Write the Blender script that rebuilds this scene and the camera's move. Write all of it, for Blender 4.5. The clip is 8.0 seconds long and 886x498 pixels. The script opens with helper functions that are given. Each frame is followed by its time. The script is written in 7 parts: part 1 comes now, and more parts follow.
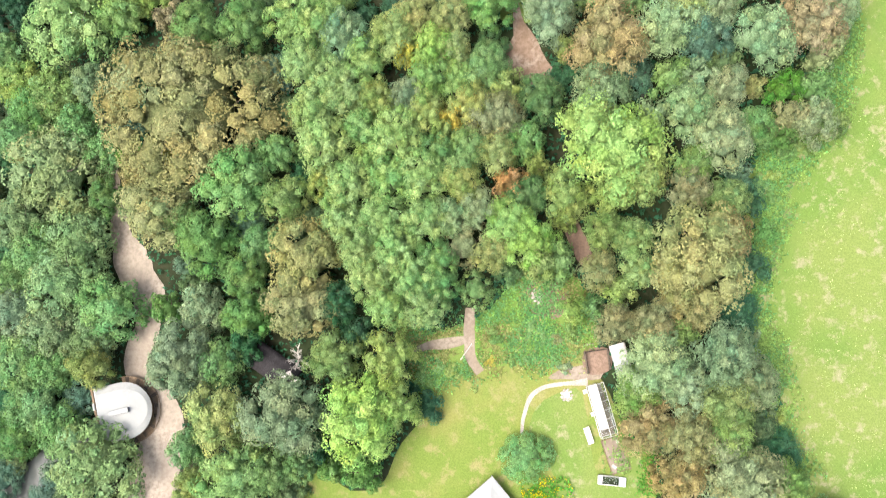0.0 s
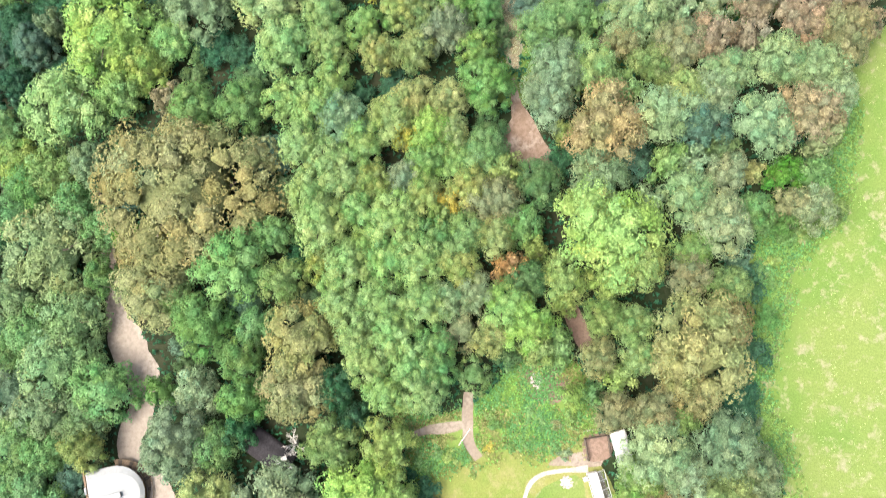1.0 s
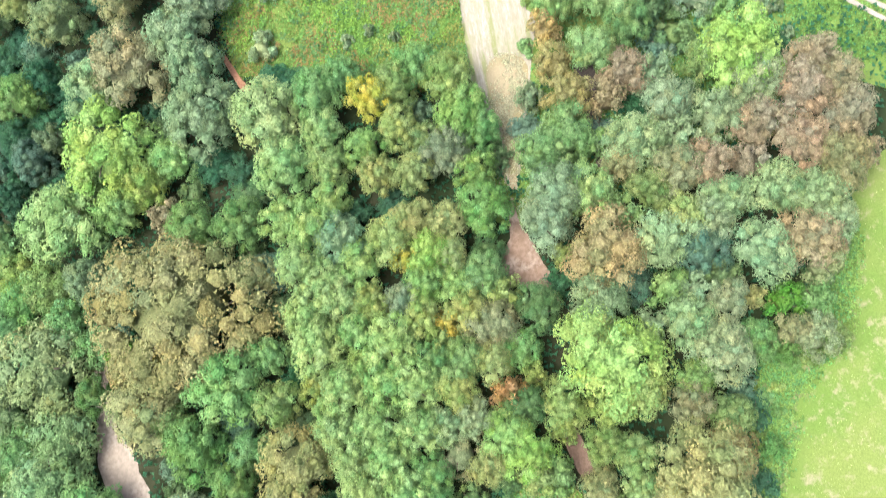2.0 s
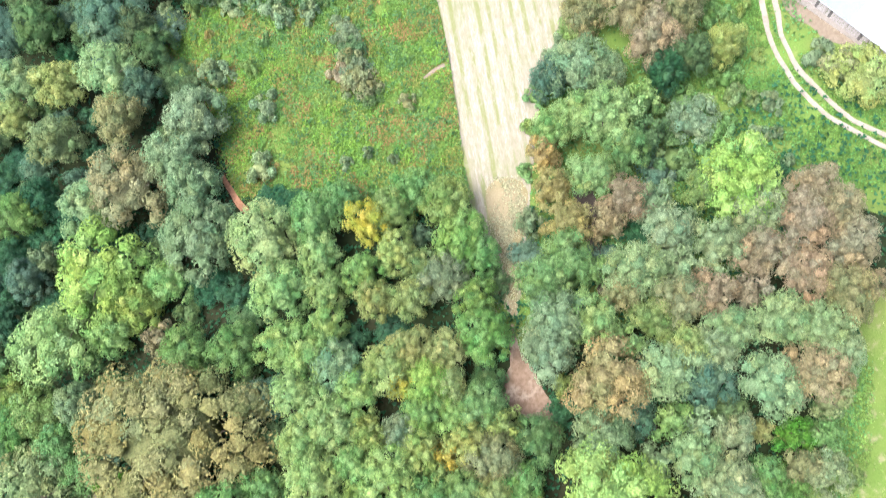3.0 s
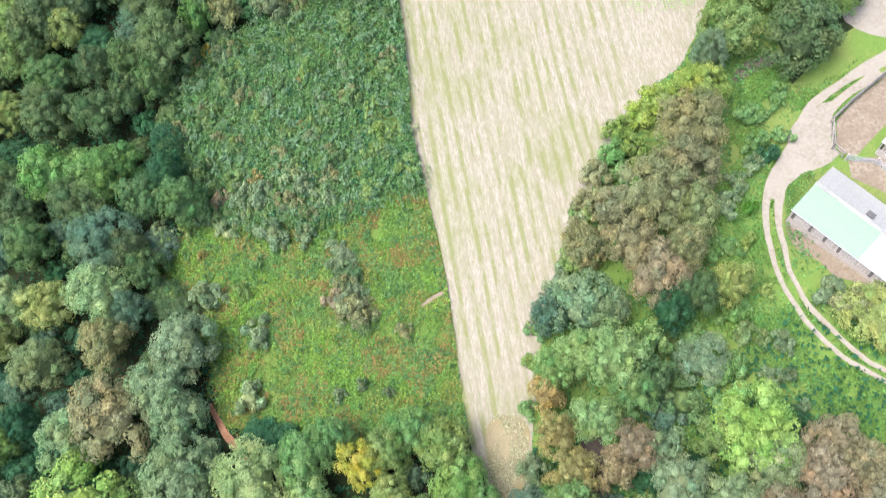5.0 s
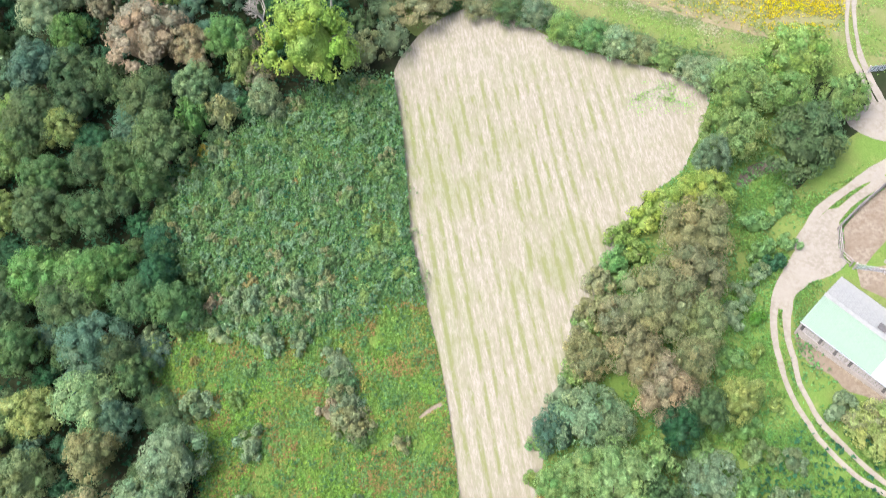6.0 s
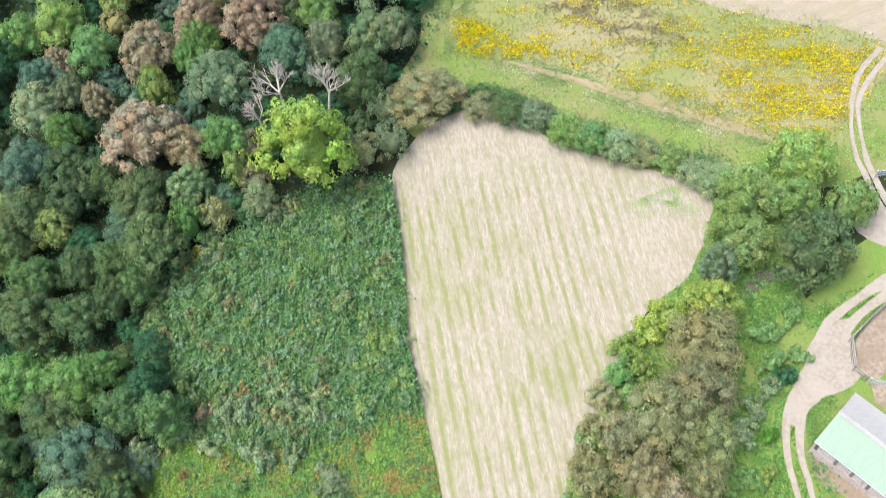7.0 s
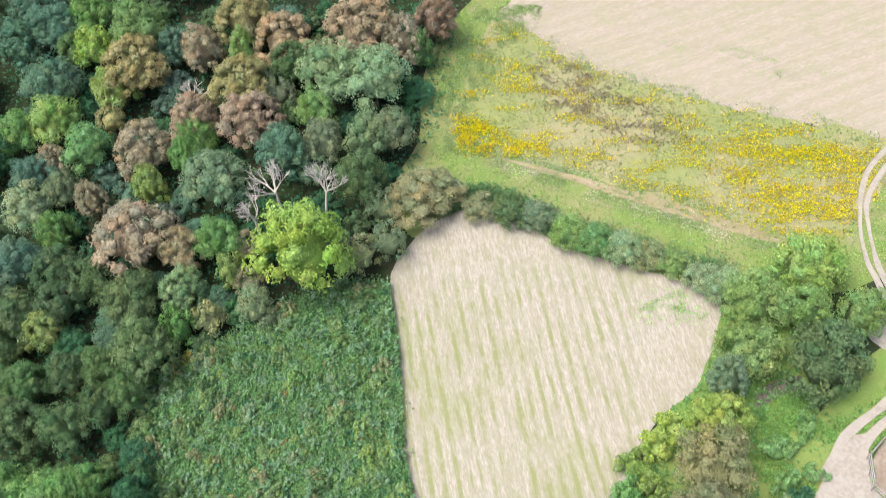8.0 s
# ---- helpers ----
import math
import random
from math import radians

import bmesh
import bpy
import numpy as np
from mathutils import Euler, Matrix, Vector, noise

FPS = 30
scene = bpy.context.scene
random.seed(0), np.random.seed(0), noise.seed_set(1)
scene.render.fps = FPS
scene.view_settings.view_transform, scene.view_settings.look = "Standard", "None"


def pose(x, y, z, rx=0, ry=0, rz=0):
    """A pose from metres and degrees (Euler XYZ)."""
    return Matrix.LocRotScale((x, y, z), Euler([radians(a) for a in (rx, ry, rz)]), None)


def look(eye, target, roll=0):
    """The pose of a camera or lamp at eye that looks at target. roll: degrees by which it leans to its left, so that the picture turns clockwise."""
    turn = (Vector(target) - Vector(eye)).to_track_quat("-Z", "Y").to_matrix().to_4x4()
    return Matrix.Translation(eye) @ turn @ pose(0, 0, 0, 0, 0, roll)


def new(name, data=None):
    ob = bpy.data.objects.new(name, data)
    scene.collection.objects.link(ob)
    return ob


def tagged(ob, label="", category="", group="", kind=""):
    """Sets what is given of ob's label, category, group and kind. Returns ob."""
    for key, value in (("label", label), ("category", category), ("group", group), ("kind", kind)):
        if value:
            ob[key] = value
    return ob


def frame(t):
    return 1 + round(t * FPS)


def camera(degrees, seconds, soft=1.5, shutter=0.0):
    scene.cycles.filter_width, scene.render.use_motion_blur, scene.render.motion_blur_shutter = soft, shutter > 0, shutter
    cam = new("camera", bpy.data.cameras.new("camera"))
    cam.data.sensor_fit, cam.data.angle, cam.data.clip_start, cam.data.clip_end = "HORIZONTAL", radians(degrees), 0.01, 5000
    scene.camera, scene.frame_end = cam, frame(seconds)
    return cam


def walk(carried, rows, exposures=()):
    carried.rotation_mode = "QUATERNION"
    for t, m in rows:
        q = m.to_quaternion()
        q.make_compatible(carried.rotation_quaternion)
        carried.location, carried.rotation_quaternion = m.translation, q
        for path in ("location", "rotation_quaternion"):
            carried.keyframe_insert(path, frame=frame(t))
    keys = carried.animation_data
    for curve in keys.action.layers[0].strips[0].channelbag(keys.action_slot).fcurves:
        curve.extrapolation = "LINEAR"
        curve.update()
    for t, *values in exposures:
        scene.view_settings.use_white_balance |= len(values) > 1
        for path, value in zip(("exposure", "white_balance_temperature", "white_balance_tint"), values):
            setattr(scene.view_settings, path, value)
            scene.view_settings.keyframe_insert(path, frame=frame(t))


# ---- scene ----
cam = camera(50.8, 8.0, soft=1.0, shutter=0.4)
METRES, EYE, TILT, LEAN, TURN = 50.0, 110.0, -83.0, 0.0, 0.0
ROWS = [
    (0.0, 0.0, 0.0, 0.0, 0.0, 0.0, -0.0),
    (0.5, 0.0012, 0.0087, 0.054, -0.04, 1.05, 0.01),
    (1.0, 0.001, 0.0174, 0.1103, -0.1, 2.29, 0.01),
    (1.5, 0.0029, 0.0267, 0.1693, -0.12, 4.39, 0.01),
    (3.0, 0.0086, 0.0513, 0.3618, -0.11, 11.2, -0.09),
    (3.5, 0.0102, 0.0596, 0.4268, -0.11, 13.42, -0.13),
    (4.0, 0.0117, 0.0673, 0.4915, -0.11, 15.58, -0.17),
    (4.5, 0.0129, 0.0751, 0.5552, -0.12, 17.6, -0.21),
    (6.0, 0.015, 0.0965, 0.7422, -0.17, 23.43, -0.29),
    (6.5, 0.0151, 0.1032, 0.806, -0.19, 25.41, -0.31),
    (7.0, 0.0176, 0.1103, 0.8687, -0.19, 27.42, -0.36),
    (7.5, 0.0186, 0.1171, 0.9308, -0.2, 29.45, -0.39),
    (8.0, 0.02, 0.1244, 0.9918, -0.2, 31.49, -0.43),
]
walk(cam, [(t, pose(0, 0, EYE, TILT, LEAN, TURN) @ pose(METRES * x, METRES * y, METRES * z, 90 + pitch, roll, yaw)) for t, x, y, z, yaw, pitch, roll in ROWS],
     [(0.0, 2.16, 6850, 11), (1.5, 2.29, 6620, 11), (3.5, 2.18, 6420, 12), (4.5, 2.00, 6440, 12), (6.5, 1.86, 6540, 12), (8.0, 1.81, 6600, 12)])

# ---- world and sun: bright overcast, the brighter part of the sky in the west ----
SUN_EL, SUN_AZ = 64, -112  # degrees above the horizon; degrees east of north
world = bpy.data.worlds.new("sky")
scene.world = world
world.use_nodes = True
wn = world.node_tree.nodes
sky = wn.new("ShaderNodeTexSky")
sky.sky_type, sky.sun_disc = "NISHITA", False
sky.sun_elevation, sky.sun_rotation = radians(SUN_EL), radians(SUN_AZ)
sky.air_density, sky.dust_density, sky.ozone_density = 1.0, 6.0, 1.0
wn["Background"].inputs["Strength"].default_value = 0.122
world.node_tree.links.new(sky.outputs["Color"], wn["Background"].inputs["Color"])
sun_data = bpy.data.lights.new("sun", "SUN")
sun_data.energy, sun_data.angle, sun_data.color = 1.5, radians(36), (1.0, 0.96, 0.89)
sun = new("sun", sun_data)
sd = Vector((math.sin(radians(SUN_AZ)) * math.cos(radians(SUN_EL)), math.cos(radians(SUN_AZ)) * math.cos(radians(SUN_EL)), math.sin(radians(SUN_EL))))
sun.matrix_world = look(sd * 300, (0, 0, 0))


# ---- materials ----
class Nodes:
    """A small builder of node materials."""

    def __init__(self, name, rough=0.8, spec=0.3, metal=0.0):
        self.mat = bpy.data.materials.new(name)
        self.mat.use_nodes = True
        self.tree = self.mat.node_tree
        self.bsdf = self.tree.nodes["Principled BSDF"]
        self.bsdf.inputs["Roughness"].default_value = rough
        self.bsdf.inputs["Specular IOR Level"].default_value = spec
        self.bsdf.inputs["Metallic"].default_value = metal

    def add(self, kind, **props):
        n = self.tree.nodes.new(kind)
        for k, v in props.items():
            setattr(n, k, v)
        return n

    def link(self, a, b):
        self.tree.links.new(a, b)

    def coords(self, scale=(1, 1, 1), turn=0.0, which="Object"):
        tc = self.add("ShaderNodeTexCoord")
        r = self.add("ShaderNodeVectorRotate", rotation_type="Z_AXIS")
        r.inputs["Angle"].default_value = radians(turn)
        m = self.add("ShaderNodeMapping")
        m.inputs["Scale"].default_value = scale
        self.link(tc.outputs[which], r.inputs["Vector"])
        self.link(r.outputs[0], m.inputs["Vector"])
        return m.outputs[0]

    def noise(self, scale, vec=None, detail=4.0, rough=0.6):
        n = self.add("ShaderNodeTexNoise")
        n.inputs["Scale"].default_value, n.inputs["Detail"].default_value, n.inputs["Roughness"].default_value = scale, detail, rough
        if vec is None:
            vec = self.coords()
        self.link(vec, n.inputs["Vector"])
        return n.outputs["Fac"]

    def band(self, fac, lo, hi):
        n = self.add("ShaderNodeMapRange")
        n.interpolation_type = "SMOOTHSTEP"
        n.inputs["From Min"].default_value, n.inputs["From Max"].default_value = lo, hi
        self.link(fac, n.inputs["Value"])
        return n.outputs["Result"]

    def colour(self, c):
        n = self.add("ShaderNodeRGB")
        n.outputs[0].default_value = (*c, 1)
        return n.outputs[0]

    def mix(self, fac, a, b, blend="MIX"):
        n = self.add("ShaderNodeMix", data_type="RGBA", blend_type=blend)
        if isinstance(fac, float):
            n.inputs[0].default_value = fac
        else:
            self.link(fac, n.inputs[0])
        for sock, v in ((n.inputs[6], a), (n.inputs[7], b)):
            if isinstance(v, tuple):
                sock.default_value = (*v, 1)
            else:
                self.link(v, sock)
        return n.outputs[2]

    def bump(self, fac, strength, distance):
        n = self.add("ShaderNodeBump")
        n.inputs["Strength"].default_value, n.inputs["Distance"].default_value = strength, distance
        self.link(fac, n.inputs["Height"])
        self.link(n.outputs[0], self.bsdf.inputs["Normal"])

    def done(self, col):
        if isinstance(col, tuple):
            self.bsdf.inputs["Base Color"].default_value = (*col, 1)
        else:
            self.link(col, self.bsdf.inputs["Base Color"])
        return self.mat


def mottled(name, a, b, c, big, small, rough=0.85, spec=0.25, bump=0.4, depth=0.05, metal=0.0, lo=0.4, hi=0.6):
    """Three colours, mixed by a large and a small noise, with relief from the small one."""
    n = Nodes(name, rough, spec, metal)
    f1, f2 = n.noise(big), n.noise(small, detail=6)
    col = n.mix(n.band(f2, 0.35, 0.7), n.mix(n.band(f1, lo, hi), a, b), c)
    if bump:
        n.bump(f2, bump, depth)
    return n.done(col)


def leaf_material(name, through_light=0.28):
    """Leaves: the tree's own colour, changed bough by bough, clump by clump and leaf by leaf."""
    n = Nodes(name, 0.6, 0.2)
    info = n.add("ShaderNodeObjectInfo")
    geo = n.add("ShaderNodeNewGeometry")
    bough = n.add("ShaderNodeAttribute", attribute_name="bough")

    def spread(fac, lo, hi, a=0.0, b=1.0):
        m = n.add("ShaderNodeMapRange")
        for k, v in (("From Min", a), ("From Max", b), ("To Min", lo), ("To Max", hi)):
            m.inputs[k].default_value = v
        n.link(fac, m.inputs["Value"])
        return m.outputs[0]

    hsv = n.add("ShaderNodeHueSaturation")
    n.link(info.outputs["Color"], hsv.inputs["Color"])
    val = n.add("ShaderNodeMath", operation="MULTIPLY")
    n.link(spread(geo.outputs["Random Per Island"], 0.76, 1.24), val.inputs[0])
    n.link(spread(bough.outputs["Fac"], 0.86, 1.14), val.inputs[1])
    n.link(val.outputs[0], hsv.inputs["Value"])
    n.link(spread(n.noise(0.45, detail=3), 0.482, 0.518, 0.3, 0.7), hsv.inputs["Hue"])
    n.link(spread(bough.outputs["Fac"], 1.04, 0.90), hsv.inputs["Saturation"])
    mixed = n.add("ShaderNodeMath", operation="FRACT")
    seven = n.add("ShaderNodeMath", operation="MULTIPLY")
    seven.inputs[1].default_value = 7.31
    n.link(bough.outputs["Fac"], seven.inputs[0])
    n.link(seven.outputs[0], mixed.inputs[0])
    warm = n.mix(1.0, hsv.outputs[0], (1.14, 1.01, 0.92), "MULTIPLY")
    cool = n.mix(1.0, hsv.outputs[0], (0.86, 1.0, 1.04), "MULTIPLY")
    col = n.mix(n.band(mixed.outputs[0], 0.60, 0.95), hsv.outputs[0], warm)
    col = n.mix(n.band(mixed.outputs[0], 0.30, 0.0), col, cool)
    grain = n.noise(4.5, None, 4, 0.75)
    col = n.mix(1.0, col, n.mix(n.band(grain, 0.30, 0.68), (0.70, 0.72, 0.70), (1.30, 1.29, 1.28)), "MULTIPLY")
    n.bump(grain, 0.8, 0.25)
    mat = n.done(col)
    tr = n.add("ShaderNodeBsdfTranslucent")
    n.link(col, tr.inputs["Color"])
    ms = n.add("ShaderNodeMixShader")
    ms.inputs[0].default_value = through_light
    n.link(n.bsdf.outputs[0], ms.inputs[1])
    n.link(tr.outputs[0], ms.inputs[2])
    n.link(ms.outputs[0], n.tree.nodes["Material Output"].inputs["Surface"])
    return mat


LEAF = leaf_material("leaves")
BARK = mottled("bark", (0.10, 0.085, 0.065), (0.15, 0.13, 0.10), (0.06, 0.05, 0.04), 1.5, 9.0, 0.95, 0.15, 0.6, 0.03)
DEADWOOD = mottled("bleached_deadwood", (0.34, 0.33, 0.31), (0.42, 0.41, 0.39), (0.26, 0.25, 0.23), 1.0, 8.0, 0.9, 0.2, 0.5, 0.02)
# Floor colours taken nearly black, with the shade of canopy gaps in them.
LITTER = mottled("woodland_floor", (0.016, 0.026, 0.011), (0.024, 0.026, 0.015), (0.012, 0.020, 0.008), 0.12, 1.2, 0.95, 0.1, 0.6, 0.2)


def grass_material(name, fresh, dry, pale, big, mid, share, bump=0.5):
    """Grass: fresh and drier drifts, pale seed heads and fine tufts."""
    n = Nodes(name, 0.9, 0.12)
    drift, blot, fine = n.noise(big, None, 3), n.noise(mid, None, 6, 0.7), n.noise(5.5, None, 6, 0.75)
    col = n.mix(n.band(drift, 0.40, 0.62), fresh, dry)
    col = n.mix(n.band(blot, share, share + 0.16), col, pale)
    tuft = n.mix(n.band(fine, 0.32, 0.66), (0.82, 0.84, 0.80), (1.15, 1.13, 1.16))
    col = n.mix(1.0, col, tuft, "MULTIPLY")
    n.bump(fine, bump * 0.6, 0.1)
    return n.done(col)


MEADOW = grass_material("meadow_grass", (0.070, 0.120, 0.026), (0.096, 0.132, 0.036), (0.154, 0.158, 0.090), 0.07, 0.75, 0.51)
LAWN = grass_material("mown_lawn", (0.084, 0.124, 0.026), (0.122, 0.130, 0.040), (0.142, 0.140, 0.060), 0.09, 0.55, 0.50, 0.25)
ROUGH = grass_material("rough_grass", (0.080, 0.142, 0.032), (0.100, 0.138, 0.040), (0.122, 0.160, 0.052), 0.10, 0.5, 0.55)
MARGIN = grass_material("field_margin_grass", (0.090, 0.136, 0.036), (0.118, 0.136, 0.054), (0.146, 0.150, 0.080), 0.14, 0.45, 0.53)
GLADE = grass_material("dry_glade_grass", (0.072, 0.138, 0.027), (0.095, 0.136, 0.035), (0.130, 0.122, 0.046), 0.10, 0.5, 0.58)
DUST = mottled("pale_track_dust", (0.188, 0.177, 0.158), (0.160, 0.148, 0.127), (0.204, 0.195, 0.178), 0.35, 2.2, 0.95, 0.15, 0.3, 0.04)
EARTH = mottled("bare_earth", (0.148, 0.124, 0.100), (0.185, 0.163, 0.138), (0.122, 0.100, 0.078), 0.3, 2.5, 0.95, 0.15, 0.5, 0.06)
DUGEARTH = mottled("dug_garden_earth", (0.135, 0.095, 0.075), (0.165, 0.120, 0.095), (0.105, 0.075, 0.058), 0.4, 3.0, 0.95, 0.1, 0.6, 0.08)
WOODPATH = mottled("shaded_track_earth", (0.190, 0.168, 0.142), (0.240, 0.214, 0.184), (0.150, 0.131, 0.110), 0.2, 2.0, 0.95, 0.15, 0.4, 0.06)
HOLLOWEARTH = mottled("hollow_earth", (0.150, 0.112, 0.088), (0.225, 0.192, 0.166), (0.105, 0.076, 0.056), 0.28, 2.2, 0.95, 0.1, 0.5, 0.06, lo=0.46, hi=0.62)
# Lane and bare earth under trees; the trees' shade is in these browns.
SHADEEARTH = mottled("tree_shade_earth", (0.072, 0.060, 0.056), (0.095, 0.080, 0.072), (0.050, 0.042, 0.040), 0.4, 2.5, 0.9, 0.2, 0.4, 0.05)
DRYTAN = grass_material("dry_tan_grass", (0.142, 0.128, 0.072), (0.178, 0.156, 0.102), (0.130, 0.135, 0.062), 0.12, 0.6, 0.56)
REDEARTH = mottled("red_earth", (0.24, 0.13, 0.085), (0.30, 0.17, 0.11), (0.19, 0.10, 0.065), 0.4, 3.0, 0.95, 0.1, 0.4, 0.05)
WHITESTONE = mottled("white_gravel", (0.215, 0.200, 0.180), (0.172, 0.156, 0.134), (0.250, 0.238, 0.220), 0.8, 5.0, 0.9, 0.2, 0.5, 0.03)
CANVAS = mottled("white_canvas", (0.205, 0.220, 0.222), (0.188, 0.202, 0.205), (0.218, 0.230, 0.232), 0.5, 2.0, 0.9, 0.1, 0.15, 0.02)
TIMBER = mottled("weathered_timber", (0.120, 0.088, 0.058), (0.160, 0.122, 0.085), (0.085, 0.062, 0.042), 1.0, 8.0, 0.85, 0.2, 0.4, 0.01)
GREYWOOD = mottled("silvered_boards", (0.36, 0.345, 0.345), (0.42, 0.405, 0.405), (0.28, 0.265, 0.265), 0.7, 6.0, 0.85, 0.2, 0.4, 0.01)
FENCEWOOD = mottled("weathered_fence_wood", (0.20, 0.19, 0.185), (0.24, 0.23, 0.225), (0.15, 0.14, 0.135), 0.7, 6.0, 0.85, 0.2, 0.4, 0.01)
DARKWOOD = mottled("dark_creosoted_timber", (0.055, 0.045, 0.035), (0.09, 0.07, 0.055), (0.035, 0.03, 0.025), 1.0, 6.0, 0.85, 0.2, 0.4, 0.01)
MINT = mottled("mint_roof_sheet", (0.150, 0.222, 0.180), (0.140, 0.208, 0.167), (0.158, 0.230, 0.188), 0.35, 3.0, 0.6, 0.3, 0.1, 0.01)
WHITEROOF = mottled("white_roof_sheet", (0.262, 0.280, 0.282), (0.235, 0.250, 0.250), (0.285, 0.295, 0.295), 0.3, 3.0, 0.6, 0.3, 0.1, 0.01)
GREYROOF = mottled("grey_fibre_cement_sheet", (0.210, 0.222, 0.228), (0.185, 0.198, 0.202), (0.235, 0.245, 0.250), 0.4, 3.0, 0.8, 0.3, 0.2, 0.01)
SLATE = mottled("blue_grey_roof_sheet", (0.24, 0.25, 0.29), (0.30, 0.31, 0.34), (0.20, 0.21, 0.24), 0.6, 5.0, 0.7, 0.3, 0.2, 0.01)
STEEL = mottled("galvanised_steel", (0.45, 0.49, 0.54), (0.38, 0.42, 0.47), (0.55, 0.58, 0.62), 2.0, 12.0, 0.45, 0.5, 0.05, 0.005, metal=0.7)
WHITEPAINT = mottled("white_paint", (0.355, 0.355, 0.346), (0.317, 0.317, 0.307), (0.374, 0.374, 0.370), 1.5, 9.0, 0.6, 0.4, 0.1, 0.005)
BLACKSHEET = mottled("black_tarpaulin", (0.022, 0.021, 0.024), (0.032, 0.030, 0.034), (0.014, 0.014, 0.016), 1.0, 6.0, 0.9, 0.1, 0.3, 0.02)
CONCRETE = mottled("old_concrete", (0.29, 0.27, 0.26), (0.24, 0.22, 0.21), (0.34, 0.32, 0.31), 0.6, 5.0, 0.9, 0.2, 0.4, 0.02)
STONE = mottled("rough_stone", (0.280, 0.252, 0.231), (0.210, 0.189, 0.175), (0.350, 0.329, 0.308), 1.0, 7.0, 0.9, 0.2, 0.6, 0.03)
DARKPANE = mottled("dark_opening_shadow_board", (0.090, 0.088, 0.090), (0.115, 0.110, 0.110), (0.075, 0.075, 0.080), 1.0, 6.0, 0.6, 0.3, 0.1, 0.005)


def stubble_material(name, straw, straw2, green, turn, gap, amount, north=1e4, east=1e4):
    """Cut straw lying in swaths, with broken rows of green regrowth between; the headlands (past north, past east) stay plain."""
    n = Nodes(name, 0.9, 0.12)

    def times(x, y):
        m = n.add("ShaderNodeMath", operation="MULTIPLY")
        n.link(x, m.inputs[0])
        if isinstance(y, float):
            m.inputs[1].default_value = y
        else:
            n.link(y, m.inputs[1])
        return m.outputs[0]

    wave = n.add("ShaderNodeTexWave", wave_type="BANDS", bands_direction="X")
    wave.inputs["Scale"].default_value, wave.inputs["Distortion"].default_value = 0.314 / gap, 3.6
    wave.inputs["Detail"].default_value, wave.inputs["Detail Scale"].default_value = 3.0, 0.7
    n.link(n.coords((1, 0.12, 1), turn), wave.inputs["Vector"])
    lines = n.noise(1.0, n.coords((2.2, 0.07, 1), turn), 3, 0.6)
    fine = n.noise(1.0, n.coords((4.0, 0.9, 1), turn), 5, 0.75)
    blot, tuft, speck = n.noise(0.055, None, 3), n.noise(1.0, n.coords((0.75, 0.16, 1), turn), 4, 0.65), n.noise(1.7, None, 6, 0.75)
    place = n.add("ShaderNodeSeparateXYZ")
    n.link(n.coords(), place.inputs[0])
    inner = times(n.band(place.outputs["Y"], north, north - 9.0), n.band(place.outputs["X"], east + 5.0, east - 5.0))
    col = n.mix(n.band(fine, 0.34, 0.68), straw2, straw)
    col = n.mix(times(n.band(lines, 0.50, 0.68), 0.55), col, straw2)
    col = n.mix(times(n.band(speck, 0.52, 0.70), 0.45), col, straw2)
    clump = n.noise(1.0, n.coords((0.9, 0.34, 1), turn + 6.0), 5, 0.7)
    col = n.mix(times(n.band(clump, 0.48, 0.66), 0.55), col, n.mix(0.5, straw2, green))
    rows = times(times(n.band(wave.outputs["Fac"], 0.45, 0.95), n.band(tuft, 0.41, 0.60)), times(inner, n.band(speck, 0.25, 0.52)))
    col = n.mix(times(times(n.band(wave.outputs["Fac"], 0.25, 0.8), inner), 0.35), col, straw2)
    col = n.mix(times(rows, amount), col, green)
    wash = times(times(n.band(blot, 0.46, 0.62), n.band(tuft, 0.36, 0.60)), times(inner, amount * 0.55))
    col = n.mix(wash, col, green)
    n.bump(fine, 0.6, 0.12)
    return n.done(col)


STUBBLE = stubble_material("straw_stubble", (0.230, 0.223, 0.201), (0.157, 0.148, 0.115), (0.115, 0.134, 0.057), -9.5, 1.5, 0.90, 130.0, 25.0)
FARSTUBBLE = stubble_material("pale_far_stubble", (0.222, 0.202, 0.170), (0.172, 0.156, 0.124), (0.140, 0.158, 0.066), 65.0, 2.6, 0.22)
WEEDY = grass_material("weedy_field_grass", (0.124, 0.146, 0.056), (0.158, 0.154, 0.084), (0.176, 0.166, 0.104), 0.07, 0.35, 0.56)


def water_material():
    n = Nodes("still_stream_water", 0.06, 0.5)
    n.bump(n.noise(1.2, None, 3), 0.08, 0.1)
    return n.done(n.mix(n.noise(0.4), (0.035, 0.045, 0.050), (0.055, 0.060, 0.055)))


def glass_material():
    n = Nodes("greenhouse_glass", 0.08, 0.5)
    n.bsdf.inputs["Transmission Weight"].default_value = 1.0
    n.bsdf.inputs["IOR"].default_value = 1.3
    return n.done((0.85, 0.92, 0.92))


WATER, GLASS = water_material(), glass_material()

# ---- mesh helpers ----
TERRAIN = (1.174, 9.248, 5.535, -0.957, -1.761, 1.296, 2.608, -0.316, -2.806, 0.513, -0.802, 0.129, 0.120)


def land(x, y):
    """Height of the ground: a valley side that falls to a stream in the west and rises to fields in the north-east."""
    x = 60 * math.tanh(x / 60) / 40
    y = 110 * math.tanh((y - 70) / 110) / 50
    terms = (1, x, y, x * x, x * y, y * y, x**3, x * x * y, x * y * y, y**3, x**4, x * x * y * y, y**4)
    return sum(c * v for c, v in zip(TERRAIN, terms))


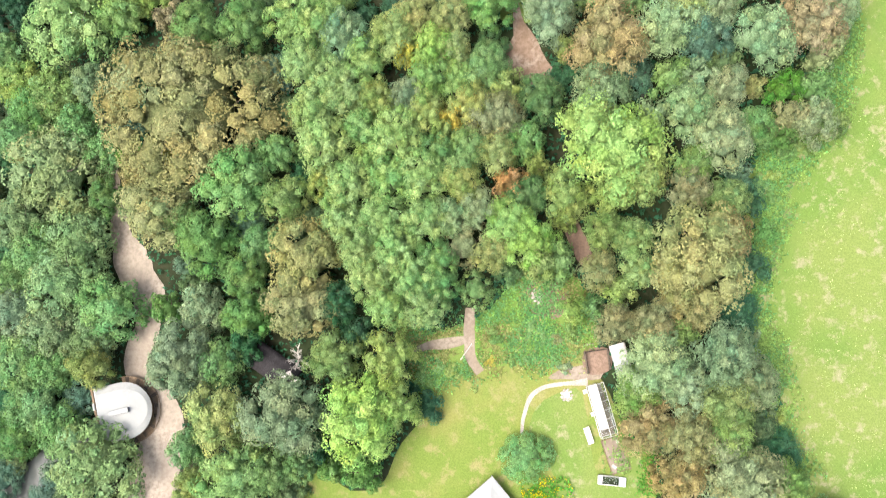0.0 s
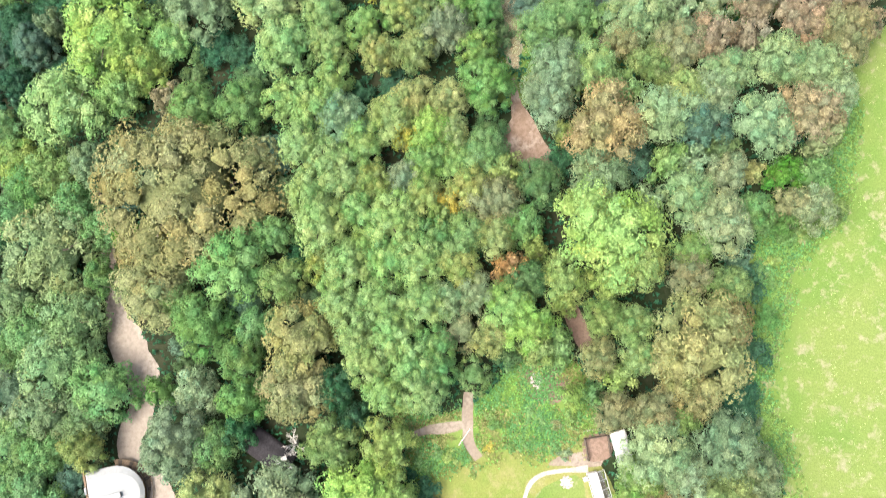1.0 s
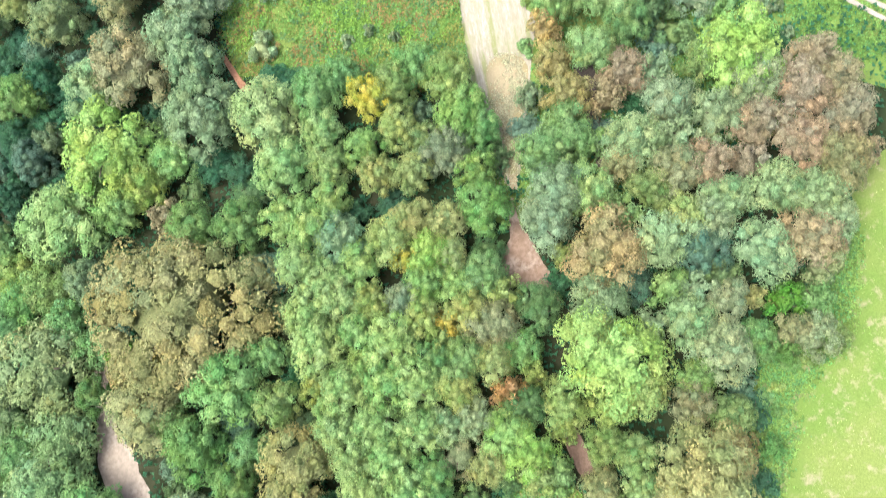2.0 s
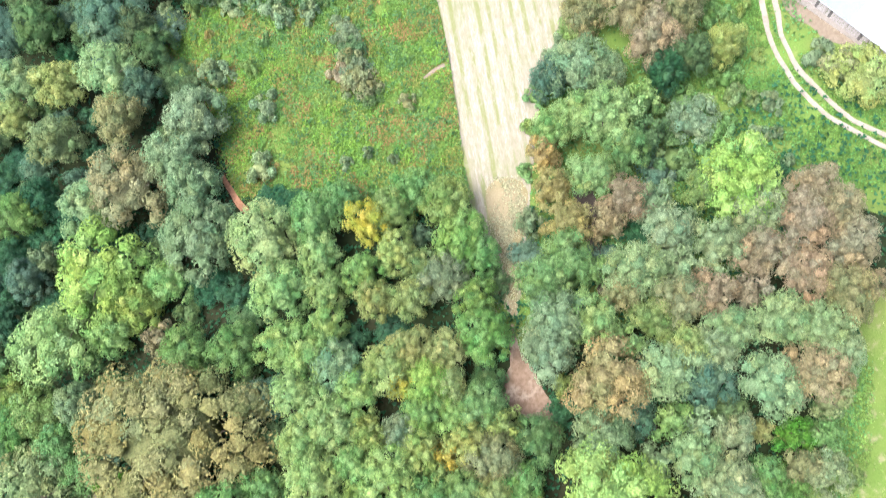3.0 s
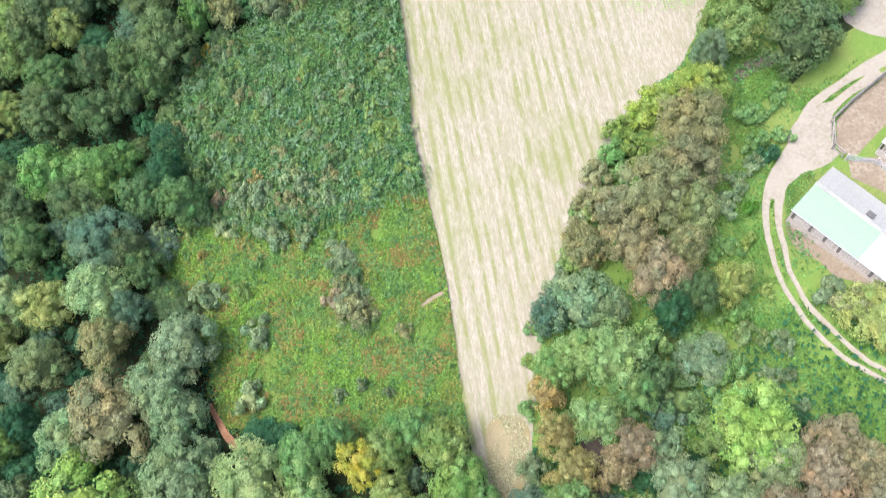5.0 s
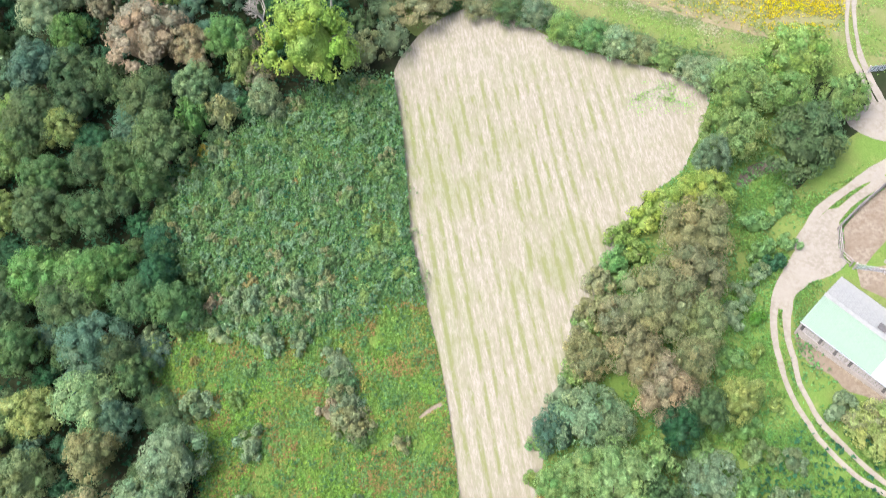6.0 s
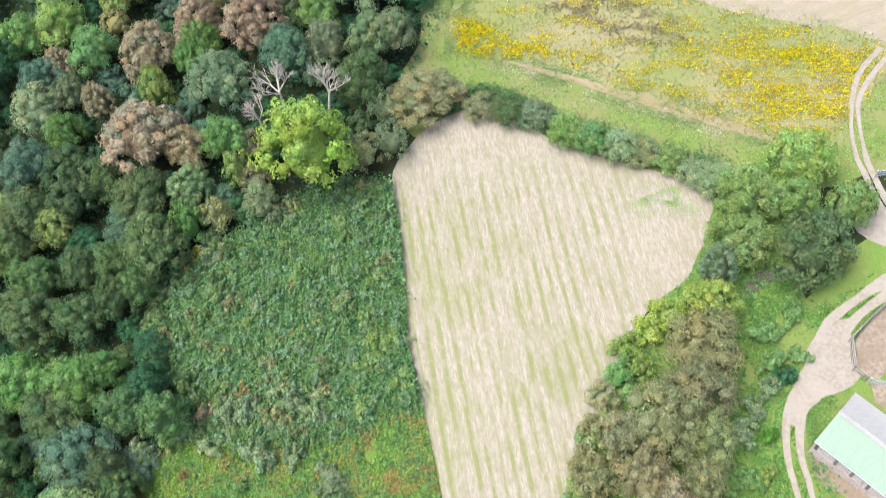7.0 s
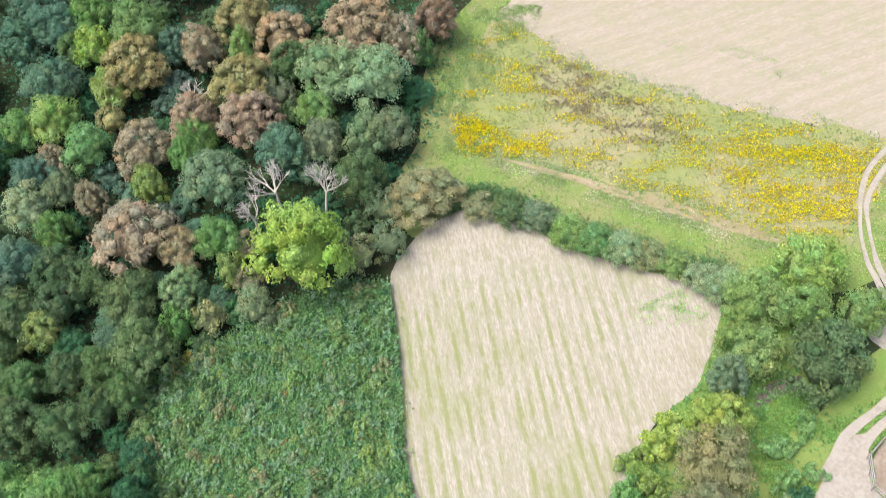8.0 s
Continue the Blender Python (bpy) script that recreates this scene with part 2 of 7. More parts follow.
def mesh_object(name, verts, faces, material, parent=None, label=""):
    me = bpy.data.meshes.new(name)
    me.from_pydata(verts, [], faces)
    me.materials.append(material)
    ob = new(name, me)
    if parent is not None:
        ob.parent = parent
    if label:
        tagged(ob, label)
    return ob


def part(name, bm, material, parent, label="", smooth=False):
    """Links a bmesh as one mesh object under a thing or a part."""
    me = bpy.data.meshes.new(name)
    bm.to_mesh(me)
    bm.free()
    if smooth:
        me.shade_smooth()
    me.materials.append(material)
    ob = new(name, me)
    if parent is not None:
        ob.parent = parent
    if label:
        tagged(ob, label)
    return ob


def box(bm, x, y, z, sx, sy, sz, turn=0.0, bevel=0.0):
    """A box with its centre at x, y, z."""
    g = bmesh.ops.create_cube(bm, size=1.0, matrix=pose(x, y, z, 0, 0, turn) @ Matrix.Diagonal((sx, sy, sz, 1)))
    if bevel:
        edges = list({e for v in g["verts"] for e in v.link_edges})
        bmesh.ops.bevel(bm, geom=edges, offset=bevel, segments=1, affect="EDGES")
    return bm


def thicken(bm, thickness):
    bmesh.ops.recalc_face_normals(bm, faces=bm.faces[:])
    bmesh.ops.solidify(bm, geom=bm.faces[:], thickness=thickness)


def boxed(x, y, z, sx, sy, sz, turn=0.0, bevel=0.0):
    return box(bmesh.new(), x, y, z, sx, sy, sz, turn, bevel)


def bar(bm, a, b, r0, r1=None, n=6):
    """A tapered round bar from a to b."""
    a, b = Vector(a), Vector(b)
    r1 = r0 if r1 is None else r1
    turn = (b - a).to_track_quat("Z", "Y").to_matrix()
    rings = []
    for p, r in ((a, r0), (b, r1)):
        rings.append([bm.verts.new(p + turn @ Vector((r * math.cos(2 * math.pi * i / n), r * math.sin(2 * math.pi * i / n), 0))) for i in range(n)])
    for i in range(n):
        j = (i + 1) % n
        bm.faces.new((rings[0][i], rings[0][j], rings[1][j], rings[1][i]))
    bm.faces.new(rings[1])
    bm.faces.new(rings[0][::-1])
    return bm


def thing(name, x, y, z, label, category, turn=0.0, group="", kind=""):
    ob = new(name)
    ob.matrix_world = pose(x, y, z, 0, 0, turn)
    ob.empty_display_size = 0.3
    return tagged(ob, label, category, group, kind)


def smooth_loop(pts, closed=True, step=1.2, wobble=0.25, seed=0):
    """A flowing line through the points, cut into short steps, with a slight wobble."""
    n, out = len(pts), []
    for i in range(n if closed else n - 1):
        p = [Vector(pts[(i + k) % n if closed else min(max(i + k, 0), n - 1)]) for k in (-1, 0, 1, 2)]
        m = max(1, int((p[2] - p[1]).length / step))
        for k in range(m):
            t = k / m
            q = 0.5 * (2 * p[1] + (p[2] - p[0]) * t + (2 * p[0] - 5 * p[1] + 4 * p[2] - p[3]) * t * t + (3 * p[1] - p[0] - 3 * p[2] + p[3]) * t**3)
            w = noise.noise_vector(Vector((q.x * 0.35, q.y * 0.35, seed * 7.3))) * wobble
            q.x, q.y = q.x + w.x, q.y + w.y
            out.append(q)
    if not closed:
        out.append(Vector(pts[-1]))
    return out


def inside(poly, x, y):
    """Which of the points (arrays x, y) lie inside the outline."""
    hit = np.zeros(len(x), dtype=bool)
    for i in range(len(poly)):
        (ax, ay), (bx, by) = poly[i], poly[i - 1]
        if ay == by:
            continue
        hit ^= ((ay > y) != (by > y)) & (x < (bx - ax) * (y - ay) / (by - ay) + ax)
    return hit


def patch(name, pts, lift, material, label, category, step=2.5, edge=1.2, wobble=0.3, relief=0.0, seed=1):
    """A sheet on the ground inside a flowing outline."""
    from mathutils.geometry import delaunay_2d_cdt
    line = [p.to_2d() for p in smooth_loop(pts, True, edge, wobble, seed)]
    n = len(line)
    flat = [tuple(p) for p in line]
    xs, ys = [p.x for p in line], [p.y for p in line]
    gx, gy = np.meshgrid(np.arange(min(xs) + step / 2, max(xs), step), np.arange(min(ys) + step / 2, max(ys), step))
    gx, gy = gx.ravel(), gy.ravel()
    sparse = ((gx / step).astype(int) % 6 == 0) & ((gy / step).astype(int) % 6 == 0)
    keep = ((gx < 90) & (gy < 260)) | sparse
    gx, gy = gx[keep], gy[keep]
    keep = inside(flat, gx, gy)
    extra = [Vector(q) for q in zip(gx[keep].tolist(), gy[keep].tolist())]
    res = delaunay_2d_cdt(line + extra, [(i, (i + 1) % n) for i in range(n)], [], 1, 0.001)
    verts = [(v.x, v.y, land(v.x, v.y) + lift + relief * noise.noise(Vector((v.x * 0.4, v.y * 0.4, 3)))) for v in res[0]]
    faces = [f for f in res[2]]
    ob = mesh_object(name, verts, faces, material)
    ob.data.shade_smooth()
    return tagged(ob, label, category, kind="structure")


def strip(name, pts, lift, material, label, category, edge=1.0):
    """A track of changing half width (x, y, half width) along a flowing line, slightly dished."""
    line = smooth_loop(pts, False, edge, 0.0)
    verts, faces = [], []
    for i, p in enumerate(line):
        a, b = line[max(i - 1, 0)], line[min(i + 1, len(line) - 1)]
        d = Vector((b.x - a.x, b.y - a.y)).normalized()
        side = Vector((-d.y, d.x))
        for k in range(5):
            s = (k - 2) / 2
            w = p.z * s * (1 + (0.25 * noise.noise(Vector((p.x * 0.6, p.y * 0.6, s * 9))) if abs(s) == 1 else 0))
            x, y = p.x + side.x * w, p.y + side.y * w
            verts.append((x, y, land(x, y) + lift - (0.03 * (1 - abs(s)))))
        if i:
            o = 5 * i
            faces += [(o + k - 5, o + k - 4, o + k + 1, o + k) for k in range(4)]
    ob = mesh_object(name, verts, faces, material)
    ob.data.shade_smooth()
    return tagged(ob, label, category, kind="structure")


# ---- the ground ----
def build_ground():
    near = [-100 + 4 * i for i in range(61)]
    far = [165, 200, 260, 350, 500, 750, 1100, 1700, 2600, 4000]
    xs = [-v for v in far[::-1]] + [-130] + near + far
    ys = [-v for v in far[::-1]] + [-130] + [-100 + 4 * i for i in range(91)] + [280, 310, 360, 440, 560, 750, 1100, 1700, 2600, 4000]
    verts = [(x, y, land(x, y)) for y in ys for x in xs]
    w = len(xs)
    faces = [(j * w + i, j * w + i + 1, (j + 1) * w + i + 1, (j + 1) * w + i) for j in range(len(ys) - 1) for i in range(w - 1)]
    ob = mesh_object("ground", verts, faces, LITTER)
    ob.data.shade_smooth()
    tagged(ob, "leaf-littered woodland floor on a valley side, darkened for canopy shade", "ground", kind="structure")


build_ground()
STUBBLE_LINE = [(7.1, 48.6), (5.6, 55.4), (4, 60.3), (2.9, 67.5), (2.3, 72.7), (1.1, 80.4), (-0.5, 88.4), (-2.3, 95.9), (-3.9, 102.6), (-3.5, 102.1), (-4.2, 109.8), (-4.9, 116.8), (-6.2, 123.8), (-5.8, 127.6), (-1, 133.4), (4.5, 135.9), (7.6, 135.5), (13, 132.2), (17.4, 128.8), (24.6, 125.8), (31.6, 122.9), (36.3, 120), (35.6, 115.5), (33.4, 110.5), (31.6, 107.2), (27.9, 104.5), (24.1, 99.8), (22.4, 95.8), (21.9, 95.6), (19.9, 91.7), (18.7, 87.9), (17.1, 82.6), (13.8, 77.6), (12.7, 71.8), (11.8, 64.7), (10.9, 56.4), (10.1, 51.1), (9.4, 45.3)]
MEADOW_LINE = [(46.6, 41.6), (44.4, 35.3), (42.8, 29), (36.5, 24.8), (35, 18.3), (36.2, 13.1), (34.7, 5.4), (36.1, 1.5), (38.5, -3.6), (37.3, -8.7), (39.3, -11.3), (42, -16.3), (42.6, -22.6), (104.3, -21.5), (104, 39.9), (75.9, 56.8), (49.5, 47), (44.6, 38)]
LAWN_LINE = [(-18.4, -15.7), (-15.6, -13.2), (-11, -15.4), (-7.2, -14.1), (-5.8, -10.7), (-2.7, -6.6), (-1.3, -3.2), (1.1, -1.7), (4.5, -0.8), (7.9, -0.3), (12.5, 0.2), (16.2, -0.1), (18.4, -1.6), (21.7, -8), (24.1, -10.2), (24.7, -15.5), (24, -23.2), (-19.7, -24.5)]
CLEARING_LINE = [(-6.6, 5.8), (-1.7, 3.7), (4.5, 5.7), (6.6, 7.7), (9.9, 11.1), (14.6, 11), (17.2, 8.2), (18.4, 2.9), (17.1, -0.4), (7.9, -0.4), (1.1, -1.9), (-3, -3.8), (-4.4, 0.3)]
GLADE_LINE = [(-27.8, 65.1), (-30.1, 74.6), (-39.3, 85.4), (-35.3, 89.7), (-28.1, 96.8), (-15.1, 97.4), (-5.8, 102), (-1.4, 95.8), (0.4, 88.3), (2, 80.3), (3, 72.7), (3.7, 67.5), (4.6, 61), (-5.1, 58.9), (-15.4, 61.8), (-24.6, 63.3)]
BRACKEN_LINE = [(-4.5, 123.7), (-3.8, 116.7), (-3.1, 109.7), (-2.2, 102), (-0.8, 92.4), (-5.7, 92.2), (-14.9, 88.5), (-26.1, 90), (-35.5, 93), (-38, 105), (-39.4, 103.1), (-39.7, 112.7), (-30.7, 117.8), (-20.9, 122.2), (-13.3, 125.6)]
BANK_LINE = [(36.9, 98.8), (39.5, 104.4), (43.7, 106.5), (46.1, 102), (51.8, 103.5), (55.7, 106.3), (59.7, 106), (50, 97.7), (47.8, 93.3), (41.1, 83.7), (40.3, 78.3), (44.1, 73), (50.4, 69.6), (59.5, 68.1), (57.9, 57.6), (50.2, 58), (46.2, 58.2), (41.7, 61.1), (42.8, 65.1), (34.9, 67), (27.2, 65.5), (27.5, 69), (31.8, 75.1), (34.7, 79.3), (32.8, 84), (36.4, 90.7)]
MARGIN_LINE = [(-6.8, 138.8), (-2.9, 147.7), (-2.7, 158.1), (0.2, 168.2), (6.6, 178.3), (9.6, 189.5), (31.1, 191), (19.9, 168.7), (17.4, 156.9), (30.8, 147.7), (49.5, 140.3), (64.8, 139.6), (73.7, 143.7), (67.3, 123.9), (57.4, 121.7), (50.8, 119.5), (37.4, 118.7), (31.3, 120.8), (24.5, 123.9), (17.3, 127), (9.9, 131), (6, 133), (1.3, 133.3), (-3.4, 131.8)]
YELLOW_LINE = [(1.6, 148.6), (2.0, 153.8), (5.1, 162.5), (8.5, 170.9), (14.1, 168.8), (19.6, 163.8), (27.9, 159.0), (39.9, 153.6), (51.5, 149.7), (63.9, 145.5), (64.8, 139.6), (61.6, 136.7), (56.4, 131.0), (52.4, 126.5), (46.9, 127.7), (40.2, 131.4), (32.4, 134.8), (24.4, 139.5), (15.1, 143.6), (7.0, 145.8)]
FAR_LINE = [(8.5, 169.0), (14.0, 167.8), (19.6, 163.3), (27.8, 158.6), (39.8, 153.3), (51.4, 149.4), (63.8, 145.2), (88.6, 141.7), (127.8, 156.2), (147.9, 210.4), (27.6, 206.9), (18.4, 190.2)]
TRACK_W_LINE = [(-47.6, 33.9, 0.92), (-45.3, 27, 1.0), (-43.5, 18.4, 1.38), (-41.3, 13, 2.51), (-38.9, 9.2, 2.29), (-38.7, 5.1, 1.9), (-40.3, 0.3, 1.72), (-38.3, -3.4, 2.09), (-36, -7, 2.64), (-36.2, -11.2, 3.01), (-37.3, -14.8, 3.61), (-38.8, -20.5, 3.84)]
PATH_C_LINE = [(3.3, 6.7, 0.55), (3.2, 3.7, 0.69), (3.3, 0.9, 0.62), (4.5, -1.1, 0.55)]
PATH_D_LINE = [(3, 3, 0.41), (1.1, 2.5, 0.69), (-1.7, 2.2, 0.49), (-4.1, 1.3, 0.28)]
WHITE_PATH_LINE = [(9.4, -8.3, 0.17), (9.6, -6.5, 0.22), (10.4, -4.1, 0.25), (12, -2.8, 0.27), (14.5, -2.4, 0.25), (17.1, -2.1, 0.44)]
RUT_A_LINE = [(55.9, 60.3, 0.29), (52.7, 62.3, 0.28), (50.9, 63.4, 0.28), (49.4, 64.5, 0.28), (47.2, 66.1, 0.28), (45.5, 67.5, 0.28), (43.4, 70.2, 0.28), (42.3, 71.9, 0.28), (41.6, 73.6, 0.29), (40.8, 75.4, 0.29), (40.1, 77.8, 0.29), (39.8, 80.3, 0.32), (39.6, 82.6, 0.35), (39.7, 85.3, 0.39), (40.2, 88, 0.48), (41.6, 91, 0.55), (43.4, 93.2, 0.61)]
RUT_B_LINE = [(56.2, 61.9, 0.29), (52.9, 63.8, 0.29), (51.1, 64.8, 0.28), (49.8, 65.6, 0.28), (48.4, 66.5, 0.28), (46.8, 68.2, 0.28), (45.2, 70.3, 0.29), (44.2, 71.7, 0.34), (42.8, 73.8, 0.34), (42.1, 76, 0.29), (41.4, 78.1, 0.29), (41.3, 80.9, 0.32), (41, 83.6, 0.35), (41.3, 86.3, 0.48), (42.2, 89.3, 0.54), (43.9, 91.6, 0.73)]
RUT_C_LINE = [(43.5, 95.1, 0.43), (45.6, 97.9, 0.59), (47.3, 100.1, 0.59), (49.3, 101.7, 0.53), (51.9, 103.4, 0.53), (55, 105.2, 0.93), (59.5, 107.4, 1.1)]
RUT_D_LINE = [(46, 94.9, 0.44), (47.4, 97.1, 0.59), (48.9, 98.9, 0.59), (50.8, 100.7, 0.53), (53, 102.3, 0.53), (56.1, 104.3, 0.93)]
RUT_N1_LINE = [(59.4, 112.5, 0.4), (58, 116.2, 0.49), (57.3, 119.9, 0.41), (56.9, 123.2, 0.42), (57, 126.1, 0.25), (57.3, 129.6, 0.26), (58.1, 133.7, 0.35), (60.5, 137.8, 0.36), (64.1, 142, 0.37)]
RUT_N2_LINE = [(58, 112.6, 0.4), (56.6, 117.2, 0.41), (56.1, 121.4, 0.41), (55.7, 123.8, 0.33), (55.9, 127.7, 0.25), (56.7, 131.7, 0.26), (57.7, 135.2, 0.35), (59.7, 139.4, 0.36), (63.5, 143.7, 0.37)]
FLOWERS_WEST_LINE = [(2.5, 152.6), (4.6, 151.3), (10.3, 147.8), (16.4, 146.1), (15.9, 144.1), (8.6, 145.1), (3.7, 145.7)]
FLOWERS_EAST_LINE = [(42.1, 147.7), (50.6, 146.1), (57.9, 143.3), (63.2, 143.5), (59.6, 136.5), (54.2, 129.7), (45.9, 130.5), (41.1, 137.0), (39.2, 143.8)]
FIELD_SEAM_LINE = [(11.6, 170.9), (19.8, 166.1), (28.1, 160.9), (40.1, 155.3), (51.7, 151.2), (64.1, 146.9), (63.9, 144.1), (51.5, 148.2), (39.9, 151.9), (27.9, 157.1), (19.6, 161.5), (11.4, 163.7)]
DOCK_LINE = [(13.8, 162.9), (19.5, 162.9), (28.4, 155.8), (37.8, 148.7), (34.4, 144.2), (25.1, 148.1), (18.0, 152.7), (14.4, 155.3)]
DRY_MARGIN_LINE = [(9.0, 144.2, 0.05), (13.4, 142.6, 0.35), (18.5, 140.6, 0.45), (24.3, 138.0, 0.75), (33.1, 134.1, 0.95), (39.5, 131.0, 0.9), (44.1, 128.6, 0.5), (46.5, 127.2, 0.05)]
SHADE_LINE = [(37.9, 104.7), (39.4, 106.9), (42.5, 107.9), (43.9, 108.1), (43.2, 106.5), (40.6, 105.4), (38.6, 104.3)]
TIP_LINE = [(5.8, 61.3), (7.6, 53.3), (8.4, 47.8), (8.7, 45.4), (9.2, 45.4), (9.6, 49.0), (10.3, 54.5), (10.9, 60.9), (8.7, 63.0)]
REGROWTH_LINE = [(25.9, 121.4), (30.4, 121.8), (34.3, 119.8), (35.0, 117.4), (32.1, 115.9), (27.8, 117.2), (25.3, 119.2)]
LANE_NORTH_LINE = [(17.4, 60.9, 1.16), (18.1, 58.1, 1.22), (18.6, 53.9, 0.8), (19.0, 50.5, 0.66), (19.5, 47.7, 0.53)]
LANE_MID_LINE = [(22.4, 36.5, 0.51), (23.5, 34.1, 0.76), (24.2, 31.3, 0.75)]
LANE_SOUTH_LINE = [(14.8, 17.7, 0.68), (15.8, 15.0, 1.08), (17.2, 11.9, 0.81)]
RING_LINE = [(9.9, 8.7), (11.6, 10.2), (13.9, 9.6), (15.2, 7.6), (14.2, 5.6), (12.0, 5.3), (10.4, 6.6)]
RED_PATH_LINE = [(-29.2, 66.8, 0.39), (-27.8, 64.7, 0.38), (-26.5, 62.7, 0.46), (-24.8, 61.1, 0.45), (-23.6, 59.5, 0.37)]
BARE_P_LINE = [(-1.9, 77.1, 0.15), (-0.5, 78, 0.29), (0.8, 78.6, 0.22)]
TRACK_LINES = (TRACK_W_LINE, PATH_C_LINE, PATH_D_LINE, WHITE_PATH_LINE, RUT_A_LINE, RUT_B_LINE, RUT_C_LINE, RUT_D_LINE, RUT_N1_LINE, RUT_N2_LINE, RED_PATH_LINE, BARE_P_LINE, LANE_NORTH_LINE, LANE_MID_LINE, LANE_SOUTH_LINE)
patch("clearing", CLEARING_LINE, 0.05, GLADE, "rough grassy clearing with bare earth showing", "clearing", seed=2)
patch("glade", GLADE_LINE, 0.05, GLADE, "rough glade of green and rusty dry grass", "glade", seed=3)
patch("bracken_bed", BRACKEN_LINE, 0.04, ROUGH, "ground under dense green bracken", "ground", seed=4)
patch("bank", BANK_LINE, 0.05, ROUGH, "lush green rough grass beside the farm track", "grass", seed=5)
HEDGE_LINE = [(7, 42), (30, 46), (44, 55), (46, 72), (40, 95), (50, 112), (44, 124), (33, 120), (28, 105), (20, 95), (13, 80), (9, 65)]
patch("hedgerow_ground", HEDGE_LINE, 0.025, ROUGH, "rough grass under the hedgerow trees", "grass", seed=27)
patch("barn_verge", [(38, 64), (60, 52), (85, 55), (85, 112), (60, 114), (44, 102), (37, 90)], 0.03, ROUGH, "rough grass verge round the farm buildings", "grass", seed=25)
patch("lawn", LAWN_LINE, 0.06, LAWN, "mown yellowish green garden lawn", "lawn", seed=6)
patch("meadow", MEADOW_LINE, 0.05, MEADOW, "bright green meadow mottled with paler dry grass", "meadow", seed=7)
patch("field_margin", MARGIN_LINE, 0.05, MARGIN, "green grass margin between hedge and weedy field", "grass", seed=8)
patch("weedy_field", YELLOW_LINE, 0.09, WEEDY, "dry weedy field full of yellow flowers", "field", wobble=1.3, seed=9)
patch("far_field", FAR_LINE, 0.07, FARSTUBBLE, "pale pinkish cut stubble field", "field", wobble=1.0, seed=10)
patch("stubble_field", STUBBLE_LINE, 0.10, STUBBLE, "pale straw stubble field with green stripes", "field", seed=11)
YARD_LINE = [(40.1, 87.8), (41.4, 91.4), (43.3, 94.6), (45.5, 97.2), (48.3, 100.2), (49.6, 100.4), (49.2, 97.8), (48.6, 94.9), (49.1, 92.8), (47.2, 91.3), (44.5, 90.4), (42.8, 89), (41.4, 86.7)]
PEN_LINE = [(49.5, 97.3), (49.2, 93.2), (51.2, 92.4), (52.4, 93.7), (58.9, 99.4), (63.1, 100.7), (60, 104.1), (56.6, 103.5), (52.6, 100.6)]
REAR_LINE = [(50.1, 91.7), (60.7, 91.8), (58.7, 84.3), (53.4, 87.3), (50.3, 89.5)]
patch("farmyard", YARD_LINE, 0.09, DUST, "pale dusty junction of farm tracks", "track", 1.2, wobble=0.15, seed=12)
patch("cattle_pen_floor", PEN_LINE, 0.08, EARTH, "trodden brown earth of a fenced pen", "ground", 1.5, seed=13)
patch("barn_apron", [(41.7, 83.9), (42.5, 84.2), (44.5, 82.3), (47.2, 79.7), (50.7, 76.4), (54.3, 73.3), (53.8, 70.8), (49.9, 74.8), (46.7, 77), (44.1, 79.5), (42, 81.8)], 0.07, EARTH, "strip of bare earth along the barn wall", "ground", 1.2, 0.8, 0.5, seed=26)
patch("rear_yard", REAR_LINE, 0.08, EARTH, "bare brown yard behind the barn", "yard", 1.5, seed=14)
patch("concrete_apron", [(53.6, 114.8), (68.2, 116.6), (66.3, 109), (55.9, 110.1)], 0.09, DUST, "pale dusty apron beside the farm track", "yard", 2.0, wobble=0.0, seed=15)
HOLLOW_LINE = [(8.6, 39.6), (7.6, 38.4), (7.3, 36.5), (9.4, 34.1), (14.3, 31.6), (14.4, 33.4), (12.3, 36.4), (11.4, 38.9), (9.9, 41.4), (9.2, 44.6), (8.6, 44.7)]
patch("bare_hollow", HOLLOW_LINE, 0.07, HOLLOWEARTH, "bare brown earth hollow among trees", "ground", 1.5, seed=16)
GARDEN_LINE = [(10.4, -8.1), (11.1, -5.1), (13.5, -3.6), (16.5, -3.4), (17.2, -9.0), (18.5, -13.6), (22.2, -9.6), (23.5, -14.1), (20.9, -17.1), (14.4, -17.3), (13.4, -13.7), (11.5, -10.4)]
patch("garden_grass", GARDEN_LINE, 0.085, MEADOW, "greener grass inside the garden path", "lawn", 1.5, 1.0, 0.4, seed=43)
PLOT_LINE = [(16.6, 1.4), (19.4, 1.8), (19.7, -0.7), (17.1, -1.2)]
patch("vegetable_pen", PLOT_LINE, 0.09, DUGEARTH, "square of bare dug earth", "ground", 1.0, 0.6, 0.05, seed=17)
WORN_LINE = [(13.9, -0.8), (16.8, -0.3), (19.1, -0.7), (18.5, -1.9), (14.5, -1.9), (12.5, -1.6)]
patch("worn_ground", WORN_LINE, 0.08, EARTH, "worn earth at the garden's edge", "ground", 1.0, 0.8, 0.3, seed=18)
STREAM_LINE = [(-63.8, -20), (-59.1, -16), (-54.3, -12.4), (-50.4, -9.5), (-44, -6.9), (-39.1, -6.6), (-38.1, -8.8), (-43, -10.3), (-47.8, -11.5), (-51.7, -14.5), (-53.9, -18.2), (-56.9, -21.9), (-63.1, -26.4)]
patch("stream", STREAM_LINE, 0.06, WATER, "dark still stream reflecting the sky", "water", 2.0, seed=19)
strip("woodland_track", TRACK_W_LINE, 0.06, WOODPATH, "grey-brown earth track through the wood", "track")
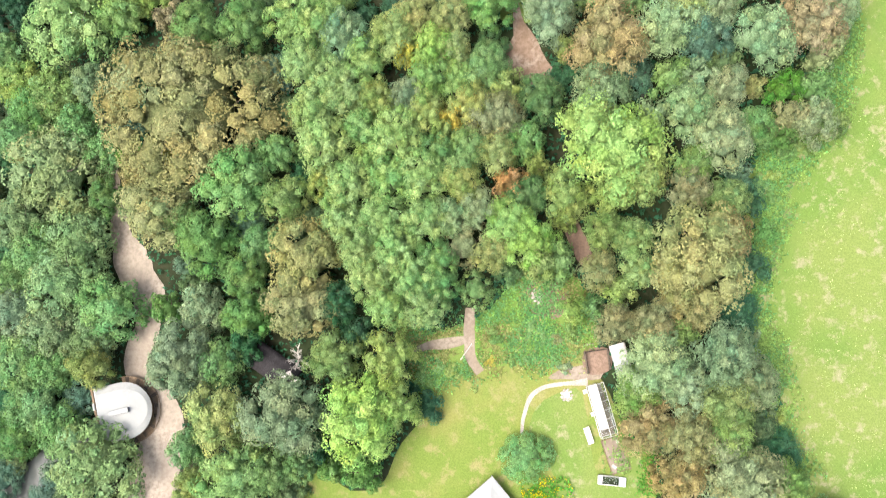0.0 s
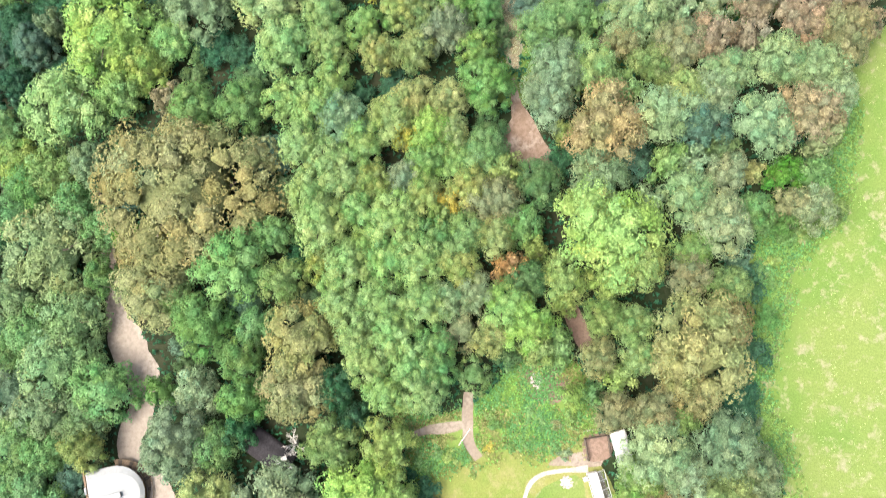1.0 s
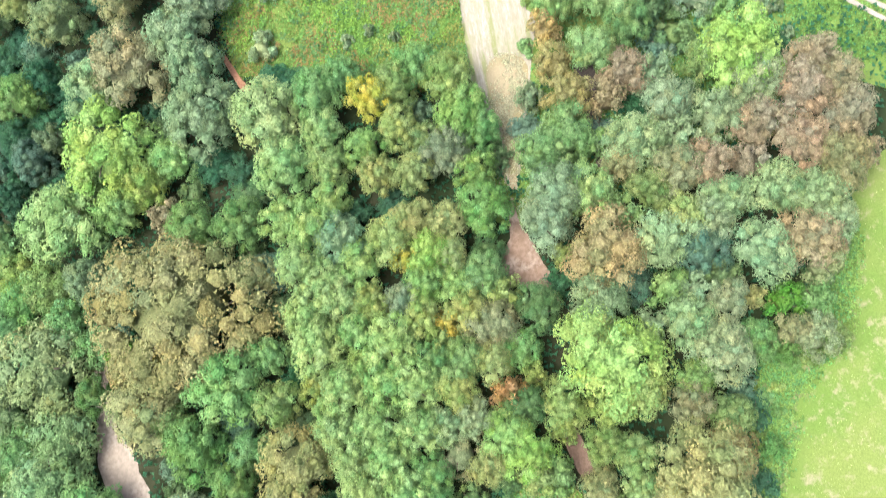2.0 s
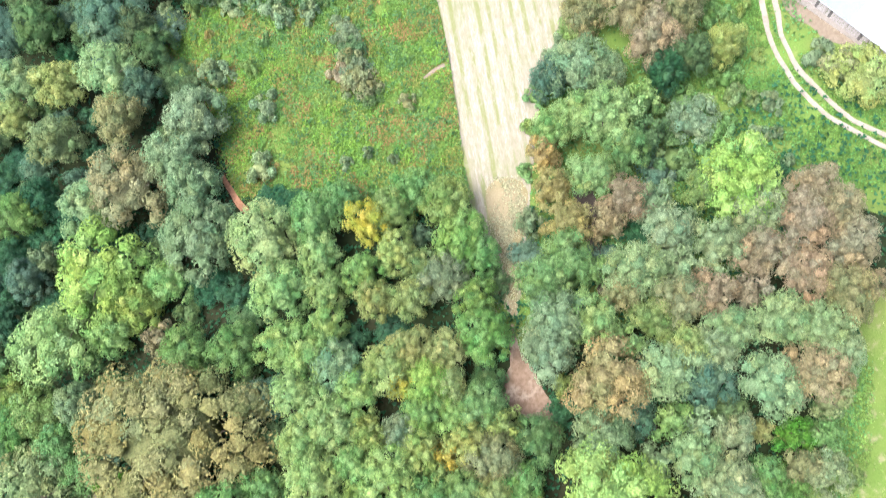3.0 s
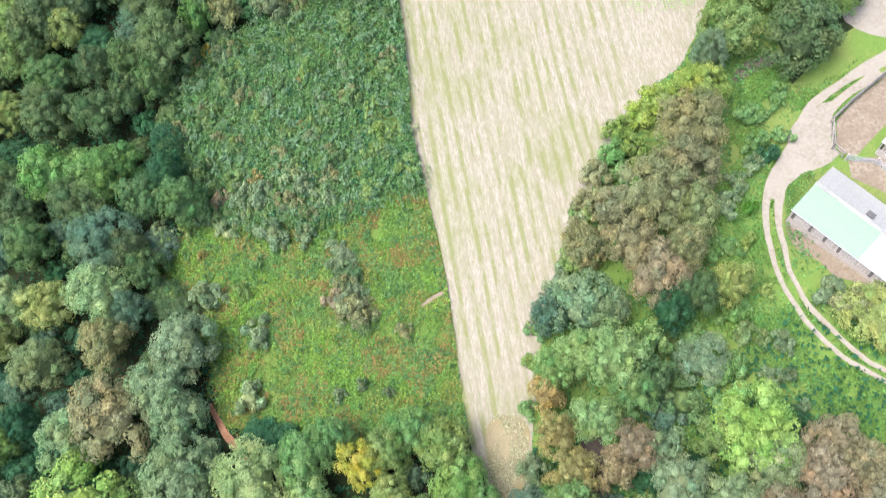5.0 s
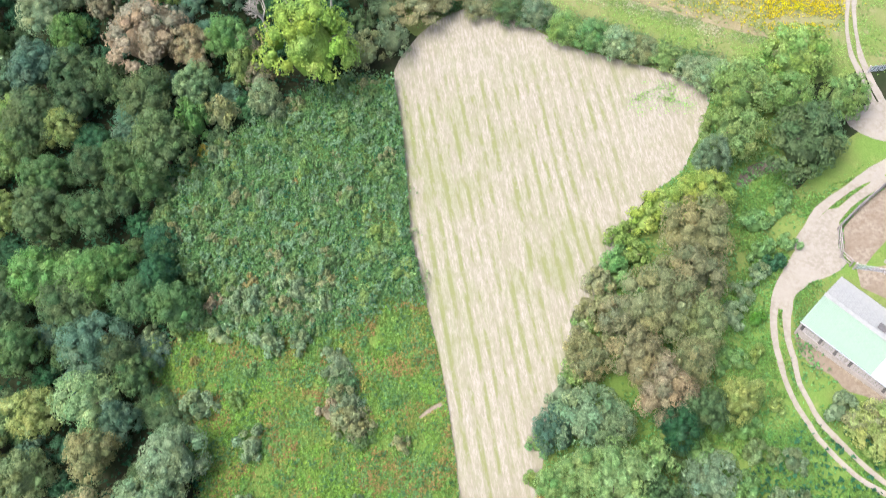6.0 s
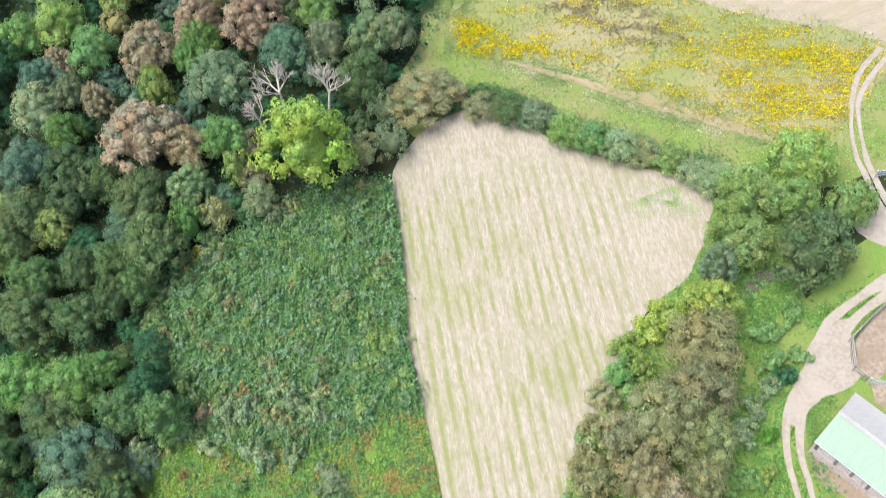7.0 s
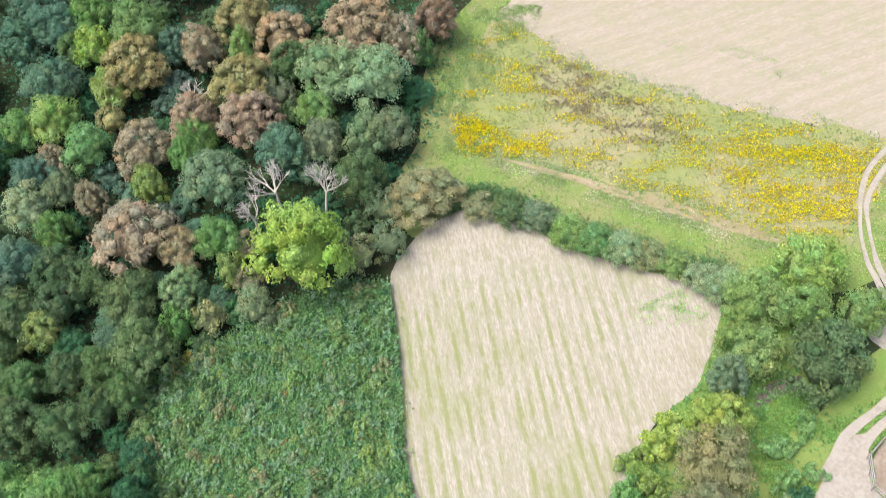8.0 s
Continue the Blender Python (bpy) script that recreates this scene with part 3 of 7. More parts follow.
strip("footpath", PATH_C_LINE, 0.09, EARTH, "worn pinkish earth footpath", "path", 0.6)
strip("side_path", PATH_D_LINE, 0.08, EARTH, "worn earth side path", "path", 0.6)
strip("gravel_path", WHITE_PATH_LINE, 0.12, WHITESTONE, "curved white gravel garden path", "path", 0.5)
strip("wheel_rut_outer", RUT_A_LINE, 0.11, DUST, "pale dusty wheel rut curving round the barn", "track")
strip("wheel_rut_inner", RUT_B_LINE, 0.115, DUST, "pale dusty wheel rut curving round the barn", "track")
strip("wheel_rut_west", RUT_C_LINE, 0.12, DUST, "pale dusty wheel rut of the farm track", "track")
strip("wheel_rut_east", RUT_D_LINE, 0.125, DUST, "pale dusty wheel rut of the farm track", "track")
strip("field_rut_east", RUT_N1_LINE, 0.13, DUST, "pale wheel rut beside the weedy field", "track")
strip("field_rut_west", RUT_N2_LINE, 0.135, DUST, "pale wheel rut beside the weedy field", "track")
strip("dry_margin", DRY_MARGIN_LINE, 0.14, DRYTAN, "dry tan strip along the field's edge", "grass")
strip("shaded_lane_north", LANE_NORTH_LINE, 0.08, SHADEEARTH, "earth lane under trees, its colour darkened for their shade", "path")
strip("shaded_lane_mid", LANE_MID_LINE, 0.08, SHADEEARTH, "earth lane under trees, its colour darkened for their shade", "path")
strip("shaded_lane_south", LANE_SOUTH_LINE, 0.08, DUGEARTH, "brown earth lane under trees", "path")
patch("bare_shade", SHADE_LINE, 0.10, SHADEEARTH, "bare earth beneath hedgerow trees, coloured dark for their shade", "ground", 1.2, 0.8, 0.2, seed=40)
patch("field_tip", TIP_LINE, 0.13, DRYTAN, "dry tan grass at the field's narrow end", "grass", 1.5, 0.8, 0.3, seed=41)
patch("fire_ground", RING_LINE, 0.08, DUGEARTH, "trodden pinkish earth round the fire pit", "ground", 0.8, 0.5, 0.25, seed=42)
strip("red_path", RED_PATH_LINE, 0.10, REDEARTH, "narrow red earth path at the wood's edge", "path", 0.6)
strip("bare_streak", BARE_P_LINE, 0.10, EARTH, "small bare streak in the glade", "path", 0.6)

# ---- trees ----
HUES = {
    "light": (0.178, 0.306, 0.108),
    "green": (0.117, 0.244, 0.085),
    "emer": (0.100, 0.218, 0.063),
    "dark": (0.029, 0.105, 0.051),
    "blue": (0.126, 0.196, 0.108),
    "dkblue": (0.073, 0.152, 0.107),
    "teal": (0.150, 0.235, 0.128),
    "lime": (0.186, 0.282, 0.078),
    "limeol": (0.187, 0.318, 0.080),
    "limeg": (0.196, 0.290, 0.060),
    "gold": (0.340, 0.330, 0.062),
    "yellow": (0.480, 0.375, 0.008),
    "goldol": (0.214, 0.281, 0.100),
    "olive": (0.143, 0.245, 0.074),
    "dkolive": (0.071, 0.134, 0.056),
    "greyol": (0.184, 0.275, 0.140),
    "tanol": (0.180, 0.214, 0.104),
    "brownol": (0.222, 0.220, 0.090),
    "brown": (0.190, 0.206, 0.086),
    "tan": (0.232, 0.212, 0.136),
    "orange": (0.262, 0.180, 0.072),
    "orangeol": (0.246, 0.228, 0.089),
    "rust": (0.205, 0.160, 0.105),
    "pale": (0.254, 0.273, 0.120),
    "willow": (0.136, 0.216, 0.088),
    "vivid": (0.072, 0.218, 0.030),
    "sward": (0.135, 0.240, 0.062),
    "goldfern": (0.225, 0.235, 0.066),
    "fern": (0.122, 0.218, 0.080),
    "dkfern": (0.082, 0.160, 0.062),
    "straw": (0.340, 0.300, 0.200),
    "fresh": (0.178, 0.290, 0.058),
    "dunol": (0.160, 0.190, 0.094),
    "turf": (0.176, 0.222, 0.082),
}
WORDS = {
    "straw": "pale straw-coloured", "sward": "light green", "fresh": "fresh green", "dunol": "dull brownish olive", "turf": "yellowish green", "goldfern": "golden green",
    "fern": "green", "dkfern": "dark green",
    "light": "light green", "green": "green", "emer": "fresh green", "dark": "dark green", "blue": "grey-green", "dkblue": "dark grey-green", "teal": "blue-green",
    "lime": "yellow-green", "limeol": "yellowish olive", "limeg": "golden green", "gold": "golden yellow", "yellow": "bright yellow", "goldol": "golden olive",
    "olive": "olive green", "dkolive": "dark olive", "greyol": "greyish olive", "tanol": "tan and olive", "brownol": "brown-tinged olive", "brown": "autumn brown",
    "tan": "pinkish tan", "orange": "orange-brown", "orangeol": "orange-tinged olive", "rust": "reddish brown", "vivid": "vivid green", "pale": "pale straw-green", "willow": "silvery green",
}
# style: crown radius, tree height, crown base, count of boughs, bough size, leaf size, leaf count, looseness
STYLES = {
    "L": (5.0, 11.0, 0.24, 36, 0.310, 0.175, 5300, 0.70),
    "F": (4.5, 10.5, 0.18, 48, 0.262, 0.160, 5300, 0.75),
    "D": (4.0, 10.0, 0.15, 66, 0.240, 0.140, 5300, 0.65),
    "W": (4.0, 8.0, 0.08, 54, 0.255, 0.165, 4900, 0.85),
    "T": (3.8, 8.0, 0.15, 36, 0.220, 0.145, 3000, 1.10),
    "B": (9.5, 13.0, 0.30, 92, 0.215, 0.200, 18000, 0.60),
    "S": (1.6, 3.0, 0.05, 14, 0.37, 0.120, 1100, 0.90),
}
NAMES = {"L": "oak_tree", "F": "ash_tree", "D": "round_tree", "W": "willow_tree", "T": "hawthorn_tree", "B": "old_oak_tree", "S": "young_tree"}
SHAPES = {"L": "with billowing boughs", "F": "with a crown of fine leaf clusters", "D": "with a dense domed crown", "W": "with a soft wispy crown",
          "T": "with a thin twiggy crown", "B": "with a huge crown of separate boughs", "S": "with a bushy crown"}


# how far the boughs may draw back into the crown (1: an even dome)
LUMPS = {"L": 0.74, "F": 0.80, "D": 0.89, "W": 0.80, "T": 0.74, "B": 0.80, "S": 0.75}


def clumps(rng, centres, radii, mid, each, far=0.78):
    """Each bough as a cluster of smaller rounded clumps on its outer and upper side: their places, sizes and boughs."""
    subs, sizes, which = [], [], []
    for i, (c, r) in enumerate(zip(centres, radii)):
        out = c - mid
        out = out / (np.linalg.norm(out) + 1e-6)
        d = rng.normal(size=(each, 3)) * 0.8 + out * 0.9 + np.array((0, 0, 0.6))
        d /= np.linalg.norm(d, axis=1)[:, None]
        subs.append(np.concatenate([c[None], c + d * r * rng.uniform(far - 0.28, far, (each, 1))]))
        sizes.append(np.concatenate([[r * 0.80], r * rng.uniform(0.34, 0.52, each)]))
        which.append(np.full(each + 1, i))
    return np.concatenate(subs), np.concatenate(sizes), np.concatenate(which)


def leaf_cloud(rng, subs, sizes, which, count, size, loose, mid, floor_z):
    """Leaf sprays as small three-cornered blades over the clumps; returns their corners and the bough of each."""
    total = (sizes**2).sum()
    pts, nrm, own = [], [], []
    for c, r, w in zip(subs, sizes, which):
        k = max(6, int(count * 3.6 * r * r / total))
        d = rng.normal(size=(k, 3))
        d /= np.linalg.norm(d, axis=1)[:, None]
        out = (c - mid) / (np.linalg.norm(c - mid) + 1e-6)
        d = d[(d[:, 2] > -0.35) & (d @ out > -0.3)]
        p = c + d * r * (1 + 0.13 * loose * rng.normal(size=(len(d), 1)))
        near = np.linalg.norm(subs - c, axis=1) < r + sizes
        dist = np.linalg.norm(p[:, None, :] - subs[near][None], axis=2) / sizes[near][None]
        keep = (dist < 0.80).sum(axis=1) == 0
        pts.append(p[keep])
        nrm.append(d[keep])
        own.append(np.full(int(keep.sum()), w))
    pts, nrm, own = np.concatenate(pts), np.concatenate(nrm), np.concatenate(own)
    ok = pts[:, 2] > floor_z
    pts, nrm, own = pts[ok], nrm[ok], own[ok]
    pick = rng.permutation(len(pts))[:count]
    pts, nrm, own = pts[pick], nrm[pick], own[pick]
    return blades(rng, pts, nrm + loose * 0.40 * rng.normal(size=nrm.shape) + np.array((0, 0, 0.15)), size), own


def foliage_mesh(name, rng, subs, sizes, which, leaves, own, core, extra=()):
    """One mesh of knobbly clump bodies and the blades on them, with the bough's number as an attribute."""
    bm = bmesh.new()
    bmesh.ops.create_icosphere(bm, subdivisions=1, radius=1.0)
    ball = np.array([v.co[:] for v in bm.verts])
    tri = np.array([[v.index for v in f.verts] for f in bm.faces])
    bm.free()
    n = len(ball)
    hearts = np.r_[True, which[1:] != which[:-1]]
    centres, spans, marks_of = subs[hearts], sizes[hearts], which[hearts]
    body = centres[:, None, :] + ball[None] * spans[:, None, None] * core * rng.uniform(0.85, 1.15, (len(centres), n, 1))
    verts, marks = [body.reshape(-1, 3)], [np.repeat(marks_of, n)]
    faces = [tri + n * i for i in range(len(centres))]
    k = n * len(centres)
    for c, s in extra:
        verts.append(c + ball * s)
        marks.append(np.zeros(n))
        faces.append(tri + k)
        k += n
    verts.append(leaves)
    marks.append(np.repeat(own, 3))
    faces.append(k + np.arange(len(leaves)).reshape(-1, 3))
    me = bpy.data.meshes.new(name)
    me.from_pydata(np.concatenate(verts).tolist(), [], np.concatenate(faces).tolist())
    tone = rng.uniform(0, 1, int(which.max()) + 1)
    me.attributes.new("bough", "FLOAT", "POINT").data.foreach_set("value", tone[np.concatenate(marks).astype(int)].astype(np.float32))
    me.shade_smooth()
    me.materials.append(LEAF)
    return me


def blades(rng, pts, n, size):
    n = n / np.linalg.norm(n, axis=1)[:, None]
    a = np.cross(n, rng.normal(size=n.shape))
    a /= np.linalg.norm(a, axis=1)[:, None]
    b = np.cross(n, a)
    s = size * rng.uniform(0.65, 1.35, (len(pts), 1))
    return np.stack([pts + a * s * 0.9, pts - a * s * 0.55 + b * s * 0.6, pts - a * s * 0.55 - b * s * 0.6], axis=1).reshape(-1, 3)


def crown_mesh(style, seed):
    r, h, base, boughs, bough, leaf, count, loose = STYLES[style]
    rng = np.random.default_rng(seed)
    low = h * base
    v = (h - low) / 2
    mid = np.array((0, 0, low + v * 0.85))
    centres, radii = [], []
    fall = 1.4 if style in "WTS" else 1.22
    for i in range(boughs):
        u = (i + 0.5) / boughs
        z = 1 - fall * u
        ang = i * 2.39996 + rng.uniform(-0.45, 0.45)
        q = math.sqrt(max(0.0, 1 - z * z))
        f = rng.uniform(LUMPS[style], 0.96) * (1 + 0.13 * math.sin(ang * 2 + seed) + 0.07 * math.sin(ang * 3 - seed))
        centres.append(np.array((r * q * math.cos(ang), r * q * math.sin(ang), v * 1.05 * z)) * f + mid)
        radii.append(r * bough * rng.uniform(0.72, 1.22))
    centres, radii = np.array(centres), np.array(radii)
    centres[:, 2] += v * (0.12 - 0.30 * (centres[:, 0] ** 2 + centres[:, 1] ** 2) / r**2)
    reach = np.percentile(np.hypot(centres[:, 0], centres[:, 1]) + radii * 0.9, 85) / r
    top = ((centres[:, 2] + radii).max() - low) / (h - low)
    centres = centres * np.array((1 / reach, 1 / reach, 1.0))
    centres[:, 2] = low + (centres[:, 2] - low) / max(top, 0.9)
    subs, sizes, which = clumps(rng, centres, radii, mid, 6, 0.60 if style == "D" else 0.78)
    leaves, own = leaf_cloud(rng, subs, sizes, which, count, leaf, loose, mid, low * 0.7)
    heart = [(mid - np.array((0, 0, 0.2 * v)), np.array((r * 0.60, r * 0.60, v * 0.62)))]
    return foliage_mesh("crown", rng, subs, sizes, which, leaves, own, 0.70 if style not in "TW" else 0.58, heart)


def wood_meshes(style, seed):
    """Trunk and three limbs."""
    r, h, base = STYLES[style][:3]
    rng = random.Random(seed)
    out = []
    bm = bmesh.new()
    w = 0.045 * r + 0.05
    top = h * 0.62
    p = Vector((0, 0, -0.4))
    for i in range(4):
        q = Vector((rng.uniform(-0.15, 0.15), rng.uniform(-0.15, 0.15), top * (i + 1) / 4))
        bar(bm, p, q, w * (1.25 if i == 0 else 1 - 0.2 * i), w * (0.8 - 0.2 * i), 8)
        p = q
    me = bpy.data.meshes.new("trunk")
    bm.to_mesh(me)
    bm.free()
    out.append(("trunk", me))
    for k in range(3):
        a = k * 2.1 + rng.uniform(-0.3, 0.3)
        bm = bmesh.new()
        s = Vector((0, 0, h * (0.28 + 0.1 * k)))
        m = Vector((math.cos(a) * r * 0.35, math.sin(a) * r * 0.35, h * (0.45 + 0.08 * k)))
        e = Vector((math.cos(a + 0.2) * r * 0.62, math.sin(a + 0.2) * r * 0.62, h * (0.58 + 0.08 * k)))
        bar(bm, s, m, w * 0.5, w * 0.32)
        bar(bm, m, e, w * 0.32, w * 0.12)
        me = bpy.data.meshes.new("limb")
        bm.to_mesh(me)
        bm.free()
        out.append(("limb", me))
    for _, me in out:
        me.materials.append(BARK)
        me.shade_smooth()
    return out


VARIANTS = {"L": 5, "F": 5, "D": 4, "W": 3, "T": 2, "B": 1, "S": 4}
MESHES = {s: [(crown_mesh(s, 10 + 17 * i + ord(s)), wood_meshes(s, 5 + i)) for i in range(VARIANTS[s])] for s in STYLES}
DICE = random.Random(7)


def tree(x, y, r, h, hue, style):
    """One tree: trunk, limbs and crown, scaled from one of the grown forms of its style."""
    if r < 2.3 and style != "T":
        style = "S"
    crown, wood = DICE.choice(MESHES[style])
    r0, h0 = STYLES[style][:2]
    root = new(NAMES[style])
    root.empty_display_size = 0.5
    k = 1.06 * r / r0
    root.matrix_world = pose(x, y, land(x, y), 0, 0, DICE.uniform(0, 360)) @ Matrix.Diagonal((k * DICE.uniform(0.94, 1.06), k * DICE.uniform(0.94, 1.06), h / h0, 1))
    tagged(root, WORDS[hue] + " " + NAMES[style].replace("_", " ") + " " + SHAPES[style], "tree", "trees of the wood")
    for name, me in wood:
        new(name, me).parent = root
    top = new("crown", crown)
    top.parent = root
    c = HUES[hue]
    top.color = (*(v * DICE.uniform(0.92, 1.08) for v in c), 1)
    return root


tree(-58.4, 47.7, 3.1, 8.9, "dark", "D")
tree(-42.0, 45.3, 3.3, 9.2, "light", "F")
tree(-46.0, 36.4, 3.1, 8.9, "blue", "D")
tree(-51.8, 36.0, 3.8, 7.8, "olive", "W")
tree(-57.6, 37.7, 3.5, 7.5, "lime", "W")
tree(-60.2, 42.7, 3.0, 7.1, "green", "W")
tree(-55.3, 34.4, 3.4, 7.5, "emer", "W")
tree(-57.7, 30.7, 3.4, 7.5, "green", "W")
tree(-48.7, 31.2, 3.2, 7.3, "green", "W")
tree(-51.1, 25.3, 6.3, 10.0, "willow", "W")
tree(-56.8, 19.0, 3.9, 7.9, "willow", "W")
tree(-47.7, 16.3, 4.3, 8.2, "willow", "W")
tree(-43.8, 21.7, 2.4, 8.1, "emer", "F")
tree(-44.5, 27.9, 2.7, 6.9, "green", "W")
tree(-54.0, 14.4, 3.6, 7.6, "green", "W")
tree(-57.3, 11.4, 3.4, 7.5, "green", "W")
tree(-49.3, 10.4, 5.0, 8.8, "willow", "W")
tree(-42.7, 7.1, 4.3, 8.3, "green", "W")
tree(-50.7, 3.9, 4.2, 8.2, "willow", "W")
tree(-45.1, 3.1, 3.3, 7.4, "willow", "W")
tree(-56.0, 6.9, 3.7, 7.8, "blue", "W")
tree(-54.5, 0.3, 4.2, 8.2, "green", "W")
tree(-50.2, -0.8, 3.1, 7.2, "green", "W")
tree(-44.7, -0.3, 2.7, 8.5, "lime", "L")
tree(-52.5, -5.5, 4.0, 8.0, "green", "W")
tree(-55.6, -9.1, 3.3, 7.4, "emer", "W")
tree(-49.2, -8.3, 3.2, 7.4, "green", "W")
tree(-43.5, -12.4, 5.6, 9.4, "willow", "W")
tree(-31.7, 31.4, 10.6, 13.5, "brown", "B")
tree(-31.1, 42.4, 3.4, 9.3, "emer", "L")
tree(-25.0, 42.4, 3.1, 8.9, "emer", "L")
tree(-35.4, 44.4, 2.0, 7.7, "tan", "L")
tree(-40.2, 26.6, 2.0, 7.7, "vivid", "F")
tree(-36.3, 27.5, 1.6, 7.1, "gold", "D")
tree(-35.6, 19.5, 4.8, 11.0, "tanol", "L")
tree(-39.6, 24.8, 2.3, 8.0, "orangeol", "L")
tree(-25.6, 22.3, 4.6, 10.7, "green", "L")
tree(-20.4, 25.9, 2.6, 8.4, "green", "F")
tree(-19.2, 20.0, 2.9, 8.7, "olive", "F")
tree(-29.2, 14.8, 4.0, 10.0, "emer", "F")
tree(-24.1, 10.5, 2.9, 8.7, "emer", "F")
tree(-23.8, 5.7, 3.1, 8.9, "emer", "F")
tree(-22.5, 14.7, 2.4, 8.1, "green", "F")
tree(-32.2, 17.5, 2.8, 8.6, "olive", "L")
tree(-34.8, 6.9, 2.0, 7.6, "emer", "D")
tree(-30.2, 6.9, 3.0, 7.1, "greyol", "W")
tree(-32.1, 0.6, 4.5, 10.7, "blue", "D")
tree(-27.5, 0.3, 3.3, 7.4, "green", "W")
tree(-24.2, 2.0, 2.2, 7.8, "dark", "F")
tree(-27.5, -6.4, 3.8, 9.8, "goldol", "L")
tree(-18.9, -6.2, 4.9, 11.1, "blue", "L")
tree(-16.6, 12.6, 4.6, 10.7, "brown", "F")
tree(-17.1, 6.9, 4.2, 10.2, "brown", "F")
tree(-12.4, 7.3, 2.6, 8.3, "dark", "F")
tree(-10.0, 3.6, 2.0, 7.6, "dark", "F")
tree(-12.8, 0.6, 3.2, 9.1, "olive", "L")
tree(-6.2, 0.6, 3.2, 9.0, "lime", "L")
tree(-9.4, -6.4, 5.1, 11.3, "limeol", "L")
tree(-5.5, -5.0, 3.0, 8.8, "limeol", "L")
tree(-31.5, -10.4, 2.5, 6.7, "green", "W")
tree(-25.0, -13.7, 4.4, 10.5, "light", "F")
tree(-20.7, -12.7, 2.8, 8.6, "green", "F")
tree(-30.7, -14.8, 2.3, 7.9, "lime", "F")
tree(-17.0, -11.9, 2.3, 7.9, "green", "D")
tree(-13.1, -12.5, 1.6, 7.1, "emer", "D")
tree(-9.4, -13.0, 2.2, 7.9, "emer", "D")
tree(-15.0, -10.1, 1.9, 7.5, "dark", "F")
tree(-19.1, 42.5, 2.9, 8.7, "light", "F")
tree(-15.5, 41.3, 3.3, 9.2, "light", "F")
tree(-11.8, 39.6, 3.3, 9.1, "teal", "F")
tree(-16.9, 36.6, 3.3, 9.2, "light", "F")
tree(-13.3, 34.3, 3.0, 8.8, "light", "F")
tree(-9.5, 36.4, 3.0, 8.8, "light", "F")
tree(-11.2, 32.4, 3.0, 8.8, "light", "F")
tree(-8.1, 31.7, 2.3, 8.0, "lime", "F")
tree(-15.7, 30.8, 3.0, 8.8, "light", "F")
tree(-14.2, 26.5, 3.7, 9.6, "light", "F")
tree(-9.8, 28.1, 2.6, 8.3, "light", "F")
tree(-5.6, 26.9, 3.5, 9.4, "light", "F")
tree(-4.2, 31.8, 2.4, 8.1, "teal", "F")
tree(-8.8, 24.2, 2.3, 8.0, "lime", "F")
tree(-14.5, 21.9, 2.3, 8.0, "lime", "F")
tree(-10.9, 21.4, 3.4, 9.3, "light", "F")
tree(-6.3, 22.2, 3.1, 8.9, "light", "F")
tree(-2.4, 21.9, 3.2, 9.0, "light", "F")
tree(-11.6, 16.4, 3.0, 8.8, "light", "F")
tree(-7.0, 17.0, 3.2, 9.1, "light", "F")
tree(-9.7, 13.6, 3.0, 8.8, "light", "F")
tree(-5.5, 13.5, 3.2, 9.0, "light", "F")
tree(-1.7, 16.7, 2.9, 8.7, "light", "F")
tree(-8.1, 10.2, 3.3, 9.2, "light", "F")
tree(-3.6, 10.1, 3.2, 9.0, "light", "F")
tree(-6.6, 6.9, 2.9, 8.7, "light", "F")
tree(-2.2, 6.8, 2.8, 8.5, "light", "F")
tree(-0.6, 12.1, 2.5, 8.2, "green", "F")
tree(-12.5, 19.2, 2.3, 8.0, "light", "F")
tree(-0.6, 9.1, 2.4, 8.1, "green", "F")
tree(-5.7, 39.2, 3.0, 8.8, "goldol", "L")
tree(-4.2, 37.2, 1.7, 7.2, "gold", "D")
tree(-0.9, 37.1, 2.9, 8.7, "limeol", "L")
tree(-3.0, 41.4, 2.7, 8.4, "goldol", "L")
tree(0.9, 40.7, 2.7, 8.4, "goldol", "L")
tree(1.3, 36.6, 2.5, 8.2, "goldol", "L")
tree(-1.3, 33.5, 2.8, 8.6, "olive", "L")
tree(1.9, 33.4, 2.3, 7.9, "limeol", "L")
tree(5.1, 34.2, 2.9, 8.7, "green", "F")
tree(-2.1, 29.8, 2.7, 8.4, "goldol", "L")
tree(1.1, 29.1, 1.9, 7.4, "gold", "L")
tree(3.2, 30.4, 2.7, 8.4, "goldol", "L")
tree(6.3, 28.6, 3.0, 8.8, "tanol", "L")
tree(2.9, 24.7, 2.8, 8.5, "olive", "L")
tree(6.3, 24.5, 2.5, 8.2, "goldol", "L")
tree(9.3, 25.8, 2.8, 7.0, "green", "W")
tree(7.8, 32.0, 2.2, 7.9, "lime", "L")
tree(11.3, 30.5, 2.7, 8.5, "dkfern", "F")
tree(2.1, 21.2, 2.4, 8.1, "goldol", "L")
tree(8.0, 21.0, 2.0, 7.6, "orange", "L")
tree(11.0, 22.9, 1.6, 7.1, "lime", "F")
tree(10.0, 19.5, 2.5, 8.2, "dkfern", "F")
tree(4.2, 17.9, 2.5, 8.2, "greyol", "L")
tree(2.5, 14.0, 2.7, 6.2, "tanol", "T")
tree(7.6, 16.4, 2.9, 8.6, "limeol", "L")
tree(10.1, 14.1, 3.0, 8.8, "limeol", "L")
tree(5.8, 12.9, 2.4, 8.0, "goldol", "L")
tree(1.1, 17.2, 2.3, 7.9, "greyol", "L")
tree(3.9, 8.8, 2.2, 5.7, "olive", "T")
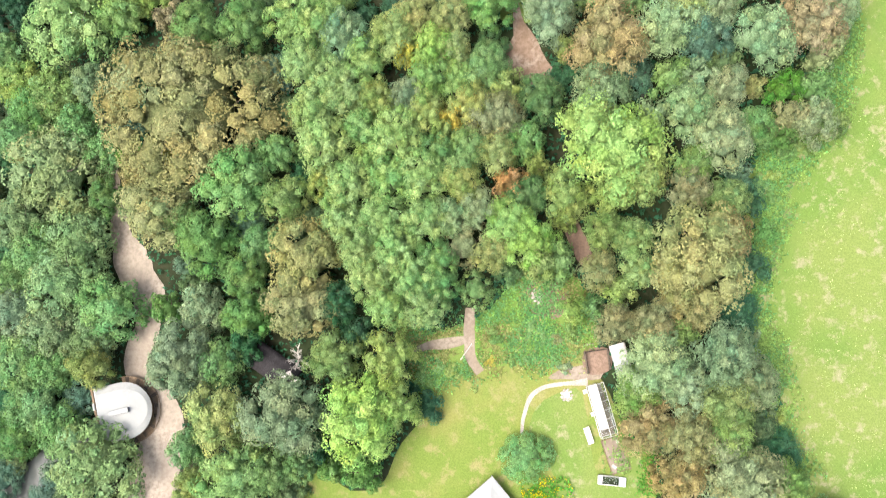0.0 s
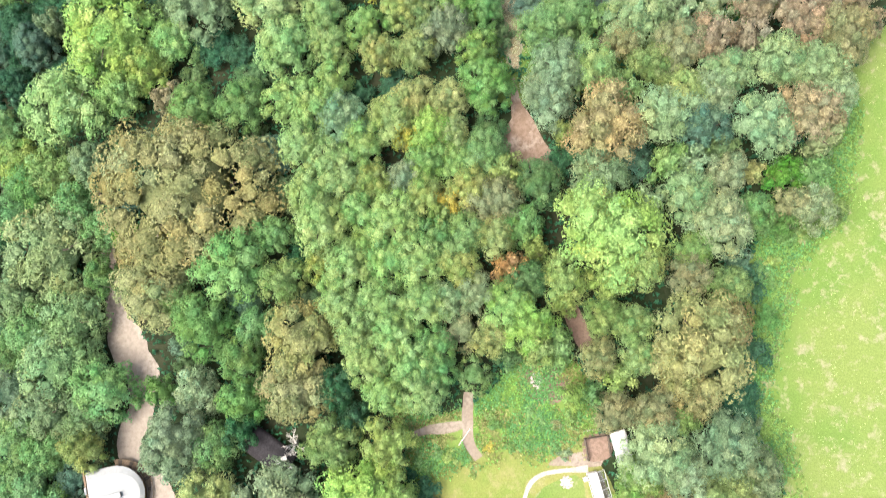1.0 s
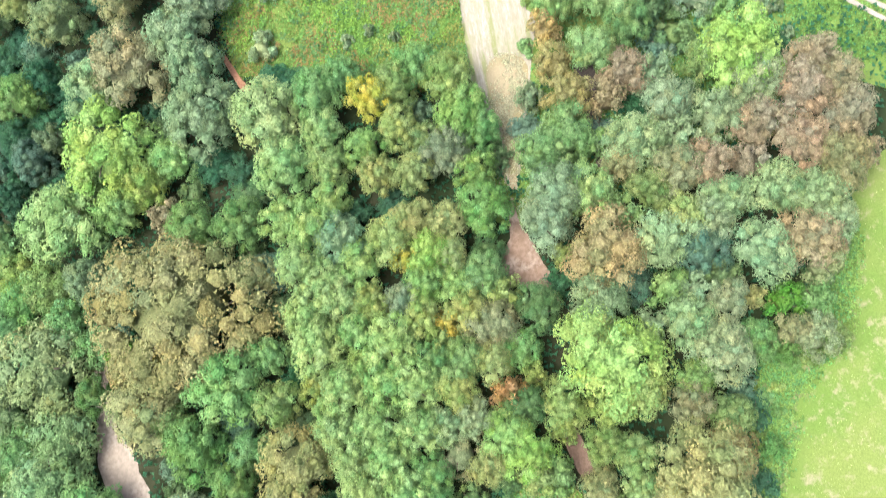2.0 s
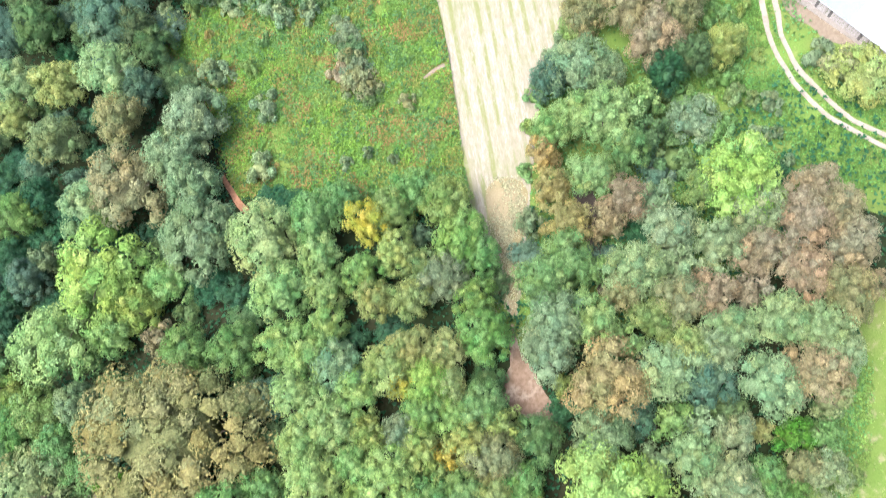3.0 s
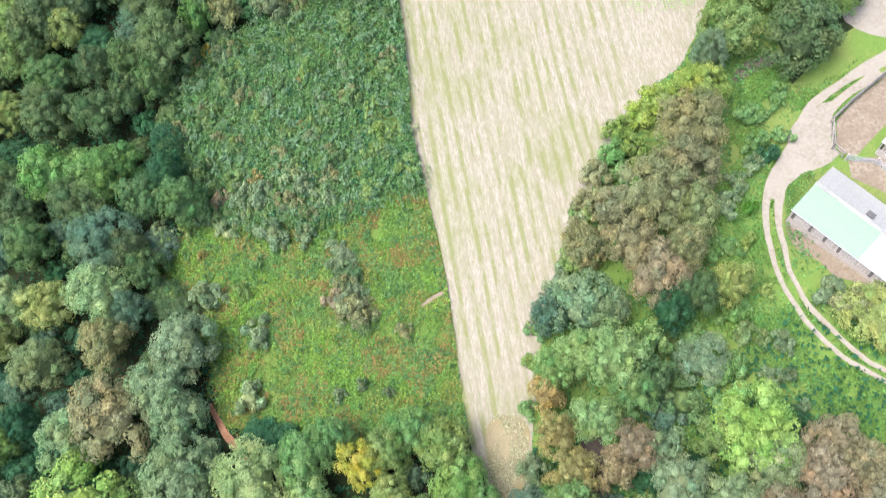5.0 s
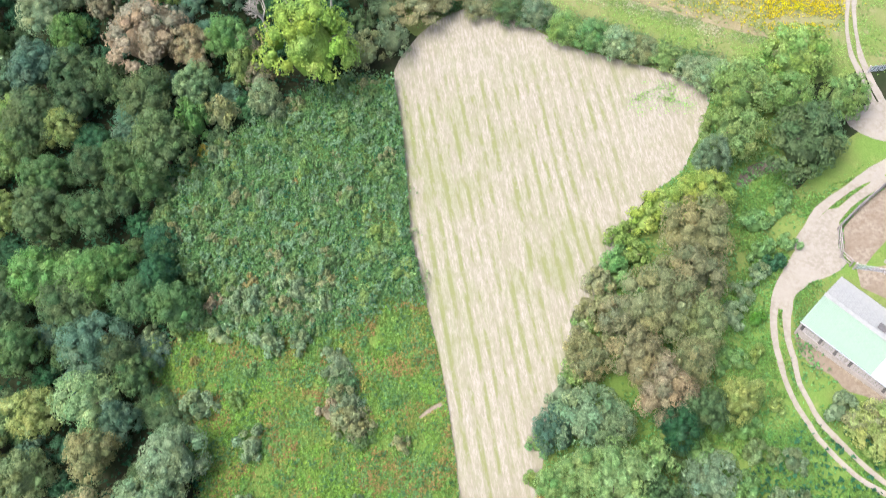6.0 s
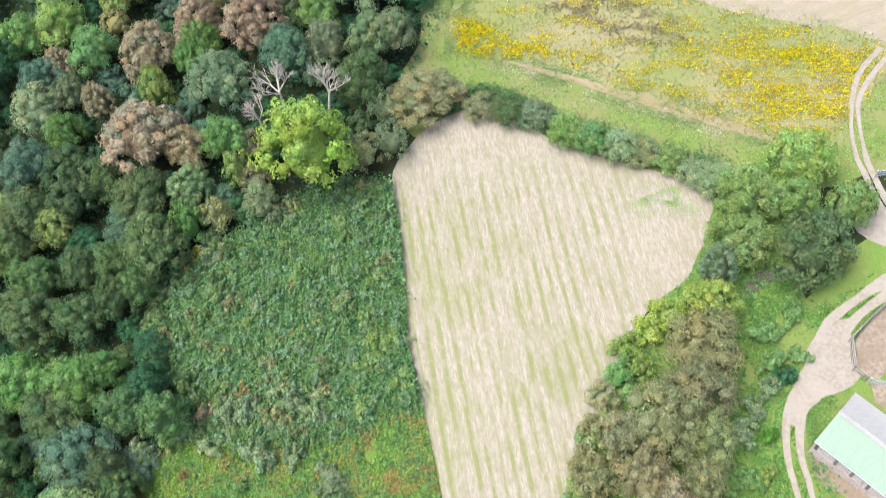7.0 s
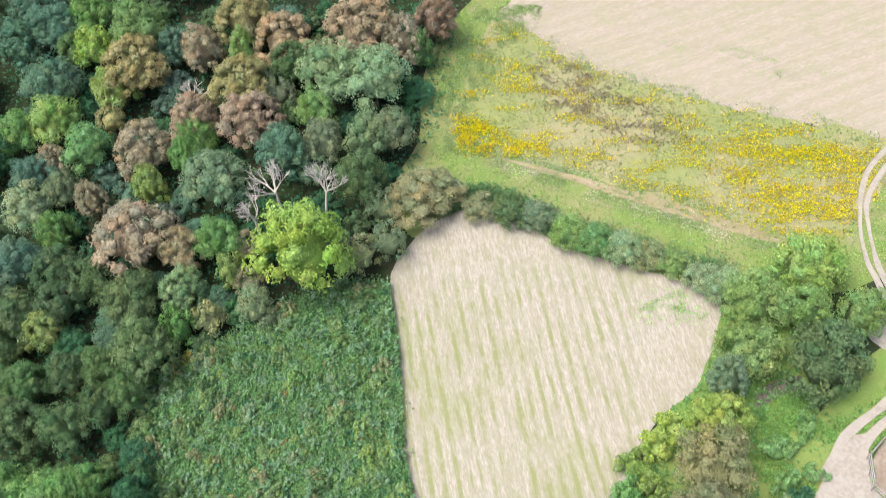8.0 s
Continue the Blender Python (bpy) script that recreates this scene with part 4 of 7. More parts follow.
tree(13.3, 11.8, 2.2, 7.8, "green", "F")
tree(11.1, 11.5, 2.1, 7.7, "olive", "L")
tree(-0.6, 24.8, 2.4, 8.1, "green", "F")
tree(0.1, 27.2, 1.9, 7.5, "olive", "L")
tree(15.2, 6.3, 1.7, 7.2, "lime", "F")
tree(17.1, 6.3, 1.5, 7.1, "green", "F")
tree(19.1, 24.0, 5.8, 12.1, "lime", "L")
tree(17.4, 27.3, 3.2, 9.0, "lime", "L")
tree(21.9, 21.0, 3.3, 9.2, "lime", "L")
tree(13.9, 19.3, 2.8, 8.6, "lime", "L")
tree(14.1, 16.7, 1.6, 7.1, "lime", "L")
tree(19.2, 19.3, 2.7, 8.4, "lime", "L")
tree(18.7, 36.5, 4.4, 10.5, "brownol", "L")
tree(12.4, 40.1, 3.1, 8.9, "teal", "L")
tree(14.2, 36.7, 1.4, 6.9, "lime", "F")
tree(18.1, 30.8, 3.6, 9.5, "blue", "F")
tree(24.0, 28.1, 1.9, 7.5, "greyol", "F")
tree(25.6, 37.4, 3.7, 9.6, "greyol", "L")
tree(29.2, 36.0, 3.1, 9.0, "dkblue", "F")
tree(30.2, 39.2, 2.9, 8.7, "greyol", "L")
tree(35.6, 35.7, 3.5, 9.4, "greyol", "L")
tree(40.2, 36.7, 3.4, 9.2, "tan", "L")
tree(41.9, 34.2, 1.9, 7.4, "tanol", "L")
tree(25.8, 32.4, 2.1, 7.7, "green", "L")
tree(28.5, 32.1, 2.1, 7.8, "greyol", "L")
tree(31.2, 33.3, 2.0, 7.6, "dkfern", "F")
tree(31.6, 30.6, 2.4, 8.1, "greyol", "L")
tree(35.2, 31.3, 1.4, 3.7, "pale", "S")
tree(37.7, 30.3, 1.1, 3.0, "pale", "S")
tree(27.6, 28.3, 2.9, 8.7, "greyol", "L")
tree(30.9, 24.8, 3.4, 9.2, "greyol", "L")
tree(28.2, 22.2, 2.4, 8.1, "olive", "L")
tree(27.6, 19.5, 2.6, 8.4, "tanol", "L")
tree(31.5, 18.2, 2.5, 8.2, "olive", "L")
tree(34.9, 26.3, 2.4, 6.6, "green", "W")
tree(38.6, 27.0, 2.1, 6.4, "tanol", "W")
tree(37.9, 24.7, 1.5, 5.9, "emer", "W")
tree(41.0, 26.6, 2.6, 6.8, "greyol", "W")
tree(38.2, 30.6, 2.1, 6.4, "vivid", "W")
tree(40.8, 30.5, 2.2, 6.5, "green", "W")
tree(42.9, 26.1, 1.6, 6.0, "olive", "W")
tree(28.4, 11.5, 5.6, 12.0, "brown", "L")
tree(26.1, 9.0, 3.0, 8.8, "brownol", "L")
tree(31.5, 13.8, 2.9, 8.6, "brownol", "L")
tree(28.3, 6.1, 2.6, 8.4, "brown", "L")
tree(36.6, 14.7, 1.4, 3.7, "green", "S")
tree(18.5, 14.9, 2.4, 8.1, "olive", "L")
tree(21.5, 14.1, 2.4, 8.1, "light", "L")
tree(22.0, 10.5, 2.3, 7.9, "light", "L")
tree(17.8, 10.4, 2.3, 8.0, "tanol", "L")
tree(20.2, 8.2, 2.0, 7.7, "light", "L")
tree(19.5, 4.3, 2.4, 8.1, "tanol", "L")
tree(23.6, 4.7, 2.8, 8.5, "tanol", "L")
tree(26.8, 3.4, 1.9, 7.5, "olive", "L")
tree(23.5, -0.4, 4.1, 10.1, "greyol", "L")
tree(21.5, -3.2, 2.9, 8.7, "olive", "L")
tree(26.7, -2.9, 2.9, 8.7, "greyol", "L")
tree(30.8, 0.8, 3.7, 9.7, "blue", "L")
tree(34.1, -2.2, 2.8, 8.6, "blue", "L")
tree(31.0, -4.4, 3.2, 9.1, "olive", "L")
tree(22.8, -6.9, 3.3, 9.1, "brownol", "L")
tree(27.0, -7.7, 3.5, 9.4, "tanol", "L")
tree(31.4, -7.9, 2.9, 8.6, "olive", "L")
tree(32.7, -12.5, 4.6, 10.8, "tanol", "L")
tree(26.2, -12.4, 3.1, 8.9, "brownol", "L")
tree(37.5, -13.3, 2.6, 8.3, "olive", "L")
tree(29.4, -9.7, 2.2, 7.9, "tanol", "L")
tree(-49.2, 44.0, 5.6, 11.9, "light", "F")
tree(-43.1, 52.7, 6.3, 12.8, "lime", "F")
tree(-38.8, 48.6, 3.4, 9.3, "lime", "F")
tree(-45.5, 49.9, 2.9, 8.7, "light", "F")
tree(-30.5, 56.7, 5.1, 11.3, "blue", "D")
tree(-34.5, 51.6, 2.9, 8.6, "light", "F")
tree(-41.1, 64.5, 5.3, 11.5, "tanol", "F")
tree(-46.7, 62.8, 3.9, 9.9, "greyol", "F")
tree(-34.1, 67.4, 4.2, 10.3, "teal", "F")
tree(-31.9, 64.0, 3.3, 9.2, "teal", "F")
tree(-53.2, 56.6, 2.1, 7.7, "blue", "D")
tree(-55.6, 53.6, 3.0, 8.8, "dkblue", "D")
tree(-58.0, 62.7, 3.5, 9.3, "emer", "F")
tree(-54.9, 65.1, 2.7, 8.4, "dark", "F")
tree(-57.8, 56.9, 2.4, 8.1, "dark", "F")
tree(-52.8, 72.7, 3.6, 9.5, "willow", "F")
tree(-53.1, 80.7, 3.4, 9.3, "goldol", "F")
tree(-44.9, 81.1, 4.3, 10.3, "greyol", "F")
tree(-40.5, 78.7, 2.7, 8.4, "dkblue", "F")
tree(-43.2, 74.3, 3.6, 9.6, "tanol", "L")
tree(-59.4, 82.1, 3.2, 9.0, "greyol", "F")
tree(-60.1, 76.8, 2.9, 8.6, "goldol", "F")
tree(-31.9, 72.5, 4.4, 10.5, "teal", "F")
# Western trees, y 85 to 135: darker hues carry the deep forest shade.
tree(-56.9, 89.4, 3.8, 9.8, "dkfern", "F")
tree(-60.8, 89.5, 2.9, 8.7, "dkblue", "F")
tree(-49.2, 93.7, 4.2, 10.3, "dkolive", "L")
tree(-45.0, 88.6, 4.3, 10.4, "dkblue", "L")
tree(-41.6, 87.0, 2.9, 8.7, "dkolive", "L")
tree(-54.9, 98.9, 4.2, 10.2, "emer", "F")
tree(-47.1, 97.8, 4.1, 10.1, "emer", "F")
tree(-61.6, 98.5, 3.1, 8.9, "dkolive", "L")
tree(-58.6, 95.7, 2.9, 8.7, "dkolive", "L")
tree(-39.9, 94.3, 3.1, 8.9, "dkfern", "F")
tree(-34.0, 92.5, 3.5, 9.4, "dkfern", "F")
tree(-39.0, 84.4, 2.5, 8.1, "dkfern", "F")
tree(-36.9, 96.9, 3.1, 8.9, "dark", "F")
tree(-21.6, 55.5, 5.0, 11.1, "light", "F")
tree(-15.4, 58.0, 3.6, 9.5, "green", "F")
tree(-14.5, 53.1, 2.9, 8.6, "light", "F")
tree(-19.3, 49.1, 3.8, 9.8, "light", "F")
tree(-13.6, 49.1, 2.7, 8.4, "light", "F")
tree(-13.4, 44.2, 2.8, 8.6, "light", "F")
tree(-8.4, 56.9, 2.9, 8.6, "gold", "F")
tree(-4.9, 52.9, 2.7, 8.4, "goldol", "D")
tree(-9.0, 50.7, 2.6, 8.3, "olive", "F")
tree(-7.6, 47.4, 2.4, 8.1, "goldol", "F")
tree(-3.2, 47.2, 2.6, 8.4, "goldol", "F")
tree(2.7, 53.8, 3.4, 9.3, "olive", "F")
tree(5.1, 51.7, 2.4, 8.0, "green", "F")
tree(0.7, 49.5, 3.0, 8.8, "blue", "F")
tree(4.3, 46.8, 2.5, 8.2, "olive", "F")
tree(-5.6, 57.9, 2.8, 8.6, "olive", "F")
tree(1.2, 58.3, 3.2, 9.0, "olive", "F")
tree(-2.9, 60.6, 2.8, 8.6, "green", "F")
tree(-12.1, 60.5, 2.4, 8.0, "green", "F")
tree(5.4, 42.4, 3.4, 9.3, "emer", "D")
tree(-1.9, 51.1, 2.4, 8.1, "willow", "F")
tree(10.9, 56.0, 1.6, 5.9, "teal", "W")
tree(13.5, 59.3, 2.4, 8.0, "orangeol", "L")
tree(15.1, 55.2, 2.7, 8.5, "orangeol", "L")
tree(14.7, 50.2, 3.6, 9.5, "green", "F")
tree(11.8, 48.1, 2.9, 8.7, "green", "F")
tree(13.6, 43.3, 3.7, 9.7, "teal", "F")
tree(17.4, 43.4, 3.2, 9.1, "light", "F")
tree(21.0, 40.9, 2.1, 7.7, "green", "F")
tree(17.6, 49.4, 1.9, 7.5, "green", "F")
tree(20.0, 67.1, 4.0, 10.1, "light", "L")
tree(16.2, 68.2, 2.7, 8.4, "light", "L")
tree(13.4, 66.3, 2.5, 8.2, "light", "L")
tree(17.8, 60.3, 2.9, 8.6, "light", "L")
tree(12.7, 64.1, 1.9, 7.4, "orangeol", "F")
tree(22.0, 63.2, 2.7, 8.5, "green", "F")
tree(24.5, 65.0, 2.2, 7.9, "dkfern", "F")
tree(24.1, 69.2, 2.1, 7.7, "light", "L")
tree(17.2, 74.3, 4.0, 8.0, "teal", "W")
tree(13.5, 73.7, 2.5, 6.7, "dkblue", "W")
tree(20.3, 73.5, 2.4, 6.7, "teal", "W")
tree(17.9, 81.4, 2.5, 6.7, "tanol", "W")
tree(23.2, 80.6, 3.5, 9.4, "tanol", "L")
tree(25.6, 76.6, 3.5, 9.3, "tan", "L")
tree(28.7, 79.5, 2.9, 8.7, "tanol", "L")
tree(26.0, 86.5, 4.5, 10.5, "dunol", "L")
tree(29.6, 74.1, 2.6, 8.4, "dkolive", "L")
tree(26.7, 72.5, 2.5, 8.2, "dark", "F")
tree(22.4, 86.1, 2.8, 6.9, "tanol", "W")
tree(30.3, 84.4, 3.0, 8.8, "tanol", "L")
tree(33.5, 75.2, 2.4, 8.0, "goldol", "F")
tree(34.0, 58.2, 4.5, 10.6, "limeol", "F")
tree(30.8, 58.0, 2.8, 8.5, "olive", "F")
tree(21.6, 57.4, 2.7, 8.4, "tan", "L")
tree(24.7, 57.1, 2.2, 7.8, "blue", "L")
tree(19.7, 55.0, 2.2, 7.8, "tan", "L")
tree(26.1, 53.0, 3.0, 8.8, "greyol", "L")
tree(22.2, 48.8, 3.5, 9.4, "greyol", "L")
tree(20.8, 46.6, 2.4, 8.1, "tanol", "L")
tree(26.8, 45.2, 3.1, 8.9, "tanol", "L")
tree(27.4, 39.5, 2.8, 8.5, "goldol", "L")
tree(31.3, 51.3, 3.1, 8.9, "greyol", "L")
tree(30.1, 45.7, 2.9, 8.7, "tan", "L")
tree(31.8, 41.7, 2.7, 8.4, "greyol", "L")
tree(35.6, 55.0, 3.1, 8.9, "greyol", "L")
tree(35.8, 49.8, 3.2, 9.0, "tan", "L")
tree(34.6, 46.2, 2.1, 7.7, "tan", "L")
tree(40.1, 53.4, 3.2, 9.0, "tan", "L")
tree(43.7, 54.5, 2.8, 8.6, "tan", "L")
tree(44.9, 50.4, 3.0, 8.8, "tan", "L")
tree(40.1, 47.3, 3.1, 8.9, "tan", "L")
tree(43.7, 45.2, 3.2, 9.0, "tanol", "L")
tree(36.8, 42.3, 3.3, 9.2, "greyol", "L")
tree(41.2, 41.6, 3.1, 8.9, "greyol", "L")
tree(41.7, 56.9, 2.7, 8.5, "tan", "L")
tree(46.4, 46.0, 2.0, 7.6, "tan", "L")
tree(42.7, 38.7, 2.5, 8.2, "greyol", "L")
tree(27.5, 49.4, 2.2, 7.9, "greyol", "L")
tree(23.9, 43.3, 2.5, 8.2, "olive", "L")
tree(23.1, 97.6, 2.0, 4.0, "sward", "W")
tree(25.9, 99.6, 2.1, 4.0, "fresh", "W")
tree(20.0, 91.6, 1.8, 4.0, "tanol", "W")
tree(18.5, 88.0, 1.7, 4.0, "tanol", "W")
tree(22.2, 94.5, 1.8, 4.0, "green", "W")
tree(27.8, 101.7, 2.1, 4.0, "fresh", "W")
tree(17.0, 84.4, 1.7, 4.0, "tanol", "W")
tree(24.3, 95.1, 1.7, 4.0, "sward", "W")
tree(31.1, 95.5, 4.3, 9.4, "dunol", "L")
tree(29.5, 89.5, 3.8, 9.8, "dunol", "L")
tree(-43.6, 99.6, 2.7, 8.4, "emer", "F")
# More of the western wood, its deep shade again put into the hues.
tree(-55.6, 107.9, 4.3, 10.4, "dkolive", "D")
tree(-48.1, 107.0, 3.4, 9.2, "dkolive", "L")
tree(-55.8, 113.6, 3.5, 9.3, "dkfern", "F")
tree(-49.5, 114.6, 2.7, 8.4, "dkolive", "F")
tree(-43.6, 109.6, 2.9, 8.7, "dkolive", "F")
tree(-40.4, 111.0, 2.6, 8.3, "dkfern", "L")
tree(-44.4, 114.6, 2.6, 8.4, "dkfern", "L")
tree(-37.3, 100.8, 1.9, 5.4, "dkolive", "T")
tree(-58.9, 122.4, 4.3, 10.4, "dkolive", "F")
tree(-54.3, 120.8, 2.7, 8.5, "goldol", "F")
tree(-59.7, 119.4, 3.2, 9.1, "dkfern", "F")
tree(-52.4, 124.4, 3.2, 9.1, "dkolive", "F")
tree(-59.7, 130.4, 3.9, 9.9, "dkblue", "L")
tree(-53.4, 129.3, 3.4, 9.3, "dkolive", "F")
tree(-55.0, 135.2, 2.8, 8.6, "emer", "L")
tree(-48.3, 127.8, 3.4, 7.5, "dkolive", "W")
tree(-41.8, 131.8, 5.4, 11.7, "tan", "D")
tree(-35.3, 130.0, 3.2, 9.0, "tan", "D")
tree(-40.8, 122.4, 4.1, 10.1, "dkolive", "L")
tree(-34.2, 124.0, 3.1, 8.9, "teal", "D")
tree(-38.4, 115.9, 4.4, 10.5, "dkfern", "F")
tree(-30.0, 130.4, 3.0, 8.8, "emer", "L")
tree(-26.7, 130.5, 2.2, 5.7, "tan", "T")
tree(-27.7, 126.5, 2.2, 7.8, "olive", "L")
tree(-25.2, 124.9, 2.2, 5.7, "tan", "T")
tree(-24.0, 121.2, 2.6, 6.8, "greyol", "W")
tree(-30.4, 120.5, 2.2, 6.4, "tanol", "W")
tree(-34.3, 119.5, 2.2, 7.8, "emer", "F")
tree(-17.4, 125.4, 6.3, 16.0, "limeg", "F")
tree(-10.4, 127.5, 3.1, 6.6, "tanol", "T")
tree(-6.5, 129.1, 2.6, 6.1, "blue", "T")
tree(-7.5, 134.5, 2.4, 5.9, "blue", "T")
tree(-1.9, 136.0, 5.3, 6.0, "dunol", "D")
tree(-10.7, 137.4, 3.6, 9.6, "dkolive", "L")
tree(-9.7, 144.4, 3.4, 9.3, "blue", "L")
tree(-17.5, 141.3, 2.4, 5.9, "blue", "T")
tree(-16.4, 144.3, 3.0, 8.8, "blue", "L")
tree(-21.8, 142.8, 3.8, 9.8, "dkblue", "F")
tree(-17.6, 149.5, 2.9, 8.7, "olive", "L")
tree(-15.7, 155.0, 4.8, 10.9, "teal", "L")
tree(-9.1, 153.7, 4.7, 10.9, "teal", "L")
tree(-6.6, 145.6, 3.0, 8.8, "blue", "L")
tree(-11.6, 163.2, 5.2, 11.5, "tan", "D")
tree(-5.5, 162.0, 3.4, 9.3, "tan", "D")
tree(-0.5, 166.1, 3.4, 9.3, "rust", "D")
tree(-2.9, 161.0, 2.0, 7.6, "dkfern", "F")
tree(-23.5, 162.3, 4.2, 10.3, "tan", "D")
tree(-22.2, 158.3, 3.2, 9.0, "dkolive", "D")
tree(-30.0, 166.8, 4.5, 10.6, "brownol", "D")
tree(-29.8, 162.3, 2.6, 8.3, "olive", "D")
tree(-36.3, 162.5, 3.4, 9.3, "tan", "D")
tree(-40.5, 163.6, 2.8, 8.5, "dkblue", "D")
tree(-29.1, 154.7, 4.5, 10.6, "brownol", "D")
tree(-27.3, 148.4, 4.2, 10.3, "tan", "D")
tree(-24.0, 154.7, 2.9, 6.4, "blue", "T")
tree(-35.9, 149.8, 3.8, 9.8, "tan", "D")
tree(-35.2, 146.8, 3.1, 8.9, "emer", "L")
tree(-36.3, 144.2, 2.4, 8.1, "emer", "L")
tree(-46.3, 159.8, 5.1, 11.4, "brownol", "D")
tree(-49.6, 157.6, 3.1, 8.9, "lime", "F")
tree(-46.7, 167.1, 4.4, 10.5, "emer", "L")
tree(-53.8, 165.2, 3.2, 9.0, "limeg", "L")
tree(-55.5, 171.5, 3.6, 9.5, "emer", "L")
tree(-67.1, 167.6, 3.9, 9.9, "dkblue", "F")
tree(-60.8, 169.8, 3.9, 9.9, "dkblue", "F")
tree(-65.2, 172.8, 4.0, 10.0, "dkblue", "F")
tree(-59.6, 158.9, 4.3, 10.4, "dkblue", "L")
tree(-57.5, 165.5, 2.5, 8.2, "dkfern", "F")
tree(-58.1, 152.8, 3.9, 9.9, "lime", "L")
tree(-64.3, 151.4, 3.6, 9.5, "emer", "L")
tree(-52.1, 147.5, 3.5, 9.4, "green", "L")
tree(-57.4, 146.8, 2.4, 8.0, "tan", "D")
tree(-59.8, 144.0, 3.2, 9.0, "dkblue", "L")
tree(-43.0, 145.9, 4.4, 10.5, "tan", "D")
tree(-50.0, 153.9, 2.4, 5.9, "pale", "T")
tree(-41.6, 140.7, 2.6, 8.3, "lime", "F")
tree(-31.2, 139.1, 4.4, 10.5, "blue", "F")
tree(-55.2, 142.0, 2.3, 8.0, "blue", "L")
tree(-50.4, 139.9, 2.3, 8.0, "tan", "D")
tree(-59.6, 139.3, 3.8, 9.7, "greyol", "L")
tree(46.8, 121.2, 4.2, 8.2, "limeol", "W")
tree(39.2, 116.5, 3.9, 7.9, "olive", "W")
tree(37.4, 109.8, 3.7, 7.8, "olive", "W")
tree(45.7, 107.9, 4.8, 8.7, "dkolive", "W")
tree(51.7, 114.3, 3.0, 7.1, "olive", "W")
tree(45.0, 115.1, 3.1, 7.3, "olive", "W")
tree(34.3, 106.0, 2.5, 8.2, "blue", "D")
tree(32.2, 100.7, 3.7, 8.2, "fresh", "D")
tree(9.7, -10.9, 3.1, 3.4, "green", "W")
tree(-12.2, 84.1, 1.7, 2.2, "blue", "W")
tree(-11.5, 81.5, 2.0, 2.6, "dkolive", "W")
tree(-10.9, 78.9, 2.1, 2.8, "blue", "W")
tree(-10.3, 76.5, 2.2, 2.8, "dunol", "W")
tree(-9.1, 75.0, 1.7, 2.2, "dkolive", "W")
tree(10.0, 133.9, 2.6, 3.8, "dkolive", "W")
tree(13.8, 133.1, 2.6, 3.3, "blue", "W")
tree(17.7, 130.0, 2.7, 4.1, "olive", "W")
tree(21.3, 128.2, 2.7, 4.2, "green", "W")
tree(24.7, 126.8, 2.8, 4.0, "greyol", "W")
tree(28.0, 125.8, 2.4, 3.2, "tanol", "W")
tree(31.1, 124.2, 2.2, 2.9, "olive", "W")
tree(34.2, 122.1, 2.4, 3.0, "greyol", "W")
tree(36.6, 120.3, 2.6, 4.0, "greyol", "W")
tree(5.9, 134.9, 2.5, 3.2, "tanol", "W")
tree(-71.9, 138.8, 3.6, 9.9, "dark", "L")
tree(-71.9, 177.0, 2.8, 10.3, "dkolive", "F")
tree(-40.7, 176.5, 3.5, 9.4, "blue", "D")
tree(-73.2, 124.2, 3.5, 7.4, "dkolive", "F")
tree(-31.4, -19.0, 3.1, 7.6, "olive", "L")
tree(-65.9, 27.3, 3.5, 6.7, "blue", "F")
tree(-64.0, 40.1, 2.9, 6.6, "light", "D")
tree(-44.9, -21.7, 3.1, 7.6, "blue", "L")
tree(-72.7, 157.3, 3.0, 8.7, "dkolive", "D")
tree(-58.7, -20.7, 2.6, 8.3, "green", "F")
tree(-66.3, 130.7, 3.1, 8.2, "blue", "W")
tree(-45.6, 178.3, 3.2, 10.3, "blue", "W")
tree(-64.7, 49.4, 2.7, 8.5, "blue", "L")
tree(-76.9, 186.9, 2.9, 9.0, "green", "D")
tree(-68.7, 93.0, 3.5, 8.3, "green", "F")
tree(-79.5, 180.2, 3.5, 8.6, "green", "D")
tree(-65.2, 100.7, 3.4, 7.8, "green", "W")
tree(-68.0, 55.8, 3.3, 7.1, "blue", "L")
tree(-64.9, 17.4, 2.9, 7.5, "blue", "L")
tree(-51.2, -21.1, 2.8, 6.8, "dkolive", "L")
tree(-66.1, 84.1, 3.1, 7.9, "dkblue", "D")
tree(-62.5, 178.8, 3.0, 9.0, "blue", "D")
tree(-62.5, 118.2, 3.2, 8.0, "olive", "W")
tree(-73.5, 181.5, 3.2, 9.9, "dkolive", "W")
tree(-75.6, 150.9, 2.9, 10.2, "dkolive", "F")
tree(-54.7, 181.9, 2.7, 10.0, "blue", "W")
tree(-72.4, 171.5, 2.7, 10.0, "dkolive", "D")
tree(-66.8, 115.5, 2.8, 6.6, "dkolive", "D")
tree(-67.4, 69.6, 3.5, 7.2, "green", "F")
tree(-74.0, 162.2, 3.3, 9.0, "dkolive", "F")
tree(-65.0, 185.1, 3.2, 9.5, "blue", "L")
tree(-63.2, 33.2, 3.2, 7.0, "blue", "F")
tree(-77.6, 168.5, 2.6, 9.8, "dkolive", "W")
tree(-79.3, 174.6, 2.9, 10.4, "green", "D")
tree(-73.5, 133.2, 3.2, 8.4, "dkolive", "F")
tree(-68.9, 77.8, 3.0, 7.5, "olive", "D")
tree(-68.7, 143.6, 2.7, 9.9, "dark", "F")
tree(-63.7, 124.4, 3.3, 7.2, "olive", "D")
tree(-9.7, 178.8, 3.2, 10.3, "dkolive", "D")
tree(-63.7, 75.2, 2.8, 6.7, "dkolive", "L")
tree(-82.0, 187.6, 3.5, 9.2, "green", "D")
